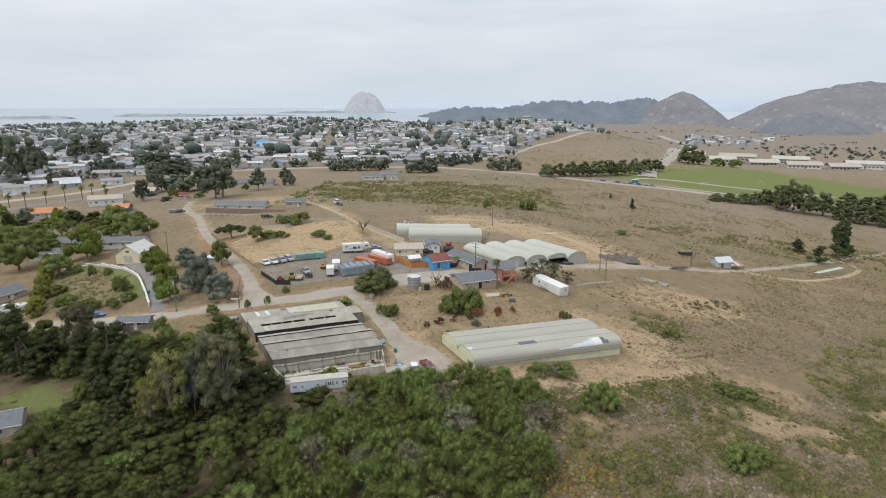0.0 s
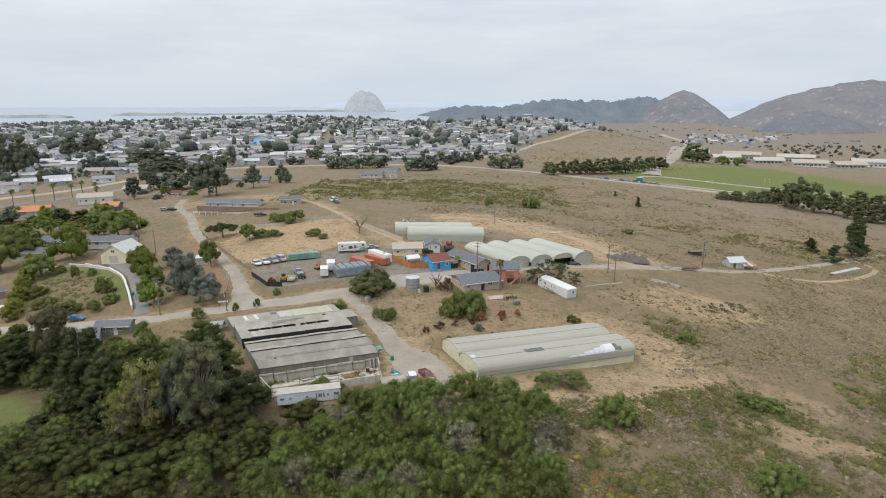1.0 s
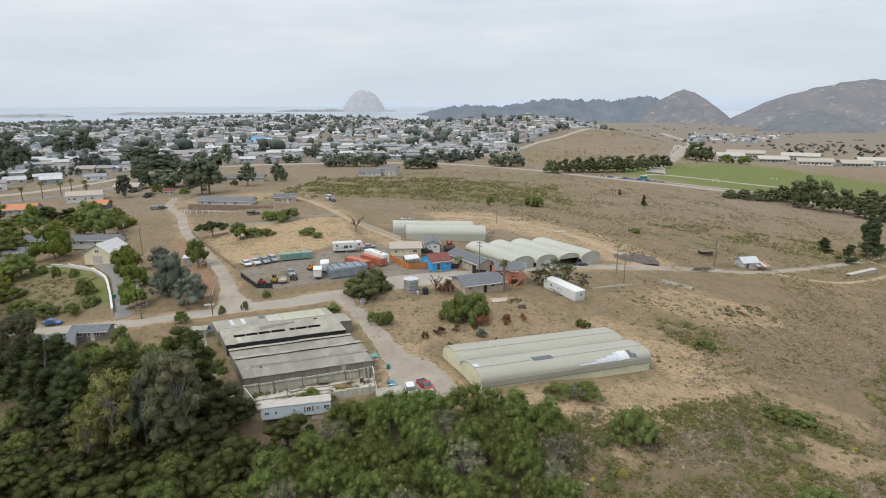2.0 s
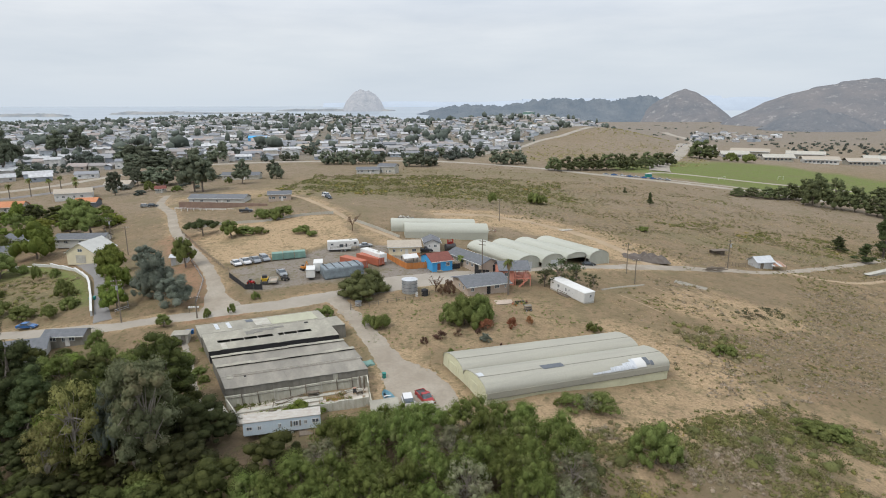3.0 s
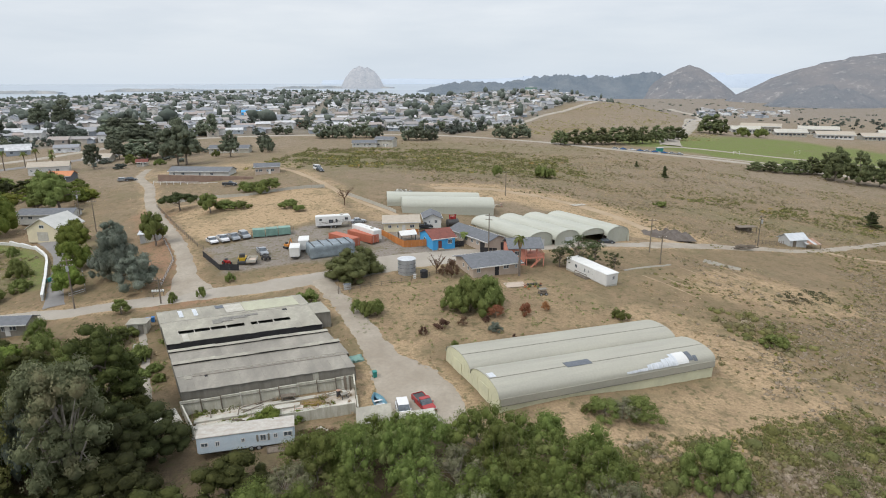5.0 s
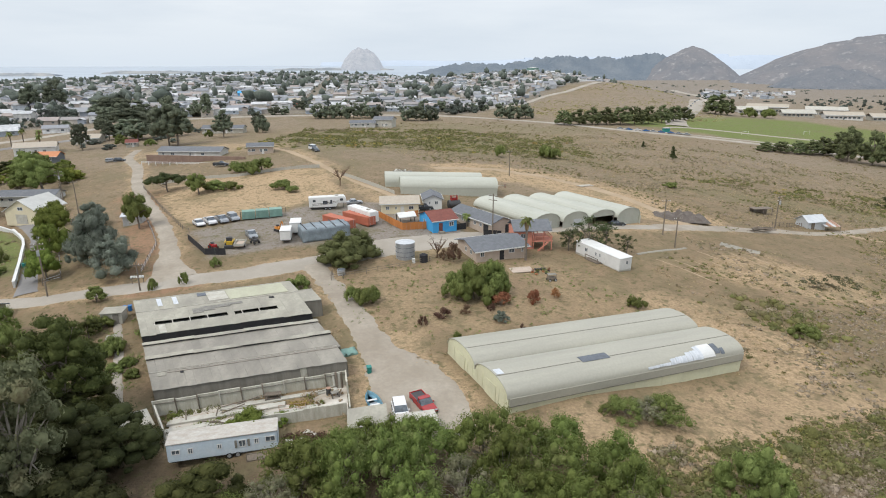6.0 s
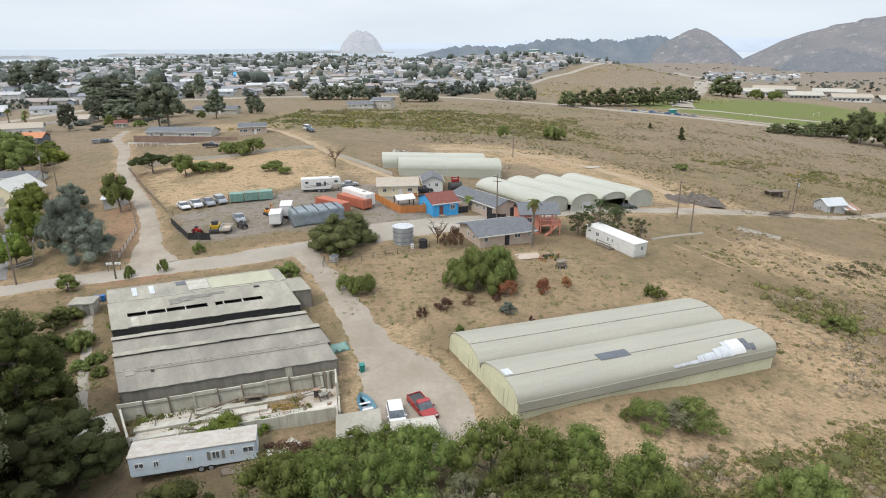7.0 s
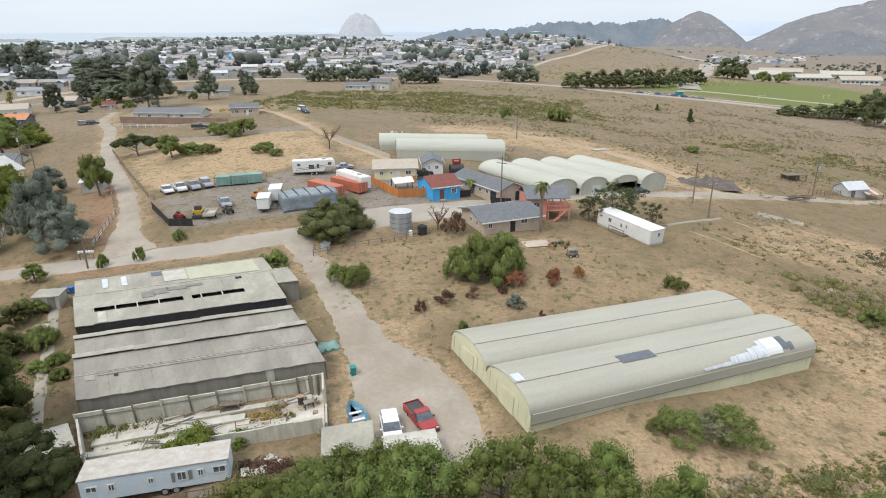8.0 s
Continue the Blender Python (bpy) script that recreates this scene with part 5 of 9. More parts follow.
# ---- mobile homes and trailers ----
blue_home = caravan(-25.4, 113.3, 14, 11.6, "long pale blue mobile home with chalky white roof", 2.6, 2.75, 0.5, name="mobile_home", wall=PALE_BLUE, roof=CHALK_ROOF, category="mobile home",
                    wins=((-4.9, 1.75, 0.9, 0.6), (-3.4, 1.7, 0.55, 0.7), (-0.4, 1.75, 0.5, 0.6), (2.0, 1.75, 0.8, 0.9), (3.5, 1.8, 0.5, 0.7), (5.0, 1.85, 1.1, 0.7)), axles=(0.5, 1.4))
part("shutter", boxes((1.2, 1.45, -1.38, -1.3, 1.3, 2.2)), GREY_WALL, blue_home)
part("shutter", boxes((2.55, 2.8, -1.38, -1.3, 1.3, 2.2)), GREY_WALL, blue_home)
part("step_platform", boxes((2.4, 4.6, -2.7, -1.4, -0.4, 0.35), (2.4, 2.5, -2.7, -2.6, 0.35, 1.2), (4.5, 4.6, -2.7, -2.6, 0.35, 1.2), (2.4, 4.6, -2.7, -2.62, 1.1, 1.2)), OLD_WOOD, blue_home, "grey wooden porch step")
white_home = caravan(32.9, 176.6, -60, 13.0, "long white mobile home with a small porch", 3.5, 3.1, 0.5, z=float(land(33.0, 177.0)) - 0.35, tilt=3.0, name="mobile_home", wall=WHITE, roof=WHITE, category="mobile home",
                     wins=((-3.2, 2.1, 0.9, 0.9), (-0.3, 2.0, 0.6, 0.9), (0.9, 2.1, 0.5, 0.8)), axles=(0.5, 1.5))
part("skirting", boxes((-6.4, 6.4, -1.72, 1.72, -1.2, 0.55)), OFF_WHITE, white_home, "chalky white skirting")
add_window(white_home, 6.5, 2.1, 0.7, 0.9, 0.3, 90)
add_door(white_home, 2.0, 0.9, 2.0, -1.75).location.z = 0.8
part("porch", boxes((-2.2, 1.6, -3.0, -1.8, 0.0, 0.75), (-2.2, -2.1, -3.0, -2.9, 0.75, 1.7), (1.5, 1.6, -3.0, -2.9, 0.75, 1.7), (-2.2, 1.6, -3.0, -2.94, 1.55, 1.7)), OLD_WOOD, white_home, "small grey wooden porch")
caravan(-31.2, 209.2, 12, 9.6, "white fifth-wheel travel trailer with grey swooshes", 2.5, 3.5, 0.75, 1.0, stripes=True, wins=((-3.4, 2.5, 0.7, 0.5), (-0.6, 2.0, 1.2, 0.9), (0.9, 2.1, 0.5, 1.0), (3.6, 2.6, 0.8, 0.6)), axles=(-0.6, 0.5))
caravan(-20.8, 200.0, -50, 10.4, "white camper trailer with rounded roof, parked beside containers", 2.5, 3.2, 0.6, wins=((-2.0, 2.0, 0.8, 0.6), (2.5, 2.0, 0.8, 0.6)), axles=(-0.4, 0.6))
caravan(-36.0, 184.4, 100, 4.6, "white box utility trailer with louvred vents", 2.3, 2.7, 0.55, name="box_trailer", axles=(0,), roof=WHITE)
caravan(-35.0, 189.6, 100, 4.8, "white enclosed box trailer beside a tarped stack", 2.4, 2.9, 0.6, name="box_trailer", axles=(0,), roof=WHITE)

# ---- containers ----
container(-26.0, 195.2, -42, 9.4, RUST_RED, "rust-red shipping container with ribbed sides", H=2.2, group="red containers")
container(-21.6, 198.4, -42, 9.4, RUST_RED, "rust-red shipping container with ribbed sides", H=2.2, group="red containers")
for i in range(3):
    container(-49.4 + 3.15 * i, 200.6 + 0.95 * i, 17, 3.0, TEAL, "dull teal storage container with double doors", H=2.0, group="teal containers", name="storage_container")
stack = thing("tarped_stack", -28.2, 187.6, None, 25, "large stack covered by a grey-blue tarpaulin", "stack")
bm = boxes((-5.4, 5.4, -3.0, 3.0, -0.2, 2.7))
bmesh.ops.subdivide_edges(bm, edges=bm.edges[:], cuts=6, use_grid_fill=True)
for v in bm.verts:
    k = noise.noise(Vector((v.co.x * 0.9, v.co.y * 0.9, v.co.z * 0.9)))
    v.co += Vector((0.22 * k, 0.2 * noise.noise(v.co * 1.3), 0.28 * k if v.co.z > 1 else 0))
part("tarpaulin", bm, TARP, stack, smooth=True)
for i in range(5):
    part("strap", boxes((-4.6 + 2.2 * i, -4.5 + 2.2 * i, -3.25, 3.25, 2.72, 2.95)), DARK_METAL, stack)

# ---- houses in the yard ----
blue = gable_house("blue_house", -2.2, 197.2, 25, 6.2, 8.2, 2.7, 1.5, BLUE, RED_SHINGLE, "small bright blue house with brick-red roof and white trim", fascia=True,
                   wins=(("f", 1.7, 1.55, 1.2, 1.1), ("l", 1.0, 1.6, 1.0, 1.0)), doors=(("f", -1.1, 0.95, 2.05, RED_SHINGLE),))
part("step", boxes((-1.8, -0.4, -5.2, -4.15, -0.3, 0.1)), CONCRETE, blue)
cream = gable_house("cream_house", -12.4, 209.6, 6, 9.6, 7.0, 2.8, 1.2, CREAM_WALL, TAN_ROOF, "pale yellow single-storey house with tan roof",
                    wins=(("f", 2.9, 1.6, 1.3, 0.9), ("f", -3.2, 1.6, 0.9, 0.9), ("f", -1.0, 1.6, 0.5, 0.8), ("l", 0, 1.7, 1.0, 0.9)), doors=(("f", 0.6, 0.9, 2.0, WHITE),))
small = gable_house("white_cottage", -4.0, 216.0, 96, 7.4, 4.8, 2.6, 1.1, WHITE, SHINGLE, "small white cottage with grey gable roof",
                    wins=(("l", -0.9, 1.6, 0.9, 0.9), ("l", 0.9, 1.6, 0.5, 0.9), ("b", 1.2, 1.6, 0.9, 0.9), ("b", -1.6, 1.6, 0.9, 0.9)))
longb = gable_house("long_house", 8.4, 199.6, -57, 17.0, 6.2, 2.7, 1.2, PINKISH, SHINGLE, "long low house with grey shingle roof and carport",
                    wins=(("f", -6, 1.6, 1.0, 0.9), ("f", -3.4, 1.6, 1.0, 0.9), ("f", -0.8, 1.6, 1.0, 0.9), ("f", 1.8, 1.6, 1.0, 0.9), ("f", 4.2, 1.6, 1.0, 0.9)), doors=(("r", 1.5, 1.0, 2.0, BLACK), ("f", 6.3, 1.9, 2.1, BLACK)))
greyh = gable_house("grey_roofed_house", 9.4, 178.6, 22, 11.4, 9.6, 2.5, 1.15, PINKISH, SHINGLE, "low house with grey shingle roof and pinkish walls", over=0.7,
                    wins=(("f", 2.4, 1.7, 1.4, 0.9), ("f", 4.9, 1.6, 0.5, 1.0), ("l", -2.2, 1.6, 0.9, 1.0), ("l", 0.4, 1.6, 0.9, 1.0), ("f", -4.4, 1.6, 0.9, 1.0)), doors=(("f", 0.1, 1.0, 2.0, BLACK),))
part("lean_to", boxes((3.4, 6.9, -5.4, -4.5, 2.1, 2.2)), SHINGLE, greyh)
deck = thing("patio_deck", 14.6, 167.6, None, 12, "low reddish wooden deck with planters", "deck")
for i in range(9):
    part("plank", boxes((-2.2, 2.2, -1.5 + i * 0.34, -1.19 + i * 0.34, 0.28, 0.36)), PINKISH, deck)
part("deck_frame", boxes((-2.15, 2.15, -1.45, 1.5, -0.4, 0.27)), OLD_WOOD, deck)
for i in range(4):
    part("planter", boxes((2.6 + i * 0.6, 3.0 + i * 0.6, -0.6, -0.2, -0.2, 0.5)), DARK_METAL, deck)

tower = thing("coral_deck_house", 17.8, 185.4, 2.4, 5, "two-storey coral-painted house with grey roof and open deck", "house")
part("wall", boxes((-3.4, 0.6, -3.2, 3.2, -0.6, 5.2)), CORAL, tower)
part("roof", gable_roof(7.6, 6.6, 5.2, 1.5, 0.5), SHINGLE, tower, at=pose(0.6, 0, 0))
part("deck", boxes((0.6, 5.2, -3.4, 3.0, 2.5, 2.7)), CORAL, tower, "coral timber upper deck")
for xx in (0.9, 3.2, 5.0):
    for yy in (-3.2, 2.8):
        part("post", boxes((xx - 0.1, xx + 0.1, yy - 0.1, yy + 0.1, -0.8, 5.25 if xx < 4.9 else 3.7)), CORAL, tower)
part("rail", boxes((0.7, 5.2, -3.42, -3.34, 3.55, 3.68)), CORAL, tower)
part("rail", boxes((5.12, 5.2, -3.3, 3.0, 3.55, 3.68)), CORAL, tower)
for i in range(10):
    part("baluster", boxes((0.9 + i * 0.42, 0.95 + i * 0.42, -3.4, -3.35, 2.7, 3.55)), CORAL, tower)
for i in range(13):
    part("baluster", boxes((5.13, 5.18, -3.1 + i * 0.46, -3.05 + i * 0.46, 2.7, 3.55)), CORAL, tower)
for i in range(9):
    part("stair_tread", boxes((1.2 + i * 0.3, 1.55 + i * 0.3, -4.5, -3.5, 0.15 + i * 0.28, 0.22 + i * 0.28)), CORAL, tower)
part("stringer", boxes((0.0, 4.0, -4.55, -4.48, -0.1, 0.12)), CORAL, tower, at=pose(1.0, 0, 0.0, 0, -43))
add_window(tower, -1.4, 3.8, 1.2, 1.1, -3.2)
add_window(tower, 0.6, 3.7, 1.6, 1.2, 0.5, 90)
part("roof_window", boxes((1.0, 1.5, -1.6, -1.1, 0.0, 0.08)), SKYLIGHT, tower, at=pose(0, 0, 6.35, -24) )

kennel = thing("backyard_shelter", -10.2, 199.4, None, 25, "small white-roofed shelter inside a fenced yard", "shelter")
part("roof", gable_roof(4.2, 3.0, 1.9, 0.8, 0.2), WHITE, kennel)
for xx in (-1.9, 1.9):
    for yy in (-1.3, 1.3):
        part("post", boxes((xx - 0.08, xx + 0.08, yy - 0.08, yy + 0.08, -0.4, 1.95)), DARK_METAL, kennel)
fence("cedar_fence", [(-17.8, 203.4), (-10.6, 193.4), (-5.0, 195.4)], 1.8, "orange cedar board fence around a small yard", CEDAR, CEDAR, board=True)
fence("cedar_fence", [(-10.4, 203.6), (-7.4, 204.6)], 1.8, "orange cedar board fence behind a shelter", CEDAR, CEDAR, board=True)
fence("dark_fence", [(1.8, 195.0), (4.6, 196.4)], 1.5, "dark stained board fence beside a blue house", BLACK, BLACK, board=True)
fence("dark_fence", [(8.6, 190.6), (12.6, 190.2)], 1.7, "dark stained board fence at a carport", BLACK, BLACK, board=True)

# ---- water tanks ----
tank = thing("water_tank", -8.8, 174.6, None, 0, "round galvanised steel water tank", "tank")
for i in range(4):
    part("tank_ring", rod(bmesh.new(), (0, 0, -0.3 + i * 0.92 + 0.02), (0, 0, 0.62 + i * 0.92), 1.95 + 0.03 * (i % 2), seg=40), GALV, tank)
    part("band", rod(bmesh.new(), (0, 0, 0.58 + i * 0.92), (0, 0, 0.64 + i * 0.92), 2.03, seg=40), DARK_PANEL, tank, "dark joint band")
bm = bmesh.new()
bmesh.ops.create_cone(bm, cap_ends=True, segments=40, radius1=2.06, radius2=0.3, depth=0.4, matrix=pose(0, 0, 3.6))
part("tank_roof", bm, WHITE_METAL, tank, "pale conical tank roof")
part("ladder", boxes((-0.25, -0.2, -2.15, -2.05, 0, 3.4), (0.2, 0.25, -2.15, -2.05, 0, 3.4), *[(-0.2, 0.2, -2.15, -2.1, 0.3 * k, 0.3 * k + 0.04) for k in range(1, 11)]), GALV, tank)
bt = thing("plastic_tank", -4.9, 172.2, None, 0, "black plastic water tank with domed lid", "tank")
part("body", rod(bmesh.new(), (0, 0, -0.2), (0, 0, 1.5), 0.85, seg=24), BLACK, bt)
part("lid", rod(bmesh.new(), (0, 0, 1.5), (0, 0, 1.75), 0.8, 0.35, 24), BLACK, bt)
wb = thing("pump_box", -6.9, 171.4, None, 10, "white pump box beside the water tank", "box")
part("body", boxes((-0.3, 0.3, -0.25, 0.25, -0.2, 0.9), bevel=0.03), WHITE, wb)
st = thing("stock_trough", -20.6, 164.9, None, 10, "round galvanised trough by a rail fence", "trough")
part("body", rod(bmesh.new(), (0, 0, -0.2), (0, 0, 0.9), 0.75, 0.8, 20), GALV, st)
part("water_surface", rod(bmesh.new(), (0, 0, 0.9), (0, 0, 0.905), 0.72, seg=20), DARK_PANEL, st)

# ---- vehicles ----
car(-6.0, 118.2, -78, WHITE_CAR, "white compact hatchback parked on the dirt apron", 4.1, 1.75, 1.55, "wagon")
car(-3.3, 119.6, -62, RED_PAINT, "red pickup truck with a loaded open bed", 4.6, 1.72, 1.5, "pickup", name="pickup_truck")
for i, (px, py, sty, pm, lb) in enumerate(((-60.3, 196.6, "sedan", WHITE_CAR, "white sedan in a parked row"), (-57.9, 197.6, "pickup", WHITE_CAR, "white pickup in a parked row"), (-55.4, 198.6, "pickup", SILVER_CAR, "silver pickup in a parked row"), (-53.0, 199.8, "wagon", SILVER_CAR, "silver wagon in a parked row"))):
    car(px, py, -52, pm, lb, 5.2 if sty == "pickup" else 4.7, 1.95, 1.75 if sty != "sedan" else 1.5, sty, group="cars parked in a row", name="pickup_truck" if sty == "pickup" else "car")
car(-44.4, 186.4, -60, SILVER_CAR, "silver pickup truck parked on gravel", 5.0, 1.85, 1.7, "pickup", name="pickup_truck")
car(44.5, 207.6, 5, DARK_CAR, "dark sedan parked before an open greenhouse bay", 4.5, 1.8, 1.4)
car(-25.0, 214.4, 20, SILVER_CAR, "pale sedan parked beside a trailer", 4.4, 1.8, 1.4)
car(-80.0, 268.0, 10, DARK_CAR, "dark blue pickup parked below a retaining wall", 5.2, 1.9, 1.7, "pickup", name="pickup_truck")
car(-100.5, 164.5, 5, BLUE_CAR, "blue sedan parked at the roadside", 4.5, 1.8, 1.4)
car(-52.5, 294.5, -55, WHITE_CAR, "white truck parked on a dirt track", 5.4, 2.0, 2.0, "van", name="van")
car(-50.5, 289.5, -55, DARK_CAR, "dark car parked on a dirt track", 4.3, 1.8, 1.5, "wagon")
car(-133.0, 300.0, 10, DARK_CAR, "dark car parked at the lane's end", 4.4, 1.8, 1.5, "wagon")
car(-137.0, 301.0, 10, SILVER_CAR, "grey car parked at the lane's end", 4.4, 1.8, 1.5, "wagon")
car(24.4, 203.6, 25, WHITE_CAR, "white van before a greenhouse door", 4.6, 1.9, 1.9, "van", name="van")
car(-6.0, 211.6, 10, DARK_CAR, "dark pickup behind a cream house", 4.8, 1.9, 1.7, "pickup", name="pickup_truck")
boat = thing("rowing_boat", -9.6, 120.7, None, 112, "light blue open boat on bare dirt", "boat")
bm = bmesh.new()
rings = []
for i in range(9):
    u = i / 8
    w = 0.75 * (1 - max(0, (u - 0.45) / 0.55) ** 2.2) * (0.85 + 0.15 * min(1, u * 4))
    rings.append([bm.verts.new((-2.3 + 4.6 * u, yy * max(w, 0.02) * 1.2, zz)) for yy, zz in ((-1, 0.75), (-0.85, 0.3), (-0.4, 0.08), (0.4, 0.08), (0.85, 0.3), (1, 0.75))])
for p, q in zip(rings, rings[1:]):
    for j in range(5):
        bm.faces.new((p[j], p[j + 1], q[j + 1], q[j]))
bm.faces.new(rings[0])
bmesh.ops.solidify(bm, geom=bm.faces[:], thickness=0.06)
part("hull", bm, BOAT_BLUE, boat)
for xx in (-1.0, 0.2):
    part("seat", boxes((xx - 0.15, xx + 0.15, -0.62, 0.62, 0.5, 0.55)), WHITE, boat)
part("cover", boxes((-1.6, -0.3, -0.45, 0.45, 0.3, 0.45)), TARP, boat)

# ---- machines on the gravel ----
skid = thing("skid_steer_loader", -47.4, 180.6, None, -80, "yellow skid-steer loader on the gravel lot", "loader")
part("body", boxes((-1.2, 0.7, -0.7, 0.7, 0.45, 1.3), bevel=0.08), YELLOW, skid)
part("cab", boxes((-0.5, 0.5, -0.6, 0.6, 1.3, 2.1), bevel=0.05), DARK_METAL, skid)
for yy in (-0.8, 0.8):
    part("lift_arm", boxes((-1.2, 1.3, yy - 0.08, yy + 0.08, 1.15, 1.4)), YELLOW, skid)
part("bucket", boxes((1.2, 1.9, -0.95, 0.95, 0.1, 0.7), bevel=0.08), DARK_METAL, skid)
for xx in (-0.75, 0.45):
    for yy in (-0.8, 0.8):
        wheel(skid, xx, yy, 0.42, 0.3, YELLOW)
dump = thing("dump_trailer", -45.0, 180.2, None, 98, "small flat dump trailer with rusty pinkish bed", "trailer")
part("bed", boxes((-1.9, 1.9, -1.0, 1.0, 0.6, 0.75)), PINKISH, dump)
for r in ((-1.9, 1.9, -1.05, -0.97, 0.75, 1.2), (-1.9, 1.9, 0.97, 1.05, 0.75, 1.2), (1.85, 1.93, -0.97, 0.97, 0.75, 1.2), (-1.93, -1.85, -0.97, 0.97, 0.75, 1.2)):
    part("side_board", boxes(r), OFF_WHITE, dump)
part("drawbar", boxes((1.9, 3.1, -0.06, 0.06, 0.5, 0.62)), DARK_METAL, dump)
for yy in (-0.95, 0.95):
    wheel(dump, -0.3, yy, 0.33, 0.2)
for nm, px, py, m_, lb in (("tractor", -50.6, 179.4, RED_PAINT, "small red tractor behind a dark fence"), ("quad_bike", -42.4, 182.2, DARK_METAL, "dark quad bike on the gravel lot"), ("mini_excavator", -39.4, 190.6, ORANGE, "orange mini excavator with raised arm")):
    ob = thing(nm, px, py, None, -40, lb, nm.replace("_", " "))
    part("body", boxes((-0.9, 0.9, -0.45, 0.45, 0.5, 1.1), bevel=0.1), m_, ob)
    part("seat", boxes((-0.5, 0.0, -0.3, 0.3, 1.1, 1.5), bevel=0.06), DARK_METAL, ob)
    if nm == "mini_excavator":
        part("boom", rod(bmesh.new(), (0.6, 0, 1.0), (1.6, 0, 2.7), 0.14, 0.1), m_, ob)
        part("dipper", rod(bmesh.new(), (1.6, 0, 2.7), (2.2, 0, 1.3), 0.1, 0.08), m_, ob)
        part("bucket", boxes((2.0, 2.6, -0.3, 0.3, 0.9, 1.35), bevel=0.06), DARK_METAL, ob)
        for yy in (-0.6, 0.6):
            part("track_belt", boxes((-0.9, 0.9, yy - 0.17, yy + 0.17, 0.0, 0.5), bevel=0.14), RUBBER, ob)
    else:
        for xx in (-0.6, 0.65):
            for yy in (-0.6, 0.6):
                wheel(ob, xx, yy, 0.45 if xx < 0 and nm == "tractor" else 0.32, 0.25, m_)
        part("steering_wheel", rod(bmesh.new(), (0.2, 0, 1.35), (0.25, 0, 1.4), 0.2, seg=12), DARK_METAL, ob)

# ---- fences and poles ----
fence("rail_fence", [(-22.3, 164.6), (-22.0, 161.8), (-9.5, 168.4), (0.2, 175.6)], 1.0, "brown wooden post-and-rail fence", OLD_WOOD, OLD_WOOD)
fence("corral_fence", [(-96, 243), (-77, 214), (-63, 193.5), (-60.5, 191.0)], 1.2, "weathered post-and-rail fence along the lane", OLD_WOOD, OLD_WOOD)
fence("corral_fence", [(-61, 198.6), (-52, 202.4), (-41.5, 206)], 1.2, "weathered post-and-rail fence behind parked cars", OLD_WOOD, OLD_WOOD)
fence("white_fence", [(-92, 246.5), (-86, 248.4), (-66.7, 247.5), (-54.6, 254.3), (-48, 256.4), (-42.8, 257.5)], 1.1, "pale wooden board fence around the upper corral", OFF_WHITE, OFF_WHITE, board=True)
fence("white_fence", [(-33.0, 245.9), (-23.5, 235.5), (-15.0, 225.5)], 1.1, "pale wooden board fence beside a dirt track", OFF_WHITE, OFF_WHITE, board=True)
fence("dark_fence", [(-58.4, 185.4), (-51.0, 175.6), (-46.6, 175.4)], 1.5, "dark screened fence at the gravel lot", DARK_METAL, mesh_mat=BLACK)
fence("wire_fence", [(-60.5, 167), (-64.6, 183), (-69.6, 192), (-75.5, 202)], 1.3, "leaning wire fence beside the lane", OLD_WOOD, GALV)
fence("wire_fence", [(-80, 166.5), (-77.5, 168.5), (-100, 204), (-119, 237), (-135, 262)], 1.5, "tall wire fence with wooden posts", OLD_WOOD, GALV, gap=4)
for px, py, hh, tn, tr in ((-75.5, 160.8, 10.5, 20, True), (97.2, 227.0, 10.0, 30, True), (10.6, 190.0, 10.5, -30, False), (54.0, 191.5, 7.5, 10, False), (54.6, 201.5, 9.5, 10, False), (-119, 238, 10, 20, True), (21.8, 260, 9, 10, False), (-57.0, 159.2, 5.5, 10, False), (-105.0, 222.0, 9.5, 20, False)):
    utility_pole(px, py, hh, tn, 2 if hh > 9.9 else 1, transformer=tr)

# ---- where the trees and bushes stand: x, y, height, radius ----
PLANTS = {}
PLANTS["euc"] = [
    (-42.0, 104.3, 18.0, 4.6), (-83, 128.4, 16.5, 4.2), (-45.5, 106.5, 14.5, 3.6), (-186.1, 414.1, 16.7, 10.3), (-206.1, 429.3, 13.6, 7.8),
]
PLANTS["big_cypress"] = [
    (-71, 119, 17.0, 5.6), (-64, 114, 13, 4.6), (-100, 131, 17.0, 6.0), (-109, 138, 15, 5.6), (-92, 131, 12.0, 5.0), (-119, 147, 14, 5.6),
    (-81, 128, 11, 4.6), (-75, 123, 12, 4.4),
]
PLANTS["dark_pine"] = [
    (-46.5, 119.4, 15.3, 5.2), (-49.5, 115.5, 12.0, 4.4),
]
PLANTS["willow"] = [
    (-52.3, 104.6, 14.6, 3.6), (-55.5, 102.5, 11.0, 2.8),
]
PLANTS["oak"] = [
    (-30, 97.3, 7.8, 4.8), (-24.3, 103, 6.2, 4.6), (-54, 111, 14.5, 4.6),
    (-59, 113.5, 12.0, 4.4), (-64, 115, 10, 4.4), (-70, 119, 9, 4.2), (-51, 121, 6, 4.0),
    (-45.5, 122.5, 5, 3.2), (-42, 118, 5, 3.0), (-134.9, 252.8, 13.0, 6.3), (-140.4, 210.7, 9.1, 5.6), (-162.2, 221.2, 13.7, 6.6), (-170.8, 242.6, 11.8, 6.3),
    (-153.3, 275.2, 12.4, 6.6), (-184.4, 248.6, 12.2, 5.9),
]
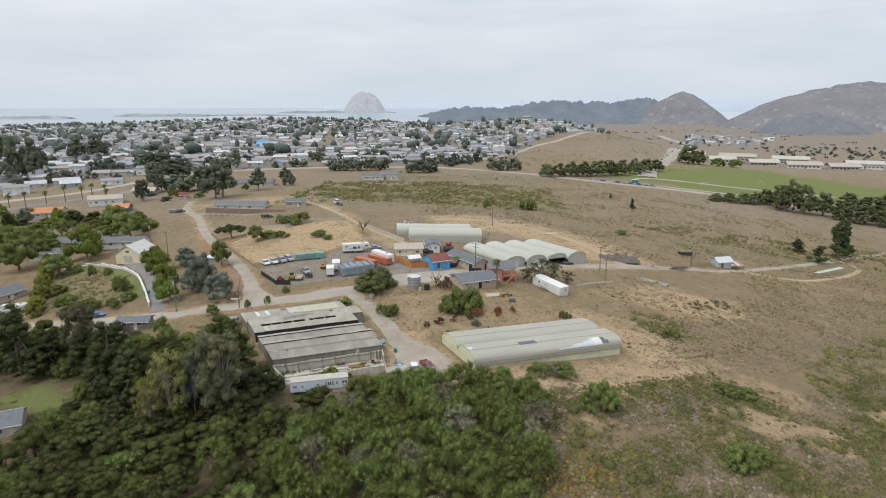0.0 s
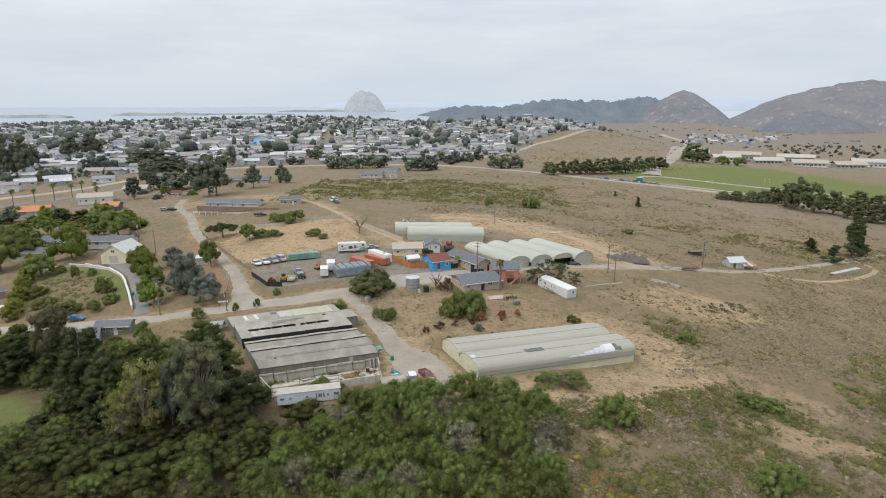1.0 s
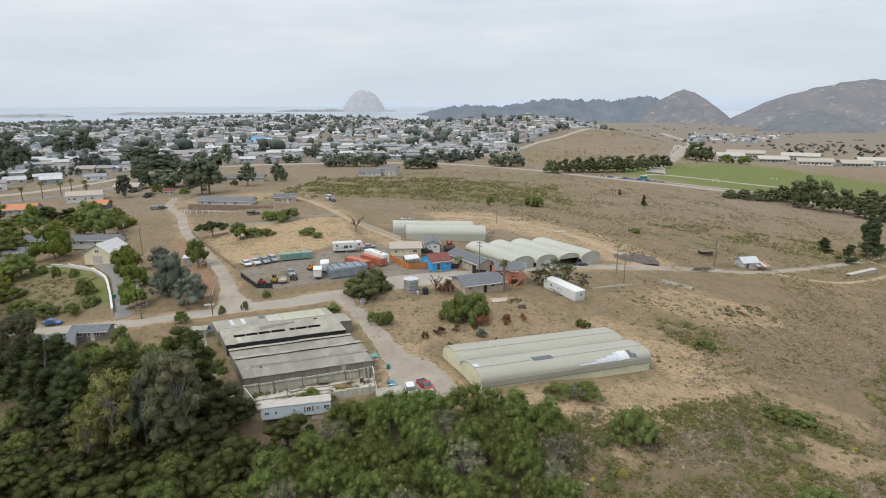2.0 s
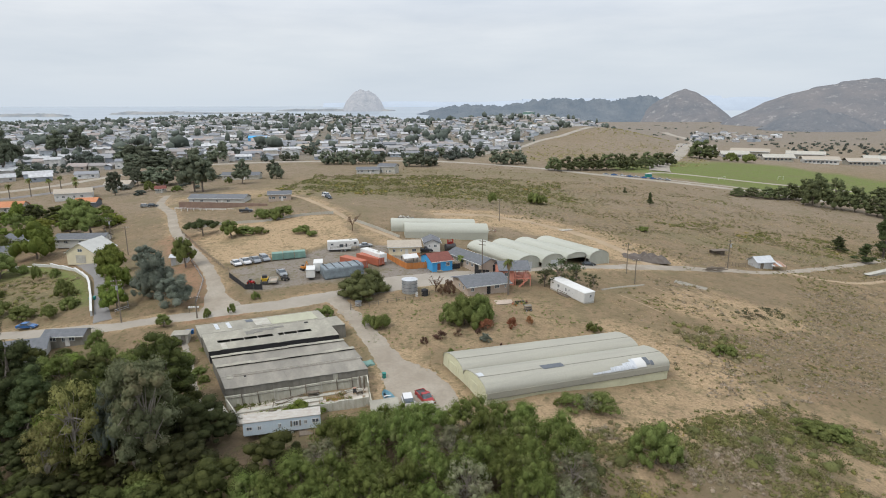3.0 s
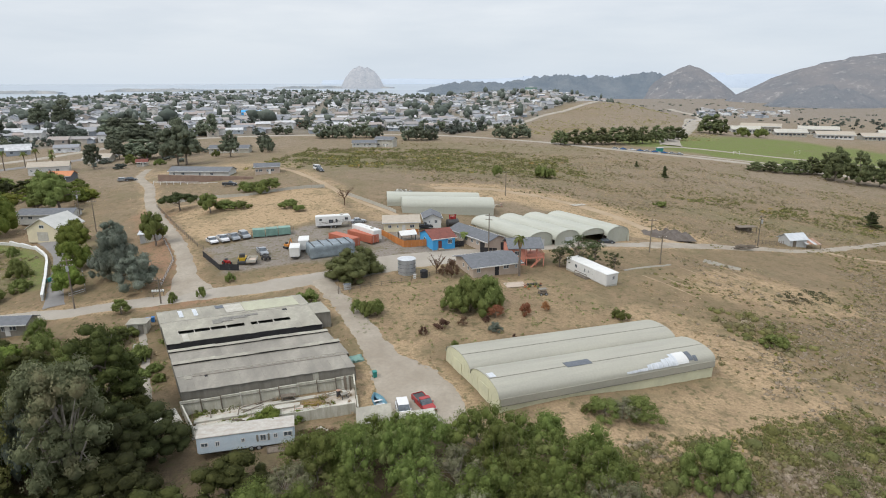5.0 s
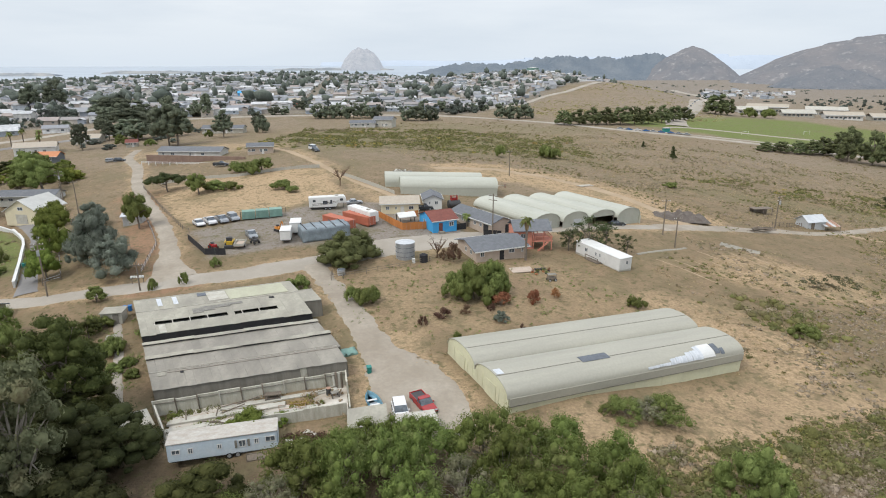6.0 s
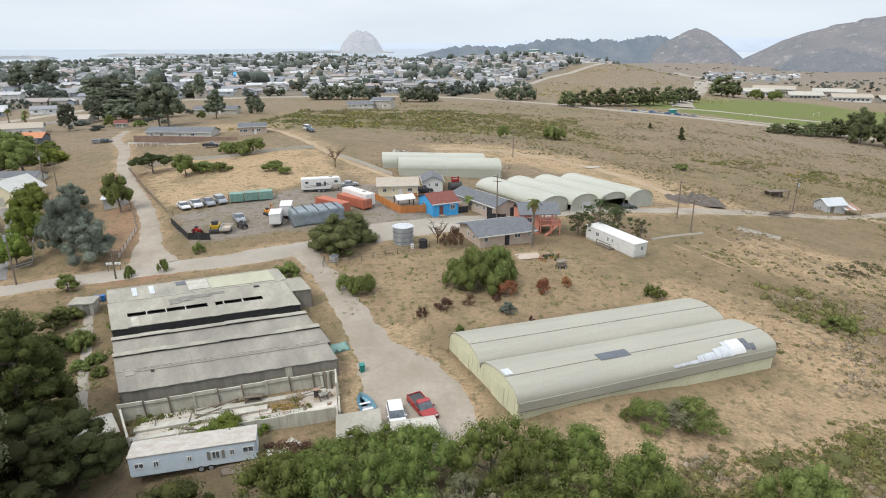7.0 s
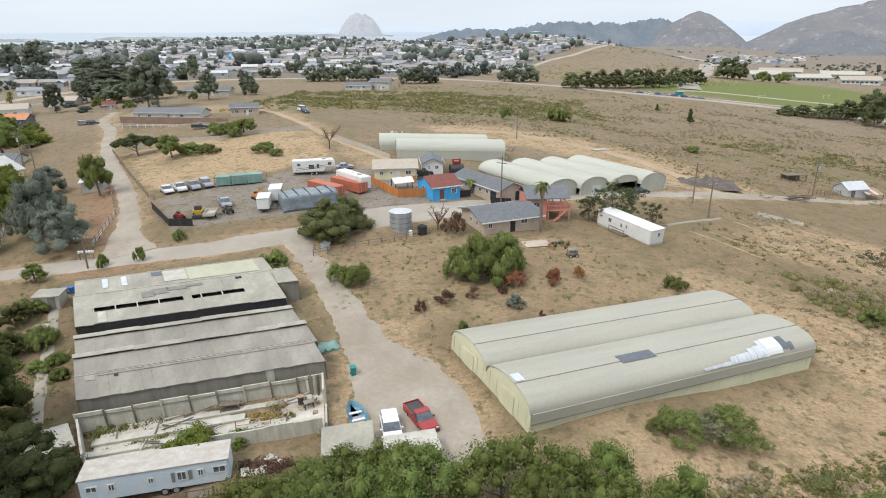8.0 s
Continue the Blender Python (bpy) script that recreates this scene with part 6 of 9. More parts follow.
PLANTS["oak"] = PLANTS["oak"] + [
    (-161.4, 237.3, 8.5, 5.5), (-72.4, 227.9, 6.8, 3.3), (-75.5, 197.6, 9.9, 3.3), (-61.1, 253.0, 5.2, 4.2), 
    (-129.3, 338.7, 22.5, 6.7), (-113.3, 366.0, 14.1, 4.8), (-106.3, 405.1, 10.9, 4.3), (-177.4, 375.7, 11.0, 4.0), (-173.6, 343.6, 13.8, 4.0), (-57.2, 142.3, 3.4, 2.0),
    (-53.4, 134.3, 4.0, 2.1), (-63.2, 155.6, 3.2, 1.9),
]
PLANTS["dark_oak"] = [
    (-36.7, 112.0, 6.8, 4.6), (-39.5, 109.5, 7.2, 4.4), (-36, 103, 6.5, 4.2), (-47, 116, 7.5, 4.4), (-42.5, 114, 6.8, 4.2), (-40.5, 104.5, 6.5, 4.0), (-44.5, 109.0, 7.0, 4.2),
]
PLANTS["garden"] = [
    (-50.5, 110.0, 11.5, 3.6), (-57, 108, 9.5, 3.4), (-140.3, 228.8, 13.9, 6.5), (-200.5, 271.7, 9.1, 5.9), (-192.1, 275.0, 7.6, 7.0), (-175.0, 268.9, 6.8, 6.2),
    (-166.4, 272.3, 7.3, 5.8), (-154.7, 272.8, 6.7, 5.5), (-182.3, 290.0, 5.8, 5.5), (-195.3, 290.6, 6.5, 5.9), (-209.5, 295.1, 6.7, 5.5), (-134.3, 268.8, 7.7, 6.3),
    (-171.3, 290.6, 8.0, 6.4), (-154.4, 282.4, 7.6, 6.2), (-89.6, 184.9, 7.9, 3.6), (-98.0, 200.5, 8.0, 3.9), (-80.9, 169.3, 6.5, 3.1), (-105.0, 211.6, 7.1, 3.9),
    (-86.8, 176.9, 5.2, 2.9),
]
PLANTS["garden"] = PLANTS["garden"] + [
    (-23.6, 116.6, 3.2, 2.2), (-20.2, 118.0, 1.7, 1.0), (-25.6, 115.8, 2.2, 1.6),
]
PLANTS["ashen"] = [
    (23.5, 118.9, 3.0, 2.5),
]
PLANTS["silver"] = [
    (-48.8, 107.3, 13.6, 2.6), (-65.4, 166.8, 8.6, 4.7), (-73.2, 174.6, 12.2, 4.7), (-90.4, 204.4, 7.0, 3.9), (-76.2, 175.4, 8.2, 3.5), (8.3, 143.5, 2.0, 1.2),
]
PLANTS["shrub"] = [
    (-56.7, 145.0, 2.6, 2.0), (-51.0, 137.6, 2.6, 1.9), (-46.4, 133.6, 1.2, 1.2), (-44.5, 130.4, 1.3, 1.1), (-47.5, 131.5, 1.5, 1.5), (-52, 132, 1.8, 1.8),
    (-55, 135, 2.2, 2.2), (-24.4, 116.9, 2.4, 1.9), (-107.6, 190.3, 4.0, 1.9), (-103.6, 185.8, 4.3, 2.7), (-124.5, 204.9, 5.3, 1.6), (-120.0, 206.7, 2.9, 1.6),
    (-135.3, 213.9, 3.0, 2.0), (-116.0, 175.9, 4.7, 4.1), (-106.3, 171.4, 3.7, 3.4), (-98.7, 170.1, 3.2, 2.3), (-96.8, 175.9, 2.8, 2.6), (-129.6, 191.8, 3.3, 3.4),
    (-68.7, 232.0, 3.1, 3.5), (-63.5, 231.2, 2.7, 2.6),
]
PLANTS["shrub"] = PLANTS["shrub"] + [
    (-68.4, 253.4, 4.2, 3.9), (-49.2, 230.7, 2.6, 3.2), (-44.8, 226.8, 1.9, 2.3), (-63.7, 250.6, 4.8, 3.6), (-14.5, 150.7, 3.4, 2.1), (-16.5, 151.7, 2.9, 1.7),
    (-13.0, 151.7, 2.9, 1.5), (-27.1, 157.0, 2.8, 2.6), (32.8, 152.4, 2.2, 1.7), (59.0, 146.4, 2.3, 2.4), (22.5, 303.1, 5.4, 2.6), (43.6, 313.5, 6.2, 3.6),
    (47.6, 316.1, 5.0, 3.4), (299.2, 657.2, 9.9, 6.8), (316.9, 655.2, 9.9, 8.3), (84.1, 276.4, 2.3, 2.8), (-50.0, 136.1, 2.8, 1.6), (-46.4, 133.0, 1.6, 1.2),
    (-44.3, 130.3, 1.3, 1.1), (-54.8, 159.7, 2.3, 0.9),
]
PLANTS["shrub"] = PLANTS["shrub"] + [
    (-49.6, 161.1, 2.7, 0.9), (-46.5, 169.1, 2.2, 1.1), (-25.2, 135.3, 0.9, 0.6), (1.3, 136.7, 1.6, 0.9),
]
PLANTS["thicket"] = [
    (-13.2, 108.6, 5, 3.0), (-11.0, 110.0, 5, 3.0), (-9.0, 111.2, 4.6, 2.8), (-6.5, 111.7, 4.4, 2.6), (-4.0, 111.7, 4.6, 2.8), (-14.3, 107.4, 5, 3),
]
PLANTS["flat"] = [
    (-84.7, 234.7, 6.1, 5.1), (-302.0, 418.0, 36.0, 9.0), (-291.0, 426.0, 33.0, 8.5), (-343.5, 507.1, 20.0, 9.0), (-340.5, 561.0, 23.0, 8.0), (-326.0, 572.0, 24.0, 10.0),
    (-238.0, 480.0, 13.0, 8.0), (-229.0, 476.0, 15.5, 9.0), (-219.0, 474.0, 15.0, 9.0), (-208.0, 475.0, 12.5, 8.0), (-168.8, 376.3, 11.0, 6.0),
    (-160.0, 371.0, 11.0, 6.0), (-153.0, 378.0, 15.5, 6.5), (-145.5, 381.0, 14.5, 6.5), (-191.6, 397.5, 11.0, 5.0), (-166.0, 483.0, 17.0, 4.5), (-125.4, 339.1, 21.3, 7.6),
]
PLANTS["shrub_tree"] = [
    (-20.3, 172.2, 6.3, 6.3),
]
PLANTS["bush"] = [
    (30.6, 105.9, 6.4, 3.7), (52.1, 92.7, 4.6, 3.1), (55.6, 95.2, 3.0, 3.0), (61.5, 118.5, 2.2, 3.2), (65.0, 117.8, 2.0, 2.6), (4.4, 152.8, 6.8, 4.0), (7.9, 154.4, 7.0, 3.4), (1.4, 153.6, 4.8, 3.2),
]
PLANTS["scrub"] = [
    (21.3, 119.0, 2.6, 2.5), (26.2, 119.5, 2.9, 3.0), (19.1, 119.2, 1.3, 1.2),
]
PLANTS["rust"] = [
    (8.9, 149.8, 2.8, 1.9), (14.6, 151.3, 2.9, 1.3), (18.7, 153.7, 2.3, 0.9),
]
PLANTS["brown"] = [
    (-4.1, 142.3, 1.8, 0.9), (-0.8, 144.5, 2.0, 1.4), (3.0, 146.5, 1.8, 1.0), (7.1, 147.9, 1.3, 0.8), (1.2, 172.3, 4.5, 1.8), (-0.6, 173.1, 2.7, 1.1),
    (11.5, 141.0, 1.1, 0.5),
]
PLANTS["feather"] = [
    (31.5, 184.0, 7.6, 4.6), (36.2, 186.5, 6.2, 3.0), (27.0, 183.0, 5.2, 3.4), (40.2, 183.6, 4.2, 2.0),
]
PLANTS["cypress"] = [
    (185.4, 274.1, 20.4, 6.1), (193.3, 280.8, 16.9, 4.3), (169.5, 262.5, 8.1, 4.5), (169.8, 279.8, 6.5, 4.1), (110.8, 348.1, 7.2, 2.1), (107.5, 382.9, 3.9, 1.5),
]
PLANTS["pine"] = [
    (-86.8, 474.8, 11.3, 5.5), (-79.5, 479.4, 11.9, 5.5), (-71.5, 480.5, 11.9, 5.5), (-63.6, 481.6, 12.3, 5.5), (-55.6, 482.9, 12.3, 5.5), (-47.9, 488.0, 10.5, 4.6),
    (-25.1, 473.4, 11.1, 5.8), (-16.3, 475.1, 12.1, 6.8), (-8.3, 480.3, 9.4, 5.0), (41.3, 502.5, 12.8, 6.2), (51.0, 504.9, 12.9, 6.7), (60.3, 511.2, 12.1, 5.9),
    (-100.5, 390.1, 11.0, 3.8), (81.9, 473.8, 10.3, 5.9), (92.3, 476.6, 11.4, 6.4), (103.5, 483.1, 12.5, 6.6), (114.3, 486.4, 12.7, 6.6), (125.3, 489.9, 13.8, 7.2),
    (137.5, 497.4, 13.1, 6.8), (150.1, 505.5, 13.4, 7.0),
]
PLANTS["pine"] = PLANTS["pine"] + [
    (164.6, 518.5, 13.8, 6.7), (179.0, 532.6, 13.2, 6.9), (195.3, 553.4, 11.4, 6.7), (272.3, 670.6, 21.2, 12.3), (281.1, 664.3, 16.9, 8.2),
]
PLANTS["grove"] = [
    (222.0, 386.0, 17.5, 6.4), (232.5, 381.0, 19.5, 6.8), (227.0, 399.8, 15.0, 6.5), (243.0, 379.0, 16.0, 6.2), (252.8, 432.6, 15.2, 6.3), (220.2, 405.5, 10.8, 6.0),
    (211.7, 402.3, 8.8, 5.4), (203.2, 402.5, 7.8, 5.2), (193.7, 402.8, 6.6, 5.0), (185.5, 403.6, 5.6, 4.6), (249.1, 368.1, 11.9, 6.8), (258.6, 361.4, 12.8, 7.2),
    (268.7, 357.7, 13.6, 7.4), (276.3, 349.4, 14.4, 7.6), (279.4, 409.5, 11.6, 8.0), (291.5, 404.2, 10.7, 8.0), (308.3, 408.6, 13.1, 9.2), (290.8, 358.4, 14.1, 8.4),
]

# ---- leaves, crowns, trunks ----
_b = bmesh.new()
bmesh.ops.create_icosphere(_b, subdivisions=1, radius=1.0)
ICO_V = np.array([v.co[:] for v in _b.verts])
ICO_F = np.array([[v.index for v in f.verts] for f in _b.faces])
_b.free()


def raw_mesh(name, V, F, mat, smooth=False):
    """A mesh from arrays: V points, F a list of face arrays of equal width."""
    me = bpy.data.meshes.new(name)
    me.vertices.add(len(V))
    me.vertices.foreach_set("co", np.asarray(V, np.float32).ravel())
    loops = np.concatenate([f.ravel() for f in F])
    sizes = np.concatenate([np.full(len(f), f.shape[1]) for f in F])
    me.loops.add(len(loops))
    me.loops.foreach_set("vertex_index", loops.astype(np.int32))
    me.polygons.add(len(sizes))
    me.polygons.foreach_set("loop_start", np.concatenate([[0], np.cumsum(sizes)[:-1]]).astype(np.int32))
    if smooth:
        me.polygons.foreach_set("use_smooth", np.ones(len(sizes), bool))
    me.update(calc_edges=True)
    me.validate()
    me.materials.append(mat)
    return me


def leaf_quads(r, P, N, size, droop=0.0, ruffle=0.34):
    """One small bent leaf spray at each point P, facing about N."""
    n_ = len(P)
    N = N + r.normal(0, ruffle, (n_, 3))
    N /= np.linalg.norm(N, axis=1, keepdims=True) + 1e-9
    T = np.cross(N, r.normal(0, 1, (n_, 3)))
    T /= np.linalg.norm(T, axis=1, keepdims=True) + 1e-9
    T[:, 2] -= droop
    B = np.cross(N, T)
    s = (size * r.uniform(0.55, 1.35, n_))[:, None]
    a, b_ = T * s * 0.75, B * s * 0.42
    V = np.stack([P - a, P + 0.35 * a + b_, P + a - b_], 1).reshape(-1, 3)
    return V, np.arange(3 * n_).reshape(-1, 3)


def crown(name, r, clumps, leaf, per, mat, core=0.88, droop=0.0, under=0.2, ruffle=0.42, spread_=0.42):
    """Clumps (x, y, z, radius, flatness): a rough inner body and many leaf sprays on it."""
    Vs, Q, Tn, off = [], [], [], 0
    for cx, cy, cz, cr, fl in clumps:
        c_ = np.array([cx, cy, cz])
        if core:
            v = ICO_V * cr * core * r.uniform(0.8, 1.08, (len(ICO_V), 1)) * np.array([1, 1, fl]) + c_
            Vs.append(v)
            Tn.append(ICO_F + off)
            off += len(v)
        k = max(6, int(per * cr * cr))
        d = r.normal(0, 1, (k, 3))
        d[:, 2] = np.where(r.uniform(0, 1, k) < under, d[:, 2], np.abs(d[:, 2]))
        d /= np.linalg.norm(d, axis=1, keepdims=True)
        p = c_ + d * cr * (0.78 + spread_ * r.uniform(0, 1, (k, 1)) ** 1.4) * np.array([1, 1, fl])
        v, q = leaf_quads(r, p, d, leaf, droop, ruffle)
        Vs.append(v)
        Q.append(q + off)
        off += len(v)
    return raw_mesh(name, np.concatenate(Vs), ([np.concatenate(Tn)] if Tn else []) + [np.concatenate(Q)], mat, True)


def dome(r, H, R, foot, n_, cr, fl=0.85, lift=0.45):
    """Clumps on an uneven dome."""
    out = []
    ph = r.uniform(0, 6.28, 3)
    for i in range(n_):
        a, u = r.uniform(0, 6.283), math.sqrt(r.uniform(0, 1))
        w = 1 + 0.16 * math.sin(2 * a + ph[0]) + 0.12 * math.sin(3 * a + ph[1])
        top = foot + (H - foot - cr * 0.7) * math.sqrt(max(0.02, 1 - (0.97 * u) ** 2)) * (1 + 0.08 * math.sin(5 * a + ph[2]))
        z = top - (top - foot) * lift * r.uniform(0, 1) ** 1.6
        out.append((math.cos(a) * u * (R - cr * 0.6) * w, math.sin(a) * u * (R - cr * 0.6) * w, max(z, cr * 0.45), cr * r.uniform(0.5, 1.35), fl * r.uniform(0.75, 1.15)))
    return out


def spire(r, H, R, foot, n_, cr, lean=0.0):
    out = []
    for i in range(n_):
        f = r.uniform(0, 1) ** 0.8
        z = foot + (H - foot - cr * 0.5) * f
        w = R * (1 - f) ** 0.65 * (0.75 + 0.35 * math.sin(9 * f + r.uniform(0, 1.5)))
        a, u = r.uniform(0, 6.283), r.uniform(0.25, 1)
        out.append((math.cos(a) * u * w + lean * f, math.sin(a) * u * w, z, cr * r.uniform(0.6, 1.1) * (1.15 - 0.5 * f), 0.62))
    return out


def airy(r, H, R, foot, n_, cr):
    """A tall open crown: loose clumps at the ends of limbs."""
    out = []
    for i in range(n_):
        a, f = r.uniform(0, 6.283), r.uniform(0, 1)
        z = foot + (H - foot) * f
        w = R * (0.45 + 0.6 * math.sin(math.pi * (0.15 + 0.75 * f))) * r.uniform(0.25, 1.0)
        out.append((math.cos(a) * w, math.sin(a) * w, z, cr * r.uniform(0.6, 1.25), r.uniform(0.8, 1.2)))
    return out


def trunk_mesh(name, r, H, girth, limbs, clumps, mat):
    bm = bmesh.new()
    p = Vector((0, 0, -0.6))
    k = 5
    pts = [p]
    for i in range(1, k + 1):
        pts.append(Vector((r.normal(0, 0.05) * H * 0.3, r.normal(0, 0.05) * H * 0.3, H * i / k)))
    for i in range(k):
        rod(bm, pts[i], pts[i + 1], girth * (1 - i / k * 0.7), girth * (1 - (i + 1) / k * 0.7), 7)
    for c_ in list(clumps)[:limbs]:
        s = pts[1 + int(r.integers(0, k - 1))]
        e = Vector(c_[:3])
        mid = s.lerp(e, 0.5) + Vector((0, 0, 0.08 * (e - s).length))
        rod(bm, s, mid, girth * 0.42, girth * 0.26, 5)
        rod(bm, mid, e, girth * 0.26, girth * 0.09, 5)
    me = bpy.data.meshes.new(name)
    bm.to_mesh(me)
    bm.free()
    me.materials.append(mat)
    return me


TREES = {}


def tree_kind(kind, variants, H, R, make, leaf, per, mat, bark=None, girth=0.25, limbs=8, core=0.8, droop=0.0, trunk_h=0.6, ruffle=0.42, spread_=0.42):
    for v in range(variants):
        r = np.random.default_rng(abs(sum(map(ord, kind))) * 31 + v)
        cl = make(r)
        c_ = crown("crown", r, cl, leaf, per, mat, core, droop, 0.2, ruffle, spread_)
        t_ = trunk_mesh("trunk", r, H * trunk_h, girth, limbs, cl, bark) if bark else None
        TREES.setdefault(kind, []).append((H, R, c_, t_))


tree_kind("oak", 5, 7.0, 4.0, lambda r: dome(r, 7, 4, 1.4, 50, 0.98, lift=0.5), 0.17, 105, LEAF_LIVE, BARK, 0.32, 6, 0.84)
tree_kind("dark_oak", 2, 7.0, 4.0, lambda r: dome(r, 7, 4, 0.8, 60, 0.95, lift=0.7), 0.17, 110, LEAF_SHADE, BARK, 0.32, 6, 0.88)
tree_kind("oak_mid", 3, 7.0, 4.0, lambda r: dome(r, 7, 4, 1.2, 44, 1.05, lift=0.6), 0.27, 70, LEAF_OAK, BARK, 0.32, 6, 0.88)
tree_kind("oak_far", 3, 7.0, 4.0, lambda r: dome(r, 7, 4, 0.6, 18, 1.3, 0.9, 0.8), 0.55, 26, LEAF_FAR_HAZE, BARK, 0.3, 0, 0.9)
tree_kind("thicket", 6, 6.5, 4.2, lambda r: dome(r, 6.5, 4.2, 0.9, 56, 0.85, 1.05, lift=0.5), 0.17, 128, LEAF_THICKET, PALE_BARK, 0.12, 12, 0.66, ruffle=0.6, spread_=0.62)
tree_kind("ashen", 3, 6.2, 4.0, lambda r: dome(r, 6.2, 4.0, 0.9, 52, 0.75, lift=0.6), 0.14, 150, LEAF_GREY, PALE_BARK, 0.13, 46, 0.5)
tree_kind("euc", 3, 13.0, 3.8, lambda r: airy(r, 12.5, 3.8, 3.0, 96, 0.85), 0.19, 150, LEAF_EUC, PALE_BARK, 0.30, 30, 0.7, 0.35, 0.85)
tree_kind("cypress", 3, 10.0, 3.2, lambda r: spire(r, 10, 3.2, 1.2, 52, 1.0), 0.28, 120, LEAF_DARK, BARK, 0.26, 10, 0.85, 0.1, 0.9)
tree_kind("willow", 2, 11.0, 3.4, lambda r: airy(r, 10.4, 3.4, 2.4, 76, 0.75), 0.19, 150, LEAF_WILLOW, PALE_BARK, 0.2, 40, 0.5, 0.3, 0.85)
tree_kind("big_cypress", 3, 12.0, 4.8, lambda r: [(x * (1.15 - 0.55 * z / 12), y * (1.15 - 0.55 * z / 12), z, c, 0.6) for x, y, z, c, f in dome(r, 12, 4.8, 0.6, 130, 0.95, lift=0.9)], 0.19, 110, LEAF_DARK, BARK, 0.4, 14, 0.85, 0.15, 0.85)
tree_kind("dark_pine", 2, 11.0, 5.0, lambda r: dome(r, 11, 5.0, 3.5, 96, 0.95, 0.6, 0.8), 0.18, 130, LEAF_LIVE, BARK, 0.34, 20, 0.85, 0.0, 0.75)
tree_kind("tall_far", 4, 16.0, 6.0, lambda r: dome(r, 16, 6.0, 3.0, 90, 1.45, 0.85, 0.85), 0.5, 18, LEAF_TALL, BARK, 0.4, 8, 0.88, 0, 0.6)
tree_kind("grove", 3, 11.0, 5.2, lambda r: dome(r, 11, 5.2, 0.8, 66, 1.2, 0.8, 0.85), 0.42, 36, LEAF_GROVE, BARK, 0.3, 6, 0.88, 0, 0.6)
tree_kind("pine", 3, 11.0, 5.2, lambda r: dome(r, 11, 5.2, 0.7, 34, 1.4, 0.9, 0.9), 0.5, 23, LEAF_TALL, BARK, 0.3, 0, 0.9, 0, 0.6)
tree_kind("flat", 2, 5.0, 4.2, lambda r: dome(r, 5, 4.2, 2.3, 40, 0.95, 0.7), 0.25, 130, LEAF_DARK, BARK, 0.24, 9, 0.9)
tree_kind("silver", 3, 8.5, 5.4, lambda r: dome(r, 8.5, 5.4, 0.8, 60, 1.25, lift=0.7), 0.25, 90, LEAF_SILVER, PALE_BARK, 0.22, 10, 0.85, 0.3)
tree_kind("shrub_tree", 2, 5.6, 5.0, lambda r: dome(r, 5.6, 5.0, 0.1, 130, 0.95, lift=0.95), 0.17, 170, LEAF_PEPPER, BARK, 0.22, 16, 0.88)
tree_kind("garden", 3, 4.5, 3.0, lambda r: dome(r, 4.5, 3.0, 0.5, 34, 0.85, lift=0.7), 0.22, 110, LEAF_BRIGHT, BARK, 0.16, 6, 0.88)
tree_kind("hedge", 2, 4.5, 3.0, lambda r: dome(r, 4.5, 3.0, 0.2, 44, 0.75, lift=0.9), 0.2, 110, LEAF_HEDGE, BARK, 0.12, 5, 0.88)
tree_kind("shrub", 4, 2.2, 2.2, lambda r: dome(r, 2.2, 2.2, 0.2, 34, 0.55, lift=0.6), 0.17, 190, LEAF_OAK, None, core=0.85)
tree_kind("bush", 3, 4.2, 4.0, lambda r: dome(r, 4.2, 4.0, 0.2, 70, 0.8, lift=0.7), 0.17, 190, LEAF_OAK, BARK, 0.12, 8, 0.85)
tree_kind("brown", 2, 2.0, 1.5, lambda r: dome(r, 2.0, 1.5, 0.2, 20, 0.45, lift=0.6), 0.13, 400, LEAF_RUST_BROWN, BARK, 0.05, 8, 0.6)
tree_kind("scrub", 3, 3.2, 3.2, lambda r: dome(r, 3.2, 3.2, 0.2, 40, 0.75, lift=0.6), 0.15, 260, LEAF_OAK, PALE_BARK, 0.06, 30, 0.6)
tree_kind("rust", 3, 2.0, 1.5, lambda r: dome(r, 2.0, 1.5, 0.2, 20, 0.45, lift=0.6), 0.14, 400, LEAF_RUST, BARK, 0.05, 8, 0.6)
tree_kind("feather", 3, 6.5, 3.0, lambda r: airy(r, 6.0, 3.0, 0.8, 50, 0.5), 0.2, 170, LEAF_DARK, BARK, 0.12, 40, 0.3, 0.2, 0.9)
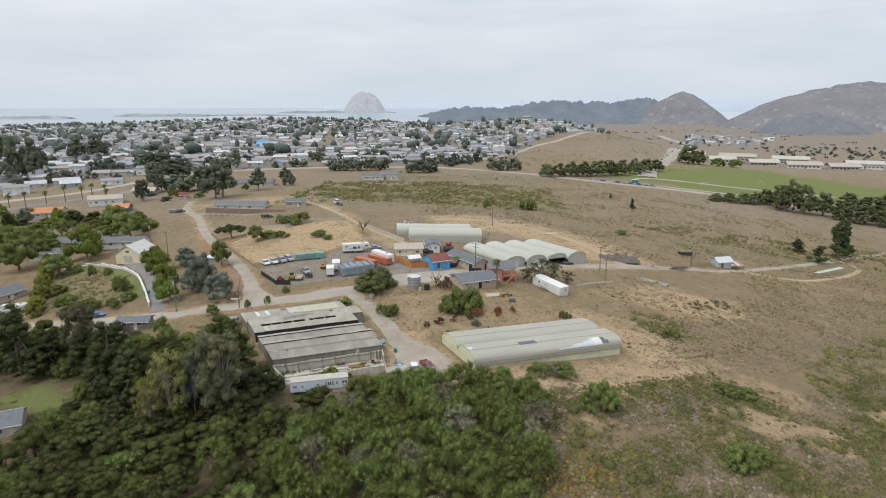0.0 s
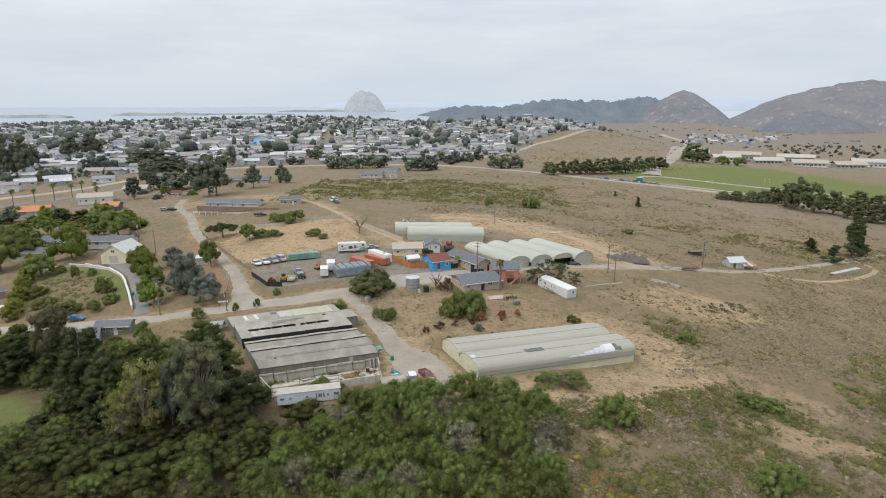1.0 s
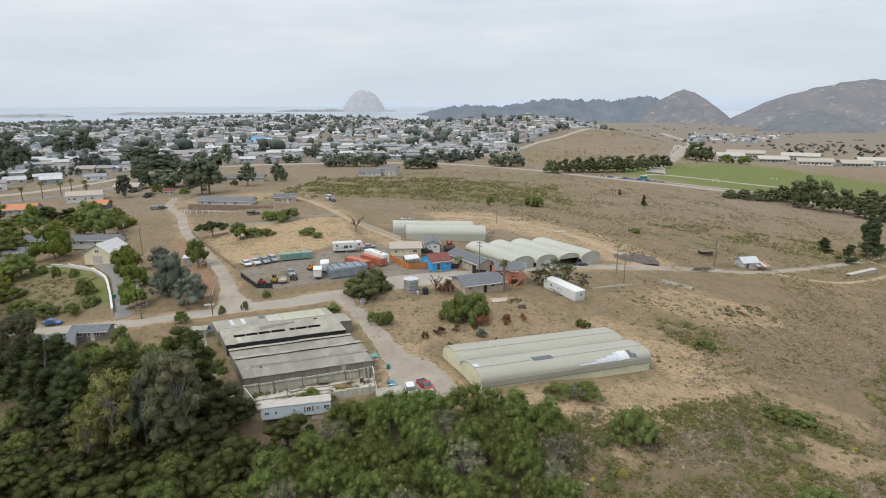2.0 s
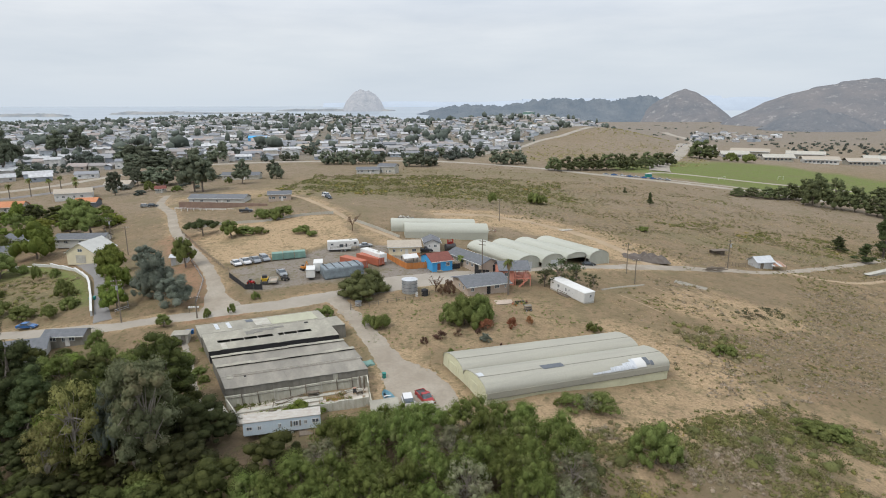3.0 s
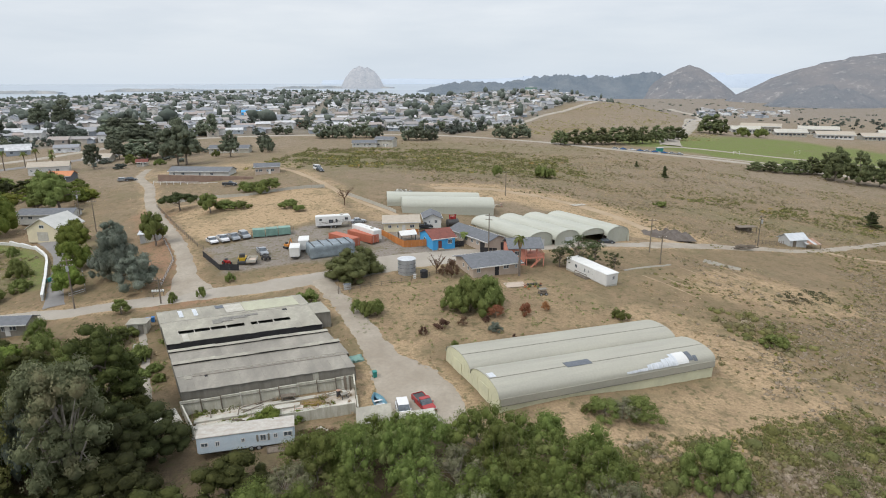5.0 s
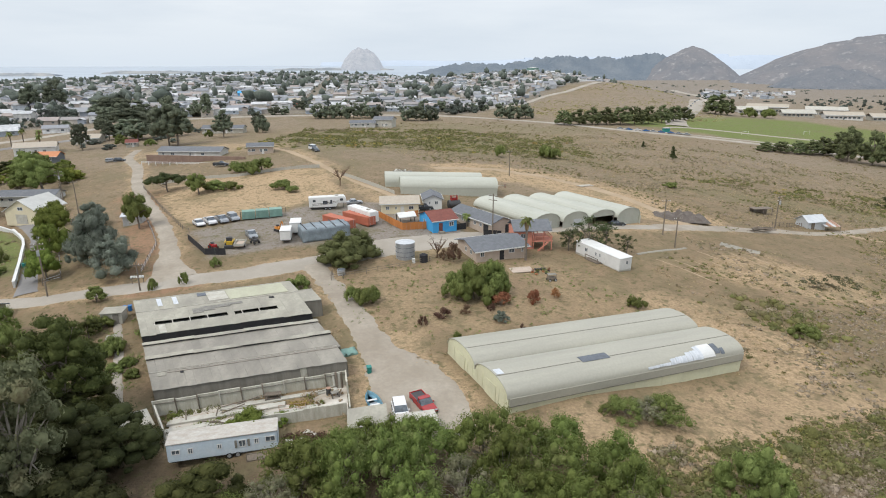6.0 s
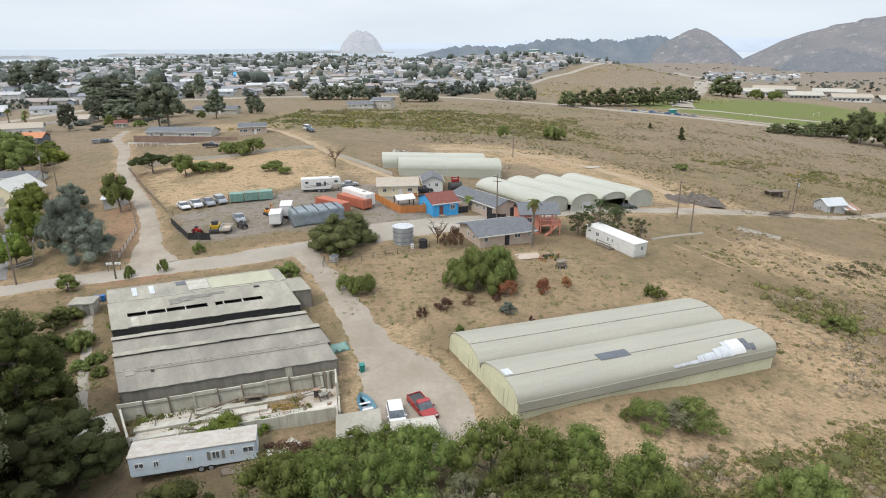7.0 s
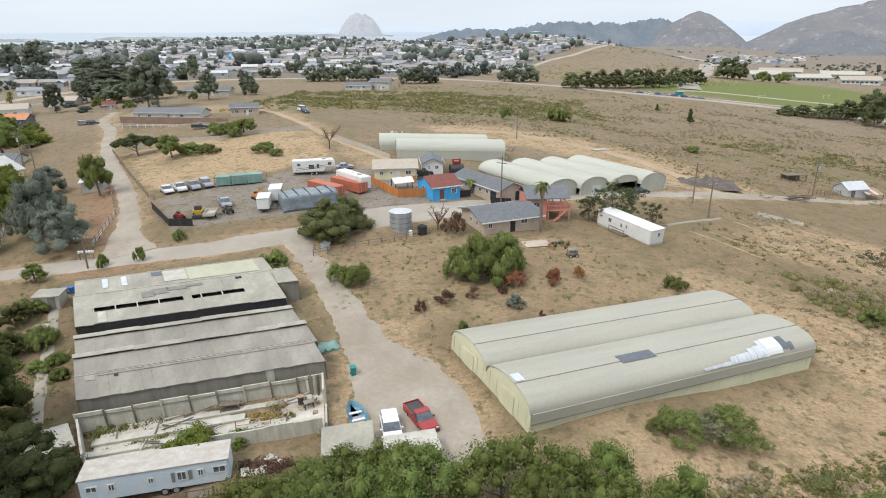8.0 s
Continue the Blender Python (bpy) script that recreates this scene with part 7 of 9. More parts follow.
LABELS = {
    "bush": ("large_bush", "broad olive-green bush reaching the ground", "bush"),
    "brown": ("withered_shrub", "dark brown withered shrub on dry soil", "shrub"),
    "feather": ("conifer_tree", "open feathery dark green conifer", "tree"),
    "oak": ("oak_tree", "broad dark green oak with dense rounded crown", "tree"),
    "dark_oak": ("oak_tree", "oak with shade put into its dark leaves, dense low crown", "tree"),
    "oak_far": ("street_tree", "dark green rounded tree among houses", "tree"),
    "thicket": ("oak_tree", "dense green coast live oak in a thicket", "tree"),
    "ashen": ("oak_tree", "grey-green oak with bare pale twigs", "tree"),
    "oak_mid": ("oak_tree", "rounded green oak with leafy crown", "tree"),
    "willow": ("willow_tree", "tall thin tree with yellowing leaves", "tree"),
    "big_cypress": ("cypress_tree", "massive dark green cypress branching to the ground", "tree"),
    "dark_pine": ("pine_tree", "dark green pine with wide layered top", "tree"),
    "grove": ("cypress_tree", "broad olive-green cypress in a dense grove", "tree"),
    "tall_far": ("street_tree", "tall dark eucalyptus-like tree among houses", "tree"),
    "euc": ("eucalyptus_tree", "tall eucalyptus with pale trunk and thin olive crown", "tree"),
    "cypress": ("cypress_tree", "dark green cypress with ragged layered crown", "tree"),
    "pine": ("pine_tree", "dark pine with bare trunk and broad top", "tree"),
    "flat": ("umbrella_tree", "dark spreading tree with flattened crown", "tree"),
    "silver": ("acacia_tree", "silvery blue-green feathery tree", "tree"),
    "shrub_tree": ("pepper_tree", "low spreading olive-green tree with several stems", "tree"),
    "garden": ("garden_tree", "bright green garden tree with leafy rounded crown", "tree"),
    "hedge": ("hedge_shrub", "tall yellow-green hedge shrub beside a drive", "hedge"),
    "shrub": ("shrub", "low rounded green shrub on dry ground", "shrub"),
    "scrub": ("shrub", "large open green shrub with grey bare twigs", "shrub"),
    "rust": ("withered_shrub", "rust-brown withered shrub on dry soil", "shrub"),
}
_turn = random.Random(11)


def plant(kind, x, y, h, rad, z=None):
    H, R, c_, t_ = _turn.choice(TREES[kind])
    nm, lb, cat = LABELS[kind]
    ob = thing(nm, x, y, (float(land(x, y)) if z is None else z) - 0.1, 0, lb, cat, nm.replace("_", " ") + "s")
    ob.matrix_world = ob.matrix_world @ Matrix.Rotation(_turn.uniform(0, 6.28), 4, "Z") @ Matrix.Diagonal((rad / R, rad / R, h / H, 1))
    if t_:
        part("trunk", t_, None, ob)
    part("crown", c_, None, ob)
    return ob


PLANTS["hedge"] = [(-123.6 - 30.5 * f_ / 14, 171.7 + 54.5 * f_ / 14, 5.0 + 0.6 * math.sin(f_ * 2.3), 2.5 + 0.3 * math.sin(f_ * 1.7)) for f_ in range(15)]
mixed_rows = [row for row in PLANTS["garden"] if row[1] > 255 and row[0] < -130]
PLANTS["garden"] = [row for row in PLANTS["garden"] if row not in mixed_rows]
for i, (x, y, h, rad) in enumerate(mixed_rows):
    PLANTS[("dark_oak", "garden", "oak", "hedge", "dark_oak")[i % 5]].append((x, y, h * (1.25 if i % 5 in (0, 2) else 0.7), rad * (0.78 if i % 2 else 0.62)))
for kind, rows in PLANTS.items():
    for x, y, h, rad in rows:
        far = math.hypot(x, y) > (430 if kind == "garden" else 330)
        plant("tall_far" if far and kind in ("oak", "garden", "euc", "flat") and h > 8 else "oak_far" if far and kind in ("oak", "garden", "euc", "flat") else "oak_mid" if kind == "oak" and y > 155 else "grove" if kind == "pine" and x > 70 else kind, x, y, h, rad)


def scatter(seed, poly, gap, tries=6000, most=400):
    """Points at least gap apart inside a polygon."""
    r = random.Random(seed)
    xs, ys = [p[0] for p in poly], [p[1] for p in poly]
    X = np.array([r.uniform(min(xs), max(xs)) for i in range(tries)])
    Y = np.array([r.uniform(min(ys), max(ys)) for i in range(tries)])
    ok = inside(X, Y, poly) > 0
    out = []
    for x, y in zip(X[ok], Y[ok]):
        if all((x - a) ** 2 + (y - b_) ** 2 > gap * gap for a, b_ in out):
            out.append((float(x), float(y)))
            if len(out) >= most:
                break
    return out


THICKET = [(-26, 96), (-17, 106), (-11, 108.5), (-4, 110.0), (4, 112.2), (11, 111.0), (17, 106.5), (17, 94), (16, 84), (8, 71), (-20, 71), (-27, 84)]
LEFT_WOOD = [(-74, 103), (-62, 99), (-48, 96), (-38, 97), (-31, 95), (-27, 84), (-24, 71), (-66, 70), (-76, 90)]
NORTH_WOOD = [(-128, 158), (-104, 151), (-93, 143), (-70, 146), (-60, 138), (-54, 128), (-52, 118), (-62, 112), (-72, 124), (-88, 127), (-112, 134), (-126, 146)]
r_ = random.Random(5)
for x, y in scatter(21, THICKET, 3.9):
    plant("ashen" if r_.random() < 0.13 else "thicket", x, y, r_.uniform(5.9, 7.4), r_.uniform(2.9, 4.0))
for x, y in scatter(22, LEFT_WOOD, 4.9):
    plant("oak" if r_.random() < 0.8 else "thicket", x, y, r_.uniform(4.6, 7.0), r_.uniform(3.3, 4.6))
for x, y in scatter(23, NORTH_WOOD, 4.6):
    plant(r_.choice(("oak", "oak", "garden", "thicket", "shrub")), x, y, r_.uniform(3.0, 6.5), r_.uniform(2.2, 3.6))

MID_WOOD = [(-64, 128), (-54, 122), (-45, 115), (-40, 104), (-40, 96), (-50, 94), (-66, 98), (-78, 104), (-76, 120)]
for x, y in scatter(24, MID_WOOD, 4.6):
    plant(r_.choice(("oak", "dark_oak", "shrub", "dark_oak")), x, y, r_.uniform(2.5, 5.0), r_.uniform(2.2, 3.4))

# ---- scrub and tufts nobody could count ----
def tufts(name, seed, spots, size, leaves, leaf, mat, label, squash=0.6, lift=0.0):
    """Many small plants in one mesh. spots: arrays of x, y."""
    r = np.random.default_rng(seed)
    X, Y = spots
    n_ = len(X)
    sz = size * r.uniform(0.5, 1.5, n_) * r.uniform(0.7, 1.2, n_)
    Z = lift + land(X, Y) + np.exp(-((Y - 160) / 260.0) ** 2) * (0.10 * ripple(X, Y, 6.0, 1.0) + 0.22 * ripple(X, Y, 23.0, 2.0))
    d = r.normal(0, 1, (n_, leaves, 3))
    d[..., 2] = np.abs(d[..., 2])
    d /= np.linalg.norm(d, axis=2, keepdims=True)
    P = np.stack([X, Y, Z], -1)[:, None, :] + d * (sz[:, None, None] * r.uniform(0.5, 1.05, (n_, leaves, 1))) * np.array([1, 1, squash])
    V, Q = leaf_quads(r, P.reshape(-1, 3), d.reshape(-1, 3), leaf)
    return tagged(new(name, raw_mesh(name, V, [Q], mat)), label, "scrub", kind="stuff")


def spots_in(seed, poly, n_, patch=0.0, size=9.0, k=0.0):
    """Random points in a polygon, kept where a swell rises above patch."""
    r = np.random.default_rng(seed)
    xs, ys = [p[0] for p in poly], [p[1] for p in poly]
    X, Y = r.uniform(min(xs), max(xs), n_), r.uniform(min(ys), max(ys), n_)
    ok = (inside(X, Y, poly) + r.normal(0, 1.2, n_) + 3.0 * ripple(X, Y, 16, k) > 0) & (ripple(X, Y, size, k) + r.normal(0, 0.25, n_) > patch)
    return X[ok], Y[ok]


FIELD = [(40, 128), (60, 132), (90, 140), (140, 160), (230, 260), (230, 330), (120, 420), (-20, 420), (-40, 300), (0, 275), (60, 255), (72, 216), (120, 226), (105, 190), (62, 200), (45, 180), (46, 150)]


def toned(name, stops):
    """Scrub whose colour is picked plant by plant along a run of tones."""
    m, n, l, b = node_mat(name, 0.85, 0, 0.1)
    at = n.new("ShaderNodeAttribute")
    at.attribute_name = "tone"
    rp = n.new("ShaderNodeValToRGB")
    while len(rp.color_ramp.elements) < len(stops):
        rp.color_ramp.elements.new(0.5)
    for e_, (p_, c_) in zip(rp.color_ramp.elements, stops):
        e_.position, e_.color = p_, (*c_, 1)
    l.new(at.outputs["Fac"], rp.inputs["Fac"])
    geo = n.new("ShaderNodeNewGeometry")
    hv = n.new("ShaderNodeHueSaturation")
    mr = n.new("ShaderNodeMapRange")
    mr.inputs["To Min"].default_value, mr.inputs["To Max"].default_value = 0.72, 1.25
    l.new(geo.outputs["Random Per Island"], mr.inputs["Value"])
    l.new(mr.outputs["Result"], hv.inputs["Value"])
    l.new(rp.outputs["Color"], hv.inputs["Color"])
    l.new(hv.outputs["Color"], b.inputs["Base Color"])
    return m


SCRUB_TONES = toned("coastal_scrub_leaves", ((0.0, (0.275, 0.225, 0.170)), (0.16, (0.215, 0.178, 0.122)), (0.30, (0.16, 0.14, 0.072)), (0.48, (0.145, 0.14, 0.05)), (0.64, (0.098, 0.106, 0.042)), (0.78, (0.168, 0.158, 0.052)), (0.90, (0.27, 0.225, 0.062)), (1.0, (0.235, 0.145, 0.062))))


def cushions(name, seed, X, Y, S, tone, label, per=62, leaf=0.19, squash=0.85):
    """Rounded low plants in one mesh: a lumpy body under small leaf sprays. S: radii; tone: 0 to 1, one for each plant."""
    r = np.random.default_rng(seed)
    n_ = len(X)
    Z = land(X, Y) + np.exp(-((Y - 160) / 260.0) ** 2) * (0.10 * ripple(X, Y, 6.0, 1.0) + 0.22 * ripple(X, Y, 23.0, 2.0))
    C = np.stack([X, Y, Z], -1)
    sq = squash * r.uniform(0.75, 1.25, n_)
    dim = np.stack([S * r.uniform(0.8, 1.2, n_), S * r.uniform(0.8, 1.2, n_), S * sq], -1)
    body = C[:, None] + ICO_V[None] * dim[:, None] * r.uniform(0.4, 0.85, (n_, len(ICO_V), 1))
    F1 = (ICO_F[None] + (np.arange(n_) * len(ICO_V))[:, None, None]).reshape(-1, 3)
    k = np.maximum(8, (per * S * S).astype(int))
    who = np.repeat(np.arange(n_), k)
    d = r.normal(0, 1, (len(who), 3))
    d[:, 2] = np.abs(d[:, 2])
    d /= np.linalg.norm(d, axis=1, keepdims=True)
    P = C[who] + d * dim[who] * r.uniform(0.5, 1.3, (len(who), 1))
    V2, F2 = leaf_quads(r, P, d, leaf, 0.0, 0.75)
    nb = n_ * len(ICO_V)
    me = raw_mesh(name, np.concatenate([body.reshape(-1, 3), V2]), [np.concatenate([F1, F2 + nb])], SCRUB_TONES, True)
    val = np.concatenate([np.repeat(tone, len(ICO_V)), np.repeat(tone[who], 3)]).astype(np.float32)
    me.attributes.new("tone", "FLOAT", "POINT").data.foreach_set("value", np.clip(val, 0, 1))
    return tagged(new(name, me), label, "scrub", kind="stuff")


def drift_tone(seed, X, Y, base=0.35, sway=0.26, size=9.0, k=0.0):
    r = np.random.default_rng(seed)
    return np.clip(base + sway * ripple(X, Y, size, k) + r.normal(0, 0.13, len(X)), 0, 1)


DENSE = [(15, 98), (20, 107), (29, 114.5), (42, 121.5), (51, 123.5), (58, 127), (61, 122), (66, 118), (76, 117), (96, 130), (112, 140), (150, 140), (140, 60), (20, 50), (14, 84)]
r8 = np.random.default_rng(88)
X8, Y8 = spots_in(31, DENSE, 34000, -1.4, 8, 0.3)
keep8 = np.ones(len(X8), bool)
for poly in SANDY:
    keep8 &= (inside(X8, Y8, poly) + 0.8 * ripple(X8, Y8, 4, 1.0) < 0) | (r8.uniform(0, 1, len(X8)) < 0.06)
keep8 &= ripple(X8, Y8, 12, 5.0) + r8.normal(0, 0.3, len(X8)) > -0.95
X8, Y8 = X8[keep8], Y8[keep8]
XU, YU = spots_in(38, [(-85, 300), (-30, 300), (40, 312), (72, 340), (70, 400), (20, 425), (-80, 410)], 5200, -0.35, 14, 2.0)
cushions("upper_scrub", 8, XU, YU, r8.uniform(0.5, 1.5, len(XU)), drift_tone(9, XU, YU, 0.52, 0.2, 18, 1.0), "olive and green scrub on the upper slope", 9, 0.45, 0.6)
XU, YU = spots_in(43, [(95, 300), (120, 282), (160, 262), (200, 262), (235, 290), (170, 300), (120, 315)], 2600, -0.25, 10, 2.0)
cushions("field_scrub", 13, XU, YU, r8.uniform(0.5, 1.4, len(XU)), drift_tone(10, XU, YU, 0.45, 0.2, 12, 3.0), "band of olive scrub across the field", 9, 0.4, 0.6)
cushions("coastal_scrub", 1, X8, Y8, r8.uniform(0.3, 0.85, len(X8)) * (0.85 + 0.25 * ripple(X8, Y8, 7, 2.0)), drift_tone(2, X8, Y8), "grey-olive and yellow-green coastal scrub in dense drifts")
X8, Y8 = spots_in(32, DENSE, 900, -0.1, 11, 2.0)
cushions("green_scrub", 3, X8, Y8, r8.uniform(0.9, 2.0, len(X8)), np.clip(r8.normal(0.62, 0.07, len(X8)), 0, 1), "rounded dull green bushes among scrub", 90)
X8, Y8 = spots_in(33, [(84, 124), (88, 138), (97, 146), (112, 156), (132, 168), (140, 150), (126, 136), (98, 120)], 1100, -0.4, 7, 1.0)
cushions("green_scrub", 4, X8, Y8, r8.uniform(0.6, 1.5, len(X8)), drift_tone(5, X8, Y8, 0.5, 0.15, 6, 2.0), "dull green brush on the dry slope", 40)
X8, Y8 = spots_in(34, [(48, 155), (55, 162), (63, 160), (68, 153), (63, 143), (57, 142), (53, 147)], 420, -0.2, 7, 2.0)
cushions("green_scrub", 6, X8, Y8, r8.uniform(0.6, 1.5, len(X8)), drift_tone(7, X8, Y8, 0.46, 0.16, 6, 4.0), "low green brush beside a bare track", 44)
tufts("dry_grass_tufts", 5, spots_in(35, FIELD, 26000, -0.3, 12, 1.0), 0.42, 9, 0.22, LEAF_DRY, "dry straw-coloured grass tufts", 0.45)
XF, YF = spots_in(36, FIELD, 26000, 0.0, 14, 3.0)
cushions("field_scrub", 6, XF, YF, r8.uniform(0.2, 0.75, len(XF)), drift_tone(11, XF, YF, 0.3, 0.2, 20, 2.0), "low olive and brown scrub dotted over dry field", 8, 0.3, 0.6)
tufts("path_weeds", 19, spots_in(49, [(-66, 152), (-52, 148), (-47, 138), (-40, 121), (-48, 118), (-58, 130), (-70, 142)], 700, -0.2, 5, 1.0), 0.65, 24, 0.22, LEAF_OAK, "green weeds beside a garden path", 0.7)
HEATH = [(48, 130), (62, 128), (84, 134), (120, 150), (165, 190), (150, 225), (110, 205), (102, 180), (74, 160), (58, 156)]
XH, YH = spots_in(53, HEATH, 15000, -0.6, 9, 4.0)
cushions("dry_heath", 23, XH, YH, r8.uniform(0.18, 0.5, len(XH)), np.clip(r8.normal(0.08, 0.1, len(XH)) + 0.75 * (r8.uniform(0, 1, len(XH)) < 0.04), 0, 1), "low brown heath over the dry slope", 50, 0.2, 0.7)
tufts("yellow_heath", 24, spots_in(54, HEATH, 1500, 0.1, 7, 6.0), 0.6, 14, 0.24, LEAF_WILLOW, "yellow-olive tussocks on the dry slope", 0.6)
tufts("green_scrub", 25, spots_in(55, [(72, 173), (84, 184), (90, 179), (82, 169), (75, 168)], 260, -0.1, 5, 3.0), 0.9, 50, 0.27, LEAF_EUC, "dull green brush patch on the slope", 0.6)
X8, Y8 = spots_in(45, [(13, 96), (20, 98), (30, 93), (30, 84), (24, 80), (15, 82)], 520, -0.5, 5, 2.0)
cushions("golden_grass", 15, X8, Y8, r8.uniform(0.4, 0.9, len(X8)), np.clip(r8.normal(0.97, 0.09, len(X8)), 0.8, 1), "golden and rust-brown dry grass at the thicket edge", 60)
tufts("garden_tufts", 7, spots_in(37, GARDEN, 620, -0.1, 5, 3.0), 0.4, 22, 0.15, LEAF_OAK, "small green plants in rows on bare soil", 0.8)
tufts("dry_grass_tufts", 9, spots_in(39, [(-100, 240), (-60, 165), (-40, 160), (-20, 166), (40, 150), (10, 112), (-60, 110), (-60, 150), (-150, 190), (-140, 300), (-40, 300), (-30, 250)], 5000, 0.1, 7, 2.0), 0.35, 10, 0.2, LEAF_DRY, "dry straw-coloured weeds around the yard", 0.5)
tufts("weeds", 10, spots_in(40, [(-36, 120), (-13, 125), (-11, 119), (-32, 115)], 260, 0.1, 3, 2.0), 0.6, 34, 0.18, LEAF_BRIGHT, "green weeds growing through concrete", 0.8, 0.25)
tufts("dry_weeds", 18, spots_in(48, [(-35, 119), (-13, 124), (-11, 119), (-32, 115.5)], 340, 0.0, 3, 6.0), 0.45, 26, 0.18, LEAF_DRY, "straw-coloured weeds among rubble", 0.6, 0.25)
tufts("understory", 11, spots_in(41, [(-110, 150), (-56, 140), (-40, 116), (20, 108), (16, 66), (-90, 60)], 1600, 0.0, 9, 1.0), 1.1, 26, 0.34, LEAF_OAK, "dark green undergrowth below the oaks", 0.6)

# ---- neighbouring houses ----
W2 = (("f", -3.2, 1.6, 1.4, 1.0), ("f", 2.6, 1.6, 1.4, 1.0), ("f", 0.2, 1.5, 0.9, 1.2), ("l", 0.0, 1.6, 1.2, 1.0))
gable_house("barn_house", -117.0, 222.0, 84, 11.0, 9.6, 3.6, 3.0, CREAM_WALL, GREY_STUCCO, "cream barn-shaped house with pale grey roof", wins=(("l", 0, 4.2, 1.6, 1.0),), doors=(("l", 0.0, 3.4, 2.6, OFF_WHITE),))
for hx, hy, tn, L, D, h, rs, wm, rm, lb in (
        (-160, 236, 12, 12, 7, 2.6, 1.3, GREY_STUCCO, SHINGLE, "grey stucco house with grey shingle roof"),
        (-158, 250, -8, 13, 7.5, 2.6, 1.4, OFF_WHITE, SHINGLE, "off-white house with dark shingle roof"),
        (-132, 243, 5, 17, 7, 2.7, 1.3, GREY_STUCCO, SHINGLE, "long grey house with dark shingle roof"),
        (-147, 190, 70, 12, 7, 2.8, 1.5, PINKISH, SHINGLE, "pinkish house with dark grey roof"),
        (-83, 152.5, 6, 8, 4.2, 2.3, 0.8, GREY_WALL, SHINGLE, "small workshop with blue-grey roof"),
        (-89, 147.5, 20, 8.5, 6, 2.5, 1.3, GREY_STUCCO, SHINGLE, "small grey house below the road"),
        (-89, 105.5, 25, 12, 7, 2.6, 1.4, OFF_WHITE, SHINGLE, "off-white house among trees"),
        (-208, 312, 15, 14, 10, 2.8, 2.0, OFF_WHITE, TERRACOTTA, "white house with orange tile roof"),
        (-171, 314, 10, 9.5, 8, 2.8, 1.6, DARK_PANEL, TERRACOTTA, "open pavilion with orange tile roof"),
        (-193, 340, 25, 17, 9, 3.4, 1.8, WHITE, TAN_ROOF, "large white house with tan roof"),
        (-184, 368, 10, 13, 9, 2.8, 1.6, OFF_WHITE, TAN_ROOF, "white house with tan shingle roof"),
        (-122, 392, 3, 22, 8, 2.8, 1.4, OFF_WHITE, SHINGLE, "long white house with grey roof and chimneys"),
        (-99.5, 293, -4, 25, 7.5, 2.7, 1.3, GREY_STUCCO, SHINGLE, "long ranch house with blue-grey shingle roof"),
        (-72, 290, 14, 9.5, 7, 3.0, 1.0, PINKISH, SHINGLE, "small stucco house with low grey roof"),
        (-50, 428, 5, 15, 8, 2.6, 1.4, GREY_STUCCO, SHINGLE, "grey house with pale shingle roof on the slope"),
        (-37, 431, -15, 12, 8, 4.6, 1.6, OFF_WHITE, SHINGLE, "two-storey white house on the slope"),
        (-150, 345, 20, 5, 4, 2.3, 1.2, OFF_WHITE, RED_SHINGLE, "small white shed with red roof")):
    gable_house("house", hx, hy, tn, L, D, h, rs, wm, rm, lb, wins=[(s, p * L / 12, z, w, hh) for s, p, z, w, hh in W2] + [("f", -5.0 * L / 12, 1.6, 0.9, 1.0)], doors=(("f", 1.2 * L / 12, 0.9, 2.0, WHITE),), group="houses beside the farm")
gable_house("garden_shed", -79.5, 203.5, 8, 4.6, 3.2, 2.2, 0.5, GALV, WHITE_METAL, "blue-grey metal shed on bare soil", "shed", doors=(("f", 0.3, 2.4, 1.5, OFF_WHITE),), fascia=False)
gable_house("tin_shack", 113.4, 236.2, 12, 6.4, 5.0, 2.4, 1.5, WHITE_METAL, WHITE_METAL, "silver tin shack with rusty lean-to", "shack", doors=(("f", -1.4, 1.2, 2.0, OLD_WOOD),), fascia=False)
lean = thing("rusty_lean_to", 118.4, 235.2, None, 12, "rusty tin lean-to roof on posts", "shelter")
for i in range(6):
    part("roof_sheet", boxes((-3.0 + i * 1.0, -2.03 + i * 1.0, -2.2, 2.2, 0.02 * (i % 2), 0.06 + 0.02 * (i % 2))), RUST_TIN if i % 3 else WHITE_METAL, lean, at=pose(0, 0, 2.1, 14, 5))
for xx in (-2.7, 2.7):
    for yy in (-1.9, 1.9):
        part("post", boxes((xx - 0.08, xx + 0.08, yy - 0.08, yy + 0.08, -0.6, 1.85)), OLD_WOOD, lean)
fence("corral_fence", [(98, 230), (103, 231), (107, 232.5), (109, 233.5)], 1.5, "weathered grey plank corral fence", OLD_WOOD, OLD_WOOD, gap=1.2, rails=(0.4, 0.85, 1.3))
trough = thing("feed_bunker", 165, 247, None, 28, "long low white feed bunker", "bunker")
part("wall", boxes((-9, 9, -0.9, -0.7, -0.6, 0.8), (-9, 9, 0.7, 0.9, -0.6, 0.8)), OFF_WHITE, trough)
part("roof", boxes((-9.3, 9.3, -1.1, 1.1, 0.8, 0.92)), OFF_WHITE, trough)
shade = thing("hay_shelter", 104, 248.5, None, 8, "low weathered hay shelter with flat roof", "shelter")
part("roof", boxes((-3.4, 3.4, -1.6, 1.6, 1.7, 1.82)), OLD_WOOD, shade)
part("wall", boxes((-3.2, 3.2, 1.3, 1.42, -0.5, 1.7)), OLD_WOOD, shade)
for xx in (-3.1, 0, 3.1):
    part("post", boxes((xx - 0.08, xx + 0.08, -1.45, -1.29, -0.5, 1.7)), OLD_WOOD, shade)

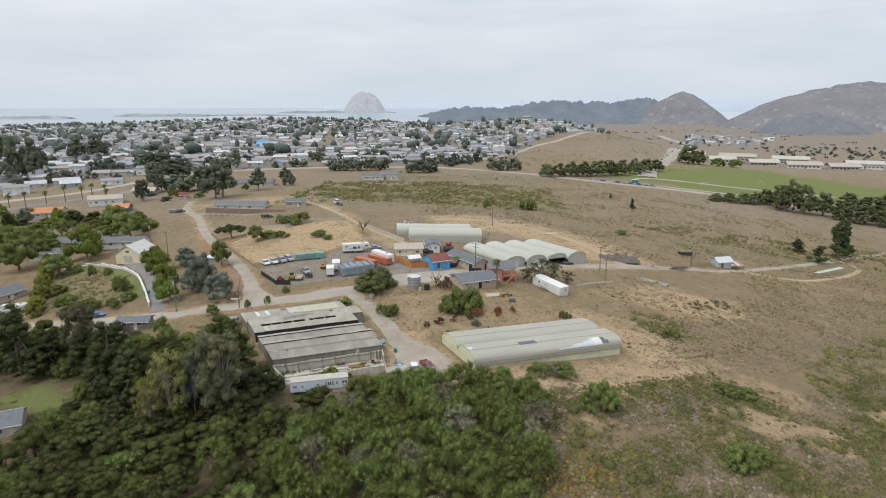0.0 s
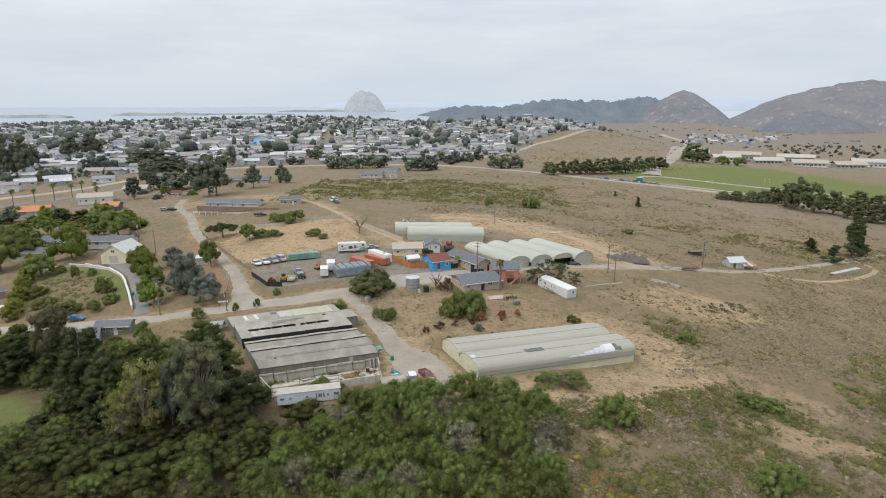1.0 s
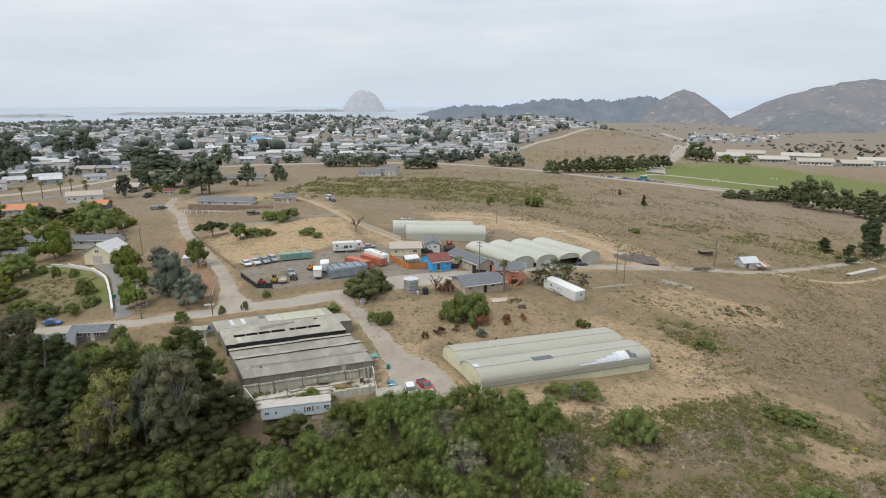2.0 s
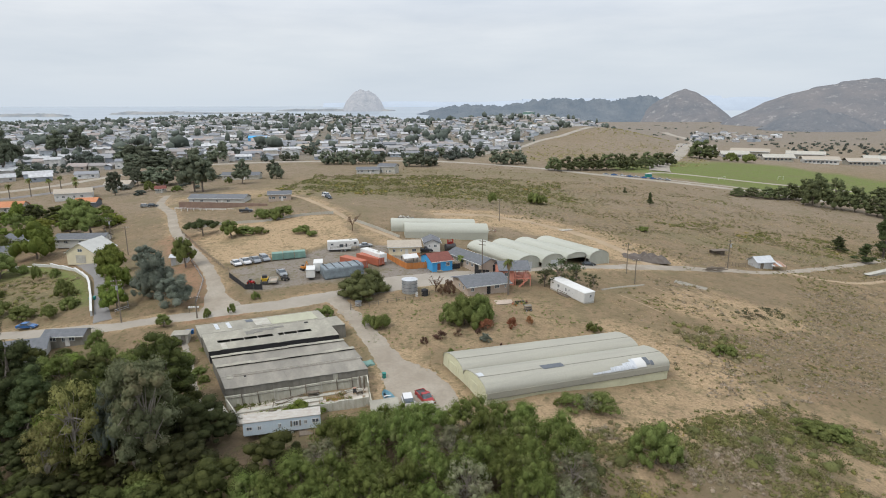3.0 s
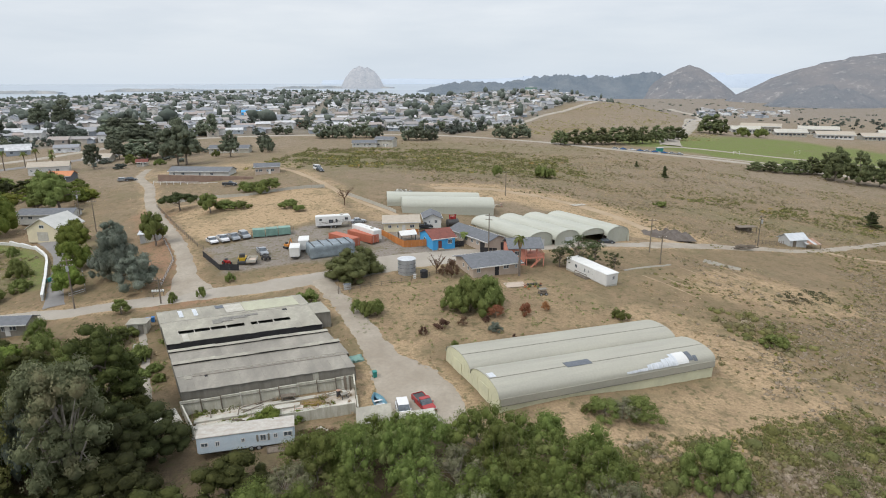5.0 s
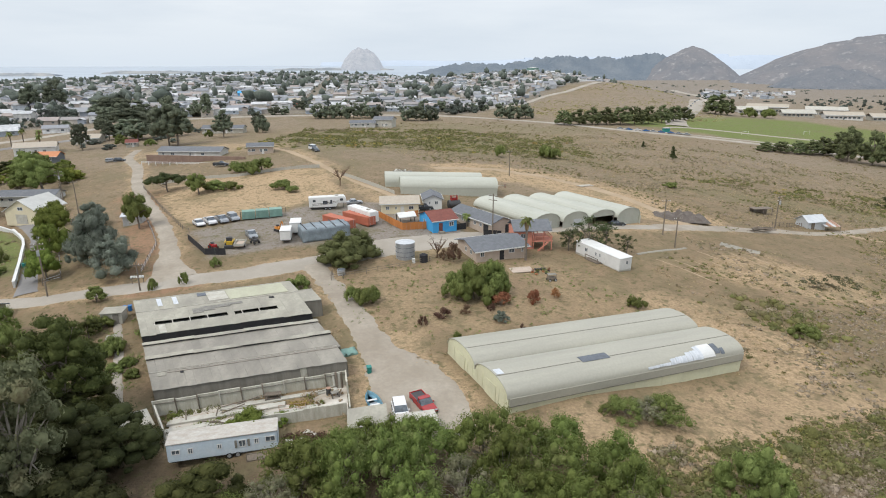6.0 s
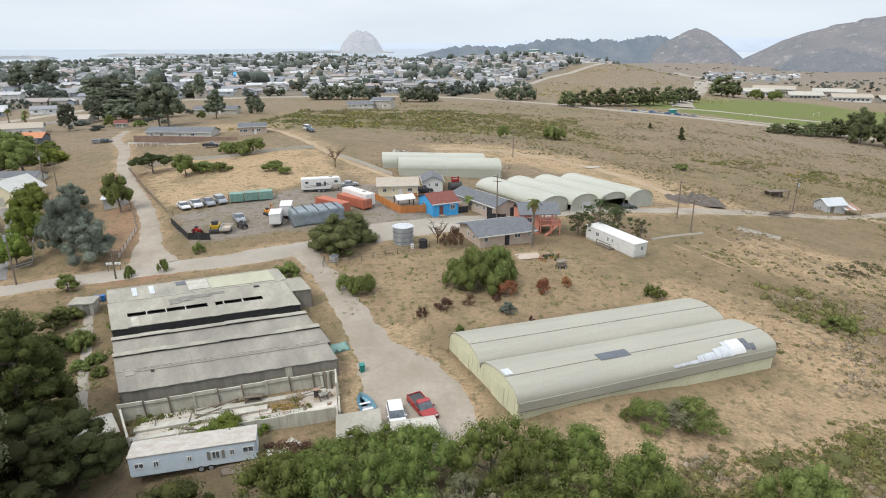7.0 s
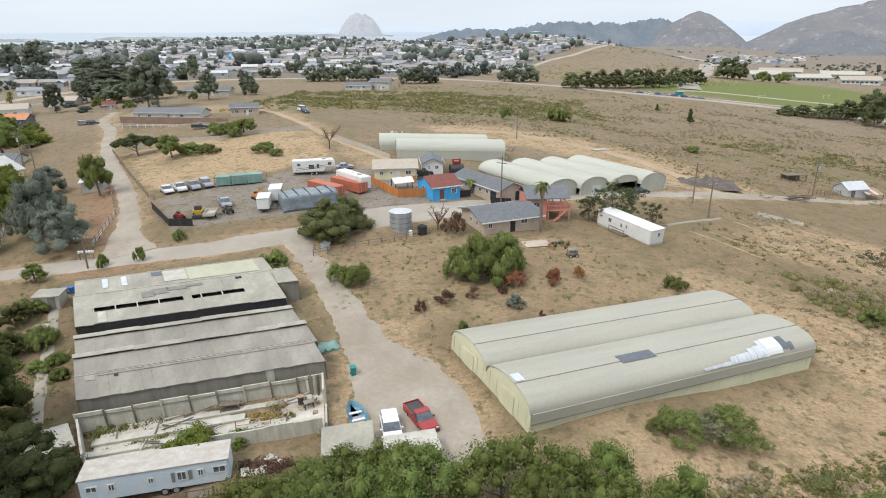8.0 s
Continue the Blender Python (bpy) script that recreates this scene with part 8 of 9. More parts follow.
for x, y in scatter(71, [(-250, 322), (-150, 300), (-132, 262), (-175, 252), (-230, 262), (-300, 285)], 7.5, 2500, 60):
    plant(r_.choice(("garden", "garden", "oak_mid")), x, y, r_.uniform(3.5, 6.5), r_.uniform(2.4, 4.2))
for x, y in scatter(72, [(-190, 405), (-150, 420), (-120, 372), (-140, 338), (-178, 334)], 9, 900, 22):
    plant(r_.choice(("oak_far", "shrub")), x, y, r_.uniform(2.0, 5.0), r_.uniform(2.0, 3.6))

# retaining wall and white walls
rw = thing("retaining_wall", -94, 281, None, -8, "low brown retaining wall with white rail", "wall")
for i in range(14):
    part("block", boxes((-20 + i * 2.85, -17.18 + i * 2.85, -0.2, 0.2, -0.8, 2.2)), BROWN_BLOCK, rw)
    part("post", boxes((-20 + i * 2.85, -19.85 + i * 2.85, -3.7, -3.55, -1.2, 0.3)), WHITE, rw)
for z in (-0.2, 0.2):
    part("rail", boxes((-20, 20, -3.66, -3.6, z - 0.07, z + 0.07)), WHITE, rw)
cw = [(-144, 219.5), (-136, 220.3), (-129, 218.6), (-123.2, 215), (-116, 210.2), (-110.6, 204.6), (-106, 199.4), (-101.9, 193.5), (-98, 187), (-94, 180.5), (-90, 173.6), (-86.4, 167.4)]
ww = thing("garden_wall", -110, 204, 0, 0, "low curved white garden wall beside a driveway", "wall")
for (ax, ay), (bx, by) in zip(cw, cw[1:]):
    ln_ = math.hypot(bx - ax, by - ay)
    z_ = min(float(land(ax, ay)), float(land(bx, by)))
    wp = pose((ax + bx) / 2 + 110, (ay + by) / 2 - 204, z_, 0, 0, math.degrees(math.atan2(by - ay, bx - ax)))
    part("wall_length", boxes((-ln_ / 2 - 0.1, ln_ / 2 + 0.1, -0.2, 0.2, -0.8, 1.05)), WHITE, ww, at=wp)
    part("coping", boxes((-ln_ / 2 - 0.12, ln_ / 2 + 0.12, -0.28, 0.28, 1.05, 1.15)), WHITE, ww, at=wp)

# concrete pads
strip("concrete_slab", [(42.4, 183.4), (49.4, 187.3), (56.5, 191.2)], 0.9, CONCRETE, "long pale concrete strip in dry grass", "slab", lift=0.14, fray=0.15, step=1.0)
strip("concrete_slab", [(68.6, 199.6), (72.6, 197.2), (76.4, 195.0)], 4.8, CONCRETE, "cracked pale concrete slab in dry grass", "slab", lift=0.14, fray=0.35, step=1.0)

# old seed beds: pale lines left in the disturbed plot
for i in range(8):
    f = (i + 0.3) / 8
    a_, b_ = (44.5 + 25 * f, 180.8 + 17.5 * f), (53.5 + 25.5 * f, 166.6 + 15 * f)
    k0, k1 = 0.05 + 0.5 * ((i * 5) % 4) / 4, 1.0 - 0.4 * ((i * 3) % 4) / 4
    strip("seed_bed_line", [(a_[0] + (b_[0] - a_[0]) * k, a_[1] + (b_[1] - a_[1]) * k) for k in (k0, (k0 + k1) / 2, k1)], 0.28, TRACK_SAND, "pale line of an old seed bed", "line", lift=0.10, fray=0.3, step=1.0)
heap = thing("compost_heap", 67.0, 224.5, None, -8, "long dark heap of soil and manure", "heap")
hv, hf = [], []
for j in range(15):
    for i in range(31):
        u, v = -1 + i / 15, -1 + j / 7
        k = max(0.0, 1 - u ** 4) * max(0.0, 1 - v * v) * (0.7 + 0.6 * noise.noise(Vector((u * 5, v * 2.5, 3.1))))
        hv.append((u * 8.5, v * 4.2, -0.4 + 3.0 * k + 0.12 * noise.noise(Vector((i * 0.9, j * 0.9, 1)))))
for j in range(14):
    for i in range(30):
        hf.append((j * 31 + i, j * 31 + i + 1, (j + 1) * 31 + i + 1, (j + 1) * 31 + i))
part("mound", mesh_from("mound", hv, hf, [DARK_SOIL], smooth=True), None, heap)
logs = thing("log_pile", 88.5, 220.6, None, 18, "pile of grey timber and old logs", "logs")
rl = random.Random(31)
for i in range(16):
    x0, y0 = rl.uniform(-4, 2), rl.uniform(-1.2, 1.2)
    a = rl.uniform(-0.35, 0.35)
    part("log", rod(bmesh.new(), (x0, y0, 0.1 + 0.05 * i), (x0 + 3.4 * math.cos(a), y0 + 3.4 * math.sin(a), 0.15 + 0.05 * i), 0.17, 0.14, 7), OLD_WOOD, logs)

# ---- town ----
def palette(name, cols, rough=0.85, by="island"):
    """One of several paints, picked for each house or piece."""
    m, n, l, b = node_mat(name, rough, 0, 0.2)
    rp = n.new("ShaderNodeValToRGB")
    rp.color_ramp.interpolation = "CONSTANT"
    while len(rp.color_ramp.elements) < len(cols):
        rp.color_ramp.elements.new(0.5)
    for i, c_ in enumerate(cols):
        rp.color_ramp.elements[i].position, rp.color_ramp.elements[i].color = i / len(cols), (*c_, 1)
    if by == "island":
        l.new(n.new("ShaderNodeNewGeometry").outputs["Random Per Island"], rp.inputs["Fac"])
    else:
        l.new(n.new("ShaderNodeObjectInfo").outputs["Random"], rp.inputs["Fac"])
    c = mixed(n, l, grain(n, l, 0.5, 4), rp.outputs["Color"], (0.24, 0.24, 0.24))
    c = mixed(n, l, 0.55, rp.outputs["Color"], c)
    l.new(c, b.inputs["Base Color"])
    return m


# house paints; their cool, pale greys also hold some distance haze
WALLS = [(0.60, 0.60, 0.58), (0.50, 0.48, 0.45), (0.42, 0.43, 0.44), (0.54, 0.49, 0.42), (0.44, 0.50, 0.56), (0.74, 0.75, 0.75), (0.44, 0.38, 0.33), (0.30, 0.34, 0.39), (0.58, 0.56, 0.52), (0.70, 0.70, 0.69)]
ROOFS = [(0.23, 0.24, 0.26), (0.29, 0.29, 0.29), (0.17, 0.18, 0.20), (0.33, 0.31, 0.29), (0.25, 0.23, 0.22), (0.44, 0.45, 0.46), (0.20, 0.215, 0.24), (0.31, 0.26, 0.235), (0.52, 0.53, 0.54), (0.26, 0.27, 0.285)]
TOWN_WALL, TOWN_ROOF = palette("town_walls", WALLS), palette("town_roofs", ROOFS)
HOUSE_WALL, HOUSE_ROOF = palette("house_paint", WALLS, by="object"), palette("house_shingles", ROOFS, by="object")


def town_models():
    out = []
    for L, D, h, rs, wing in ((13, 8, 2.7, 1.5, 0), (15, 8.5, 2.7, 1.6, 5), (11, 8, 5.0, 1.5, 0), (16, 9, 2.6, 1.4, 4), (12, 9, 2.8, 1.9, 0), (14, 8, 4.8, 1.6, 5)):
        wall_, roof_ = gable_walls(L, D, h, rs), gable_roof(L, D, h, rs)
        ws = []
        if wing:
            b1 = boxes((L / 2 - wing - 0.5, L / 2 - 0.5, -D / 2 - 4, -D / 2 + 0.1, -0.6, h - 0.05))
            w_me = bpy.data.meshes.new("garage")
            b1.to_mesh(w_me)
            b1.free()
            w_me.materials.append(HOUSE_WALL)
            b2 = gable_roof(5.2, wing, h - 0.05, 1.0, 0.3)
            bmesh.ops.transform(b2, matrix=pose(L / 2 - 0.5 - wing / 2, -D / 2 - 1.6, 0, 0, 0, 90), verts=b2.verts)
            r_me = bpy.data.meshes.new("garage_roof")
            b2.to_mesh(r_me)
            b2.free()
            r_me.materials.append(HOUSE_ROOF)
            ws = [("garage", w_me), ("garage_roof", r_me)]
        mw, mr = bpy.data.meshes.new("wall"), bpy.data.meshes.new("roof")
        wall_.to_mesh(mw)
        roof_.to_mesh(mr)
        wall_.free()
        roof_.free()
        mw.materials.append(HOUSE_WALL)
        mr.materials.append(HOUSE_ROOF)
        out.append((L, D, h, mw, mr, ws))
    return out


PANE = bpy.data.meshes.new("window")
_w = boxes((-0.7, 0.7, -0.06, 0.02, -0.5, 0.5))
_w.to_mesh(PANE)
_w.free()
PANE.materials.append(GLASS)
models = town_models()
rt = random.Random(77)
lots = []
ang = math.radians(14)
for i in range(-92, 92):
    for j in range(-2, 76):
        u, v = i * 15.5 + rt.uniform(-2, 2), 380 + j * 21.5 + (-3.5 if j % 2 else 3.5) + rt.uniform(-2.0, 2.0)
        if i % 11 == 0:
            continue
        lots.append((u * math.cos(ang) - (v - 900) * math.sin(ang) * 0.6, v + u * math.sin(ang) * 0.4))
LX, LY = np.array([p[0] for p in lots]), np.array([p[1] for p in lots])
keep = (inside(LX, LY, TOWN) > 4) & (np.abs(LX) < 0.86 * LY + 60) & (along(LX, LY, [(-360, 300), (-265, 355), (-228, 386), (-194, 453), (-150, 480), (-60, 505), (0, 511)]) > 16)
lots = sorted([(float(x), float(y)) for x, y in zip(LX[keep], LY[keep])], key=lambda p: math.hypot(*p))
lots = [p for p in lots if rt.random() < 0.88]
for x, y in lots[:270]:
    L, D, h, mw, mr, ws = rt.choice(models)
    hb = thing("town_house", x, y, None, 14 + rt.choice((0, 0, 90, 180)) + rt.uniform(-6, 6), "small town house with shingle roof", "house", "town houses")
    part("wall", mw, None, hb)
    part("roof", mr, None, hb)
    for nm_, me_ in ws:
        part(nm_, me_, None, hb)
    for s in (-1, 1):
        for k in (-1, 1):
            part("window", PANE, None, hb, at=pose(k * L * 0.28, s * D / 2, 1.5, 0, 0, 0 if s < 0 else 180))
    part("window", PANE, None, hb, at=pose(-L / 2, 0, 1.6, 0, 0, -90))
blue2 = gable_house("blue_town_house", -206, 706, 10, 20, 10, 5.0, 2.0, BLUE, BLUE, "large bright blue two-storey house", wins=(("f", -5, 3.6, 1.6, 1.2), ("f", 0, 3.6, 1.6, 1.2), ("f", 5, 3.6, 1.6, 1.2)), fascia=True)
gable_house("orange_town_house", -128, 590, 5, 13, 9, 4.6, 1.8, CORAL, TAN_ROOF, "two-storey coral-orange town house", wins=(("f", -3, 3.4, 1.4, 1.1), ("f", 3, 3.4, 1.4, 1.1)))

# the farther streets, too many to count
VW, VR, FW, FR = [], [], [], []
for x, y in lots[270:]:
    L, D, h, rs = rt.uniform(8, 14.5), rt.uniform(6.5, 9.5), rt.choice((2.7, 2.7, 3.4, 4.9, 5.4)), rt.uniform(1.0, 2.3)
    a = ang + rt.choice((0, 1.5708)) + rt.uniform(-0.1, 0.1)
    ca, sa, z = math.cos(a), math.sin(a), float(land(x, y))
    tr_ = lambda px, py, pz: (x + px * ca - py * sa, y + px * sa + py * ca, z + pz)
    k = len(VW)
    VW += [tr_(*p) for p in ((-L / 2, -D / 2, -1), (L / 2, -D / 2, -1), (L / 2, D / 2, -1), (-L / 2, D / 2, -1), (-L / 2, -D / 2, h), (L / 2, -D / 2, h), (L / 2, D / 2, h), (-L / 2, D / 2, h), (-L / 2, 0, h + rs), (L / 2, 0, h + rs))]
    FW += [(k, k + 1, k + 5, k + 4), (k + 2, k + 3, k + 7, k + 6), (k + 1, k + 2, k + 6, k + 9, k + 5), (k + 3, k, k + 4, k + 8, k + 7)]
    k = len(VR)
    o = 0.5
    VR += [tr_(*p) for p in ((-L / 2 - o, -D / 2 - o, h - 0.15), (L / 2 + o, -D / 2 - o, h - 0.15), (L / 2 + o, 0, h + rs + 0.1), (-L / 2 - o, 0, h + rs + 0.1), (-L / 2 - o, D / 2 + o, h - 0.15), (L / 2 + o, D / 2 + o, h - 0.15))]
    FR += [(k, k + 1, k + 2, k + 3), (k + 3, k + 2, k + 5, k + 4)]
tb = thing("far_streets", -200, 1100, None, 0, "closely built streets of small houses", "houses", kind="stuff")
inv = tb.matrix_world.inverted()
for nm_, V_, F_, m_ in (("far_walls", VW, FW, TOWN_WALL), ("far_roofs", VR, FR, TOWN_ROOF)):
    q = part(nm_, mesh_from(nm_, V_, F_, [m_]), None, tb)
    q.matrix_parent_inverse = inv
    tagged(q, kind="stuff")

# town trees
tt = random.Random(99)
TX = np.array([tt.uniform(-1500, 330) for i in range(17000)])
TY = np.array([tt.uniform(340, 1820) for i in range(17000)])
ok = (inside(TX, TY, TOWN) > -8) & (np.abs(TX) < 0.86 * TY + 60) & (ripple(TX, TY, 120, 1.0) > -0.9 + np.array([tt.random() * 0.9 for i in range(17000)]))
tpts = sorted(zip(TX[ok].tolist(), TY[ok].tolist()), key=lambda p: math.hypot(*p))
for x, y in tpts[:190]:
    s = tt.choice((0.5, 0.7, 0.9, 1.2, 1.6))
    plant(tt.choice(("oak_far", "oak_far", "pine")), x, y, (5.5 + 2.5 * tt.random()) * s ** 0.8, 3.4 * s)
rr = np.random.default_rng(8)
fp = np.array([p for i, p in enumerate(tpts[190:]) if i % 5 < 4])
hs = rr.uniform(3, 7.0, len(fp)) * rr.choice([0.4, 0.5, 0.6, 0.8, 1.0, 1.4, 2.1], len(fp))
top_ = np.stack([fp[:, 0], fp[:, 1], land(fp[:, 0], fp[:, 1]) + hs * 0.55], -1)[:, None, :]
wide_ = hs * rr.uniform(0.28, 0.62, len(fp))
size_ = np.stack([wide_, wide_ * rr.uniform(0.8, 1.3, len(fp)), hs * 0.5], -1)[:, None, :]
core_ = top_ + ICO_V[None] * size_ * rr.uniform(0.45, 1.15, (len(fp), len(ICO_V), 1))
core_f = (ICO_F[None] + (np.arange(len(fp)) * len(ICO_V))[:, None, None]).reshape(-1, 3)
d = rr.normal(0, 1, (len(fp), 9, 3))
d /= np.linalg.norm(d, axis=2, keepdims=True)
P = top_ + d * rr.uniform(0.7, 1.05, (len(fp), 9, 1)) * size_
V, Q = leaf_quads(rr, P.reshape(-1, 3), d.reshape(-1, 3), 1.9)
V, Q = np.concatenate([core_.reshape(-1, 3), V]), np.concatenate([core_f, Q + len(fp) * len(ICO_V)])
tagged(new("far_street_trees", raw_mesh("far_street_trees", V, [Q], LEAF_FAR_HAZE)), "dark trees among the far streets", "trees", kind="stuff")

# trees and roofs on the plain beyond the hill
for x, y in scatter(61, [(362, 937), (602, 1125), (745, 1373), (592, 1500)], 24, 900, 40) + scatter(63, [(470, 860), (529, 1040), (790, 1083), (548, 747)], 15, 900, 60):
    s = tt.choice((0.45, 0.6, 0.9))
    plant("oak_far", x, y, 6.5 * s, 4.2 * s)
for x, y in scatter(62, [(400, 1000), (602, 1125), (745, 1373), (592, 1480)], 26, 900, 40):
    L, D, h, mw, mr, ws = rt.choice(models)
    hb = thing("town_house", x, y, None, rt.uniform(0, 180), "small pale house on the plain", "house", "town houses")
    part("wall", mw, None, hb)
    part("roof", mr, None, hb)
    for k in (-1, 1):
        part("window", PANE, None, hb, at=pose(k * L * 0.28, -D / 2, 1.5))

tufts("plain_scrub", 14, spots_in(44, [(330, 700), (420, 1600), (900, 2300), (1800, 2300), (1100, 900), (600, 560)], 900, 0.35, 130, 2.0), 4.0, 12, 3.0, LEAF_FAR_HAZE, "dark scrub dotted over the far plain", 0.35)
tufts("hill_scrub", 21, spots_in(51, [(40, 545), (70, 660), (130, 780), (210, 860), (300, 900), (330, 760), (230, 560), (130, 505)], 2600, -0.1, 40, 2.0), 1.6, 10, 0.9, LEAF_SCRUB, "olive scrub on a grassy hill", 0.5)
tufts("hill_scrub", 22, spots_in(52, [(-60, 420), (0, 500), (66, 478), (120, 448), (230, 395), (260, 330), (120, 420)], 2200, -0.1, 20, 3.0), 0.9, 10, 0.5, LEAF_SCRUB, "olive scrub along the upper field", 0.5)
for x, y in scatter(73, [(-430, 385), (-330, 335), (-262, 372), (-222, 415), (-300, 425)], 19, 900, 22):
    L, D, h, mw, mr, ws = rt.choice(models)
    hb = thing("town_house", x, y, None, 30 + rt.uniform(-8, 8), "small town house with shingle roof", "house", "town houses")
    part("wall", mw, None, hb)
    part("roof", mr, None, hb)
    for k in (-1, 1):
        part("window", PANE, None, hb, at=pose(k * L * 0.28, -D / 2, 1.5))

# water tank on the town's hill
ht = thing("hill_water_tank", 160, 1180, None, 0, "pale green round water tank on the hill", "tank")
part("shell", rod(bmesh.new(), (0, 0, -2), (0, 0, 11), 11, seg=32), TEAL, ht)
part("lid", rod(bmesh.new(), (0, 0, 11), (0, 0, 12), 11.2, 2, 32), GREY_STUCCO, ht)

# ---- school and playing field ----
for k, (sx, sy, L, H) in enumerate(((304, 738, 26, 6.4), (330, 716, 28, 4.8), (366, 752, 40, 6.6), (374, 706, 30, 4.6), (412, 690, 34, 5.0), (424, 738, 38, 7.0), (452, 682, 30, 4.8), (488, 700, 36, 6.4))):
    sc = thing("school_building", sx, sy, None, -20 + 9 * math.sin(2.3 * k), "long low white school building with pale roof", "school", "school buildings")
    part("wall", boxes((-L / 2, L / 2, -8, 8, -2.5, H)), WHITE if k % 3 == 1 else OFF_WHITE, sc)
    part("roof", gable_roof(L, 16, H, 2.6, 1.4), OFF_WHITE if k % 2 else TAN_ROOF, sc)
    part("fascia", boxes((-L / 2 - 1.4, L / 2 + 1.4, -9.55, -9.45, H - 1.0, H)), WHITE, sc)
    for i in range(int(L / 4)):
        part("window", boxes((-L / 2 + 1 + i * 4, -L / 2 + 3.4 + i * 4, -8.06, -8.0, 1.3, 3.0)), GLASS, sc)
    part("door", boxes((-0.6, 0.6, -8.06, -8.0, -0.5, 2.1)), DARK_PANEL, sc)
strip("track", [(150, 470), (158, 486), (180, 490), (230, 470), (300, 455)], 3.2, PALE_ROAD, "pale running track around the field", lift=0.35, fray=0.1)
toilet = thing("portable_hut", 148, 462, None, 10, "small teal hut beside the playing field", "hut")
part("body", boxes((-2.2, 2.2, -1.2, 1.2, -0.5, 2.3), bevel=0.05), BIN_GREEN, toilet)
part("roof", boxes((-2.4, 2.4, -1.4, 1.4, 2.3, 2.45)), WHITE_METAL, toilet)
for gx_, gy_ in ((205, 470), (265, 500)):
    goal = thing("goal_frame", gx_, gy_, None, 30, "white goal frame on the grass", "goal")
    part("frame", boxes((-3.6, -3.48, -0.06, 0.06, -0.2, 2.4), (3.48, 3.6, -0.06, 0.06, -0.2, 2.4), (-3.6, 3.6, -0.06, 0.06, 2.3, 2.42)), WHITE, goal)
rcar = random.Random(3)
for i in range(9):
    f = i / 8
    car(118 + 40 * f + rcar.uniform(-1, 1), 462 - 12 * f, -20, rcar.choice((WHITE_CAR, SILVER_CAR, DARK_CAR, BLUE_CAR)), "car parked beside the playing field", group="cars by the field")
for i in range(8):
    f = i / 7
    car(250 + 75 * f, 690 + 150 * f, 62, rcar.choice((WHITE_CAR, SILVER_CAR, DARK_CAR)), "car on the hill road", group="cars on the hill road")

# ---- palms ----
def palm(x, y, h, rad, label="tall palm with shaggy trunk", skirt=True):
    ob = thing("palm_tree", x, y, None, 0, label, "palm", "palms")
    part("trunk", rod(bmesh.new(), (0, 0, -0.5), (0, 0, h - 0.5), 0.28, 0.2, 8), BARK, ob)
    r = np.random.default_rng(int(abs(x * 13 + y)))
    bm = bmesh.new()
    for i in range(34):
        a, up = r.uniform(0, 6.28), r.uniform(-0.5, 0.9)
        pts = [Vector((math.cos(a) * rad * t * math.cos(up * (1 - t)), math.sin(a) * rad * t * math.cos(up * (1 - t)), h - 0.5 + rad * (up * t - 0.75 * t * t))) for t in (0, 0.35, 0.7, 1.0)]
        s = Vector((-math.sin(a), math.cos(a), 0))
        ws = (0.06, 0.28, 0.22, 0.03)
        va = [bm.verts.new(p + s * w) for p, w in zip(pts, ws)]
        vb = [bm.verts.new(p - s * w + Vector((0, 0, 0.03))) for p, w in zip(pts, ws)]
        for j in range(3):
            bm.faces.new((va[j], va[j + 1], vb[j + 1], vb[j]))
    part("fronds", bm, LEAF_OAK, ob)
    if skirt:
        part("dead_skirt", rod(bmesh.new(), (0, 0, h - 2.8), (0, 0, h - 0.7), 0.35, 0.75, 9), LEAF_DRY, ob)
    return ob


palm(16.3, 174.4, 9.5, 1.6, "tall thin palm beside a house")
palm(4.9, 198.6, 3.4, 1.2, "short palm by a fence", False)
for px, py, hh in ((-238, 338, 9), (-230, 344, 8), (-222, 349, 10), (-216, 356, 8.5), (-211, 358, 9.5), (-206, 363, 8), (-246, 336, 8), (-199, 352, 7)):
    palm(px, py, hh, 2.0, "fan palm beside a street")

# ---- bins, clutter, mailboxes ----
def bin_thing(x, y, turn, mat, label):
    ob = thing("wheeled_bin", x, y, None, turn, label, "bin", "wheeled bins")
    bm = bmesh.new()
    v = [bm.verts.new(p) for p in ((-0.24, -0.26, 0.08), (0.24, -0.26, 0.08), (0.24, 0.26, 0.08), (-0.24, 0.26, 0.08), (-0.3, -0.36, 1.0), (0.3, -0.36, 1.0), (0.3, 0.36, 1.0), (-0.3, 0.36, 1.0))]
    for f in ((3, 2, 1, 0), (4, 5, 6, 7), (0, 1, 5, 4), (1, 2, 6, 5), (2, 3, 7, 6), (3, 0, 4, 7)):
        bm.faces.new([v[i] for i in f])
    part("body", bm, mat, ob)
    part("lid", boxes((-0.33, 0.33, -0.4, 0.4, 1.0, 1.07), bevel=0.02), mat, ob)
    for s in (-1, 1):
        part("wheel", rod(bmesh.new(), (s * 0.22, 0.34, 0.12), (s * 0.3, 0.34, 0.12), 0.12, seg=10), RUBBER, ob)


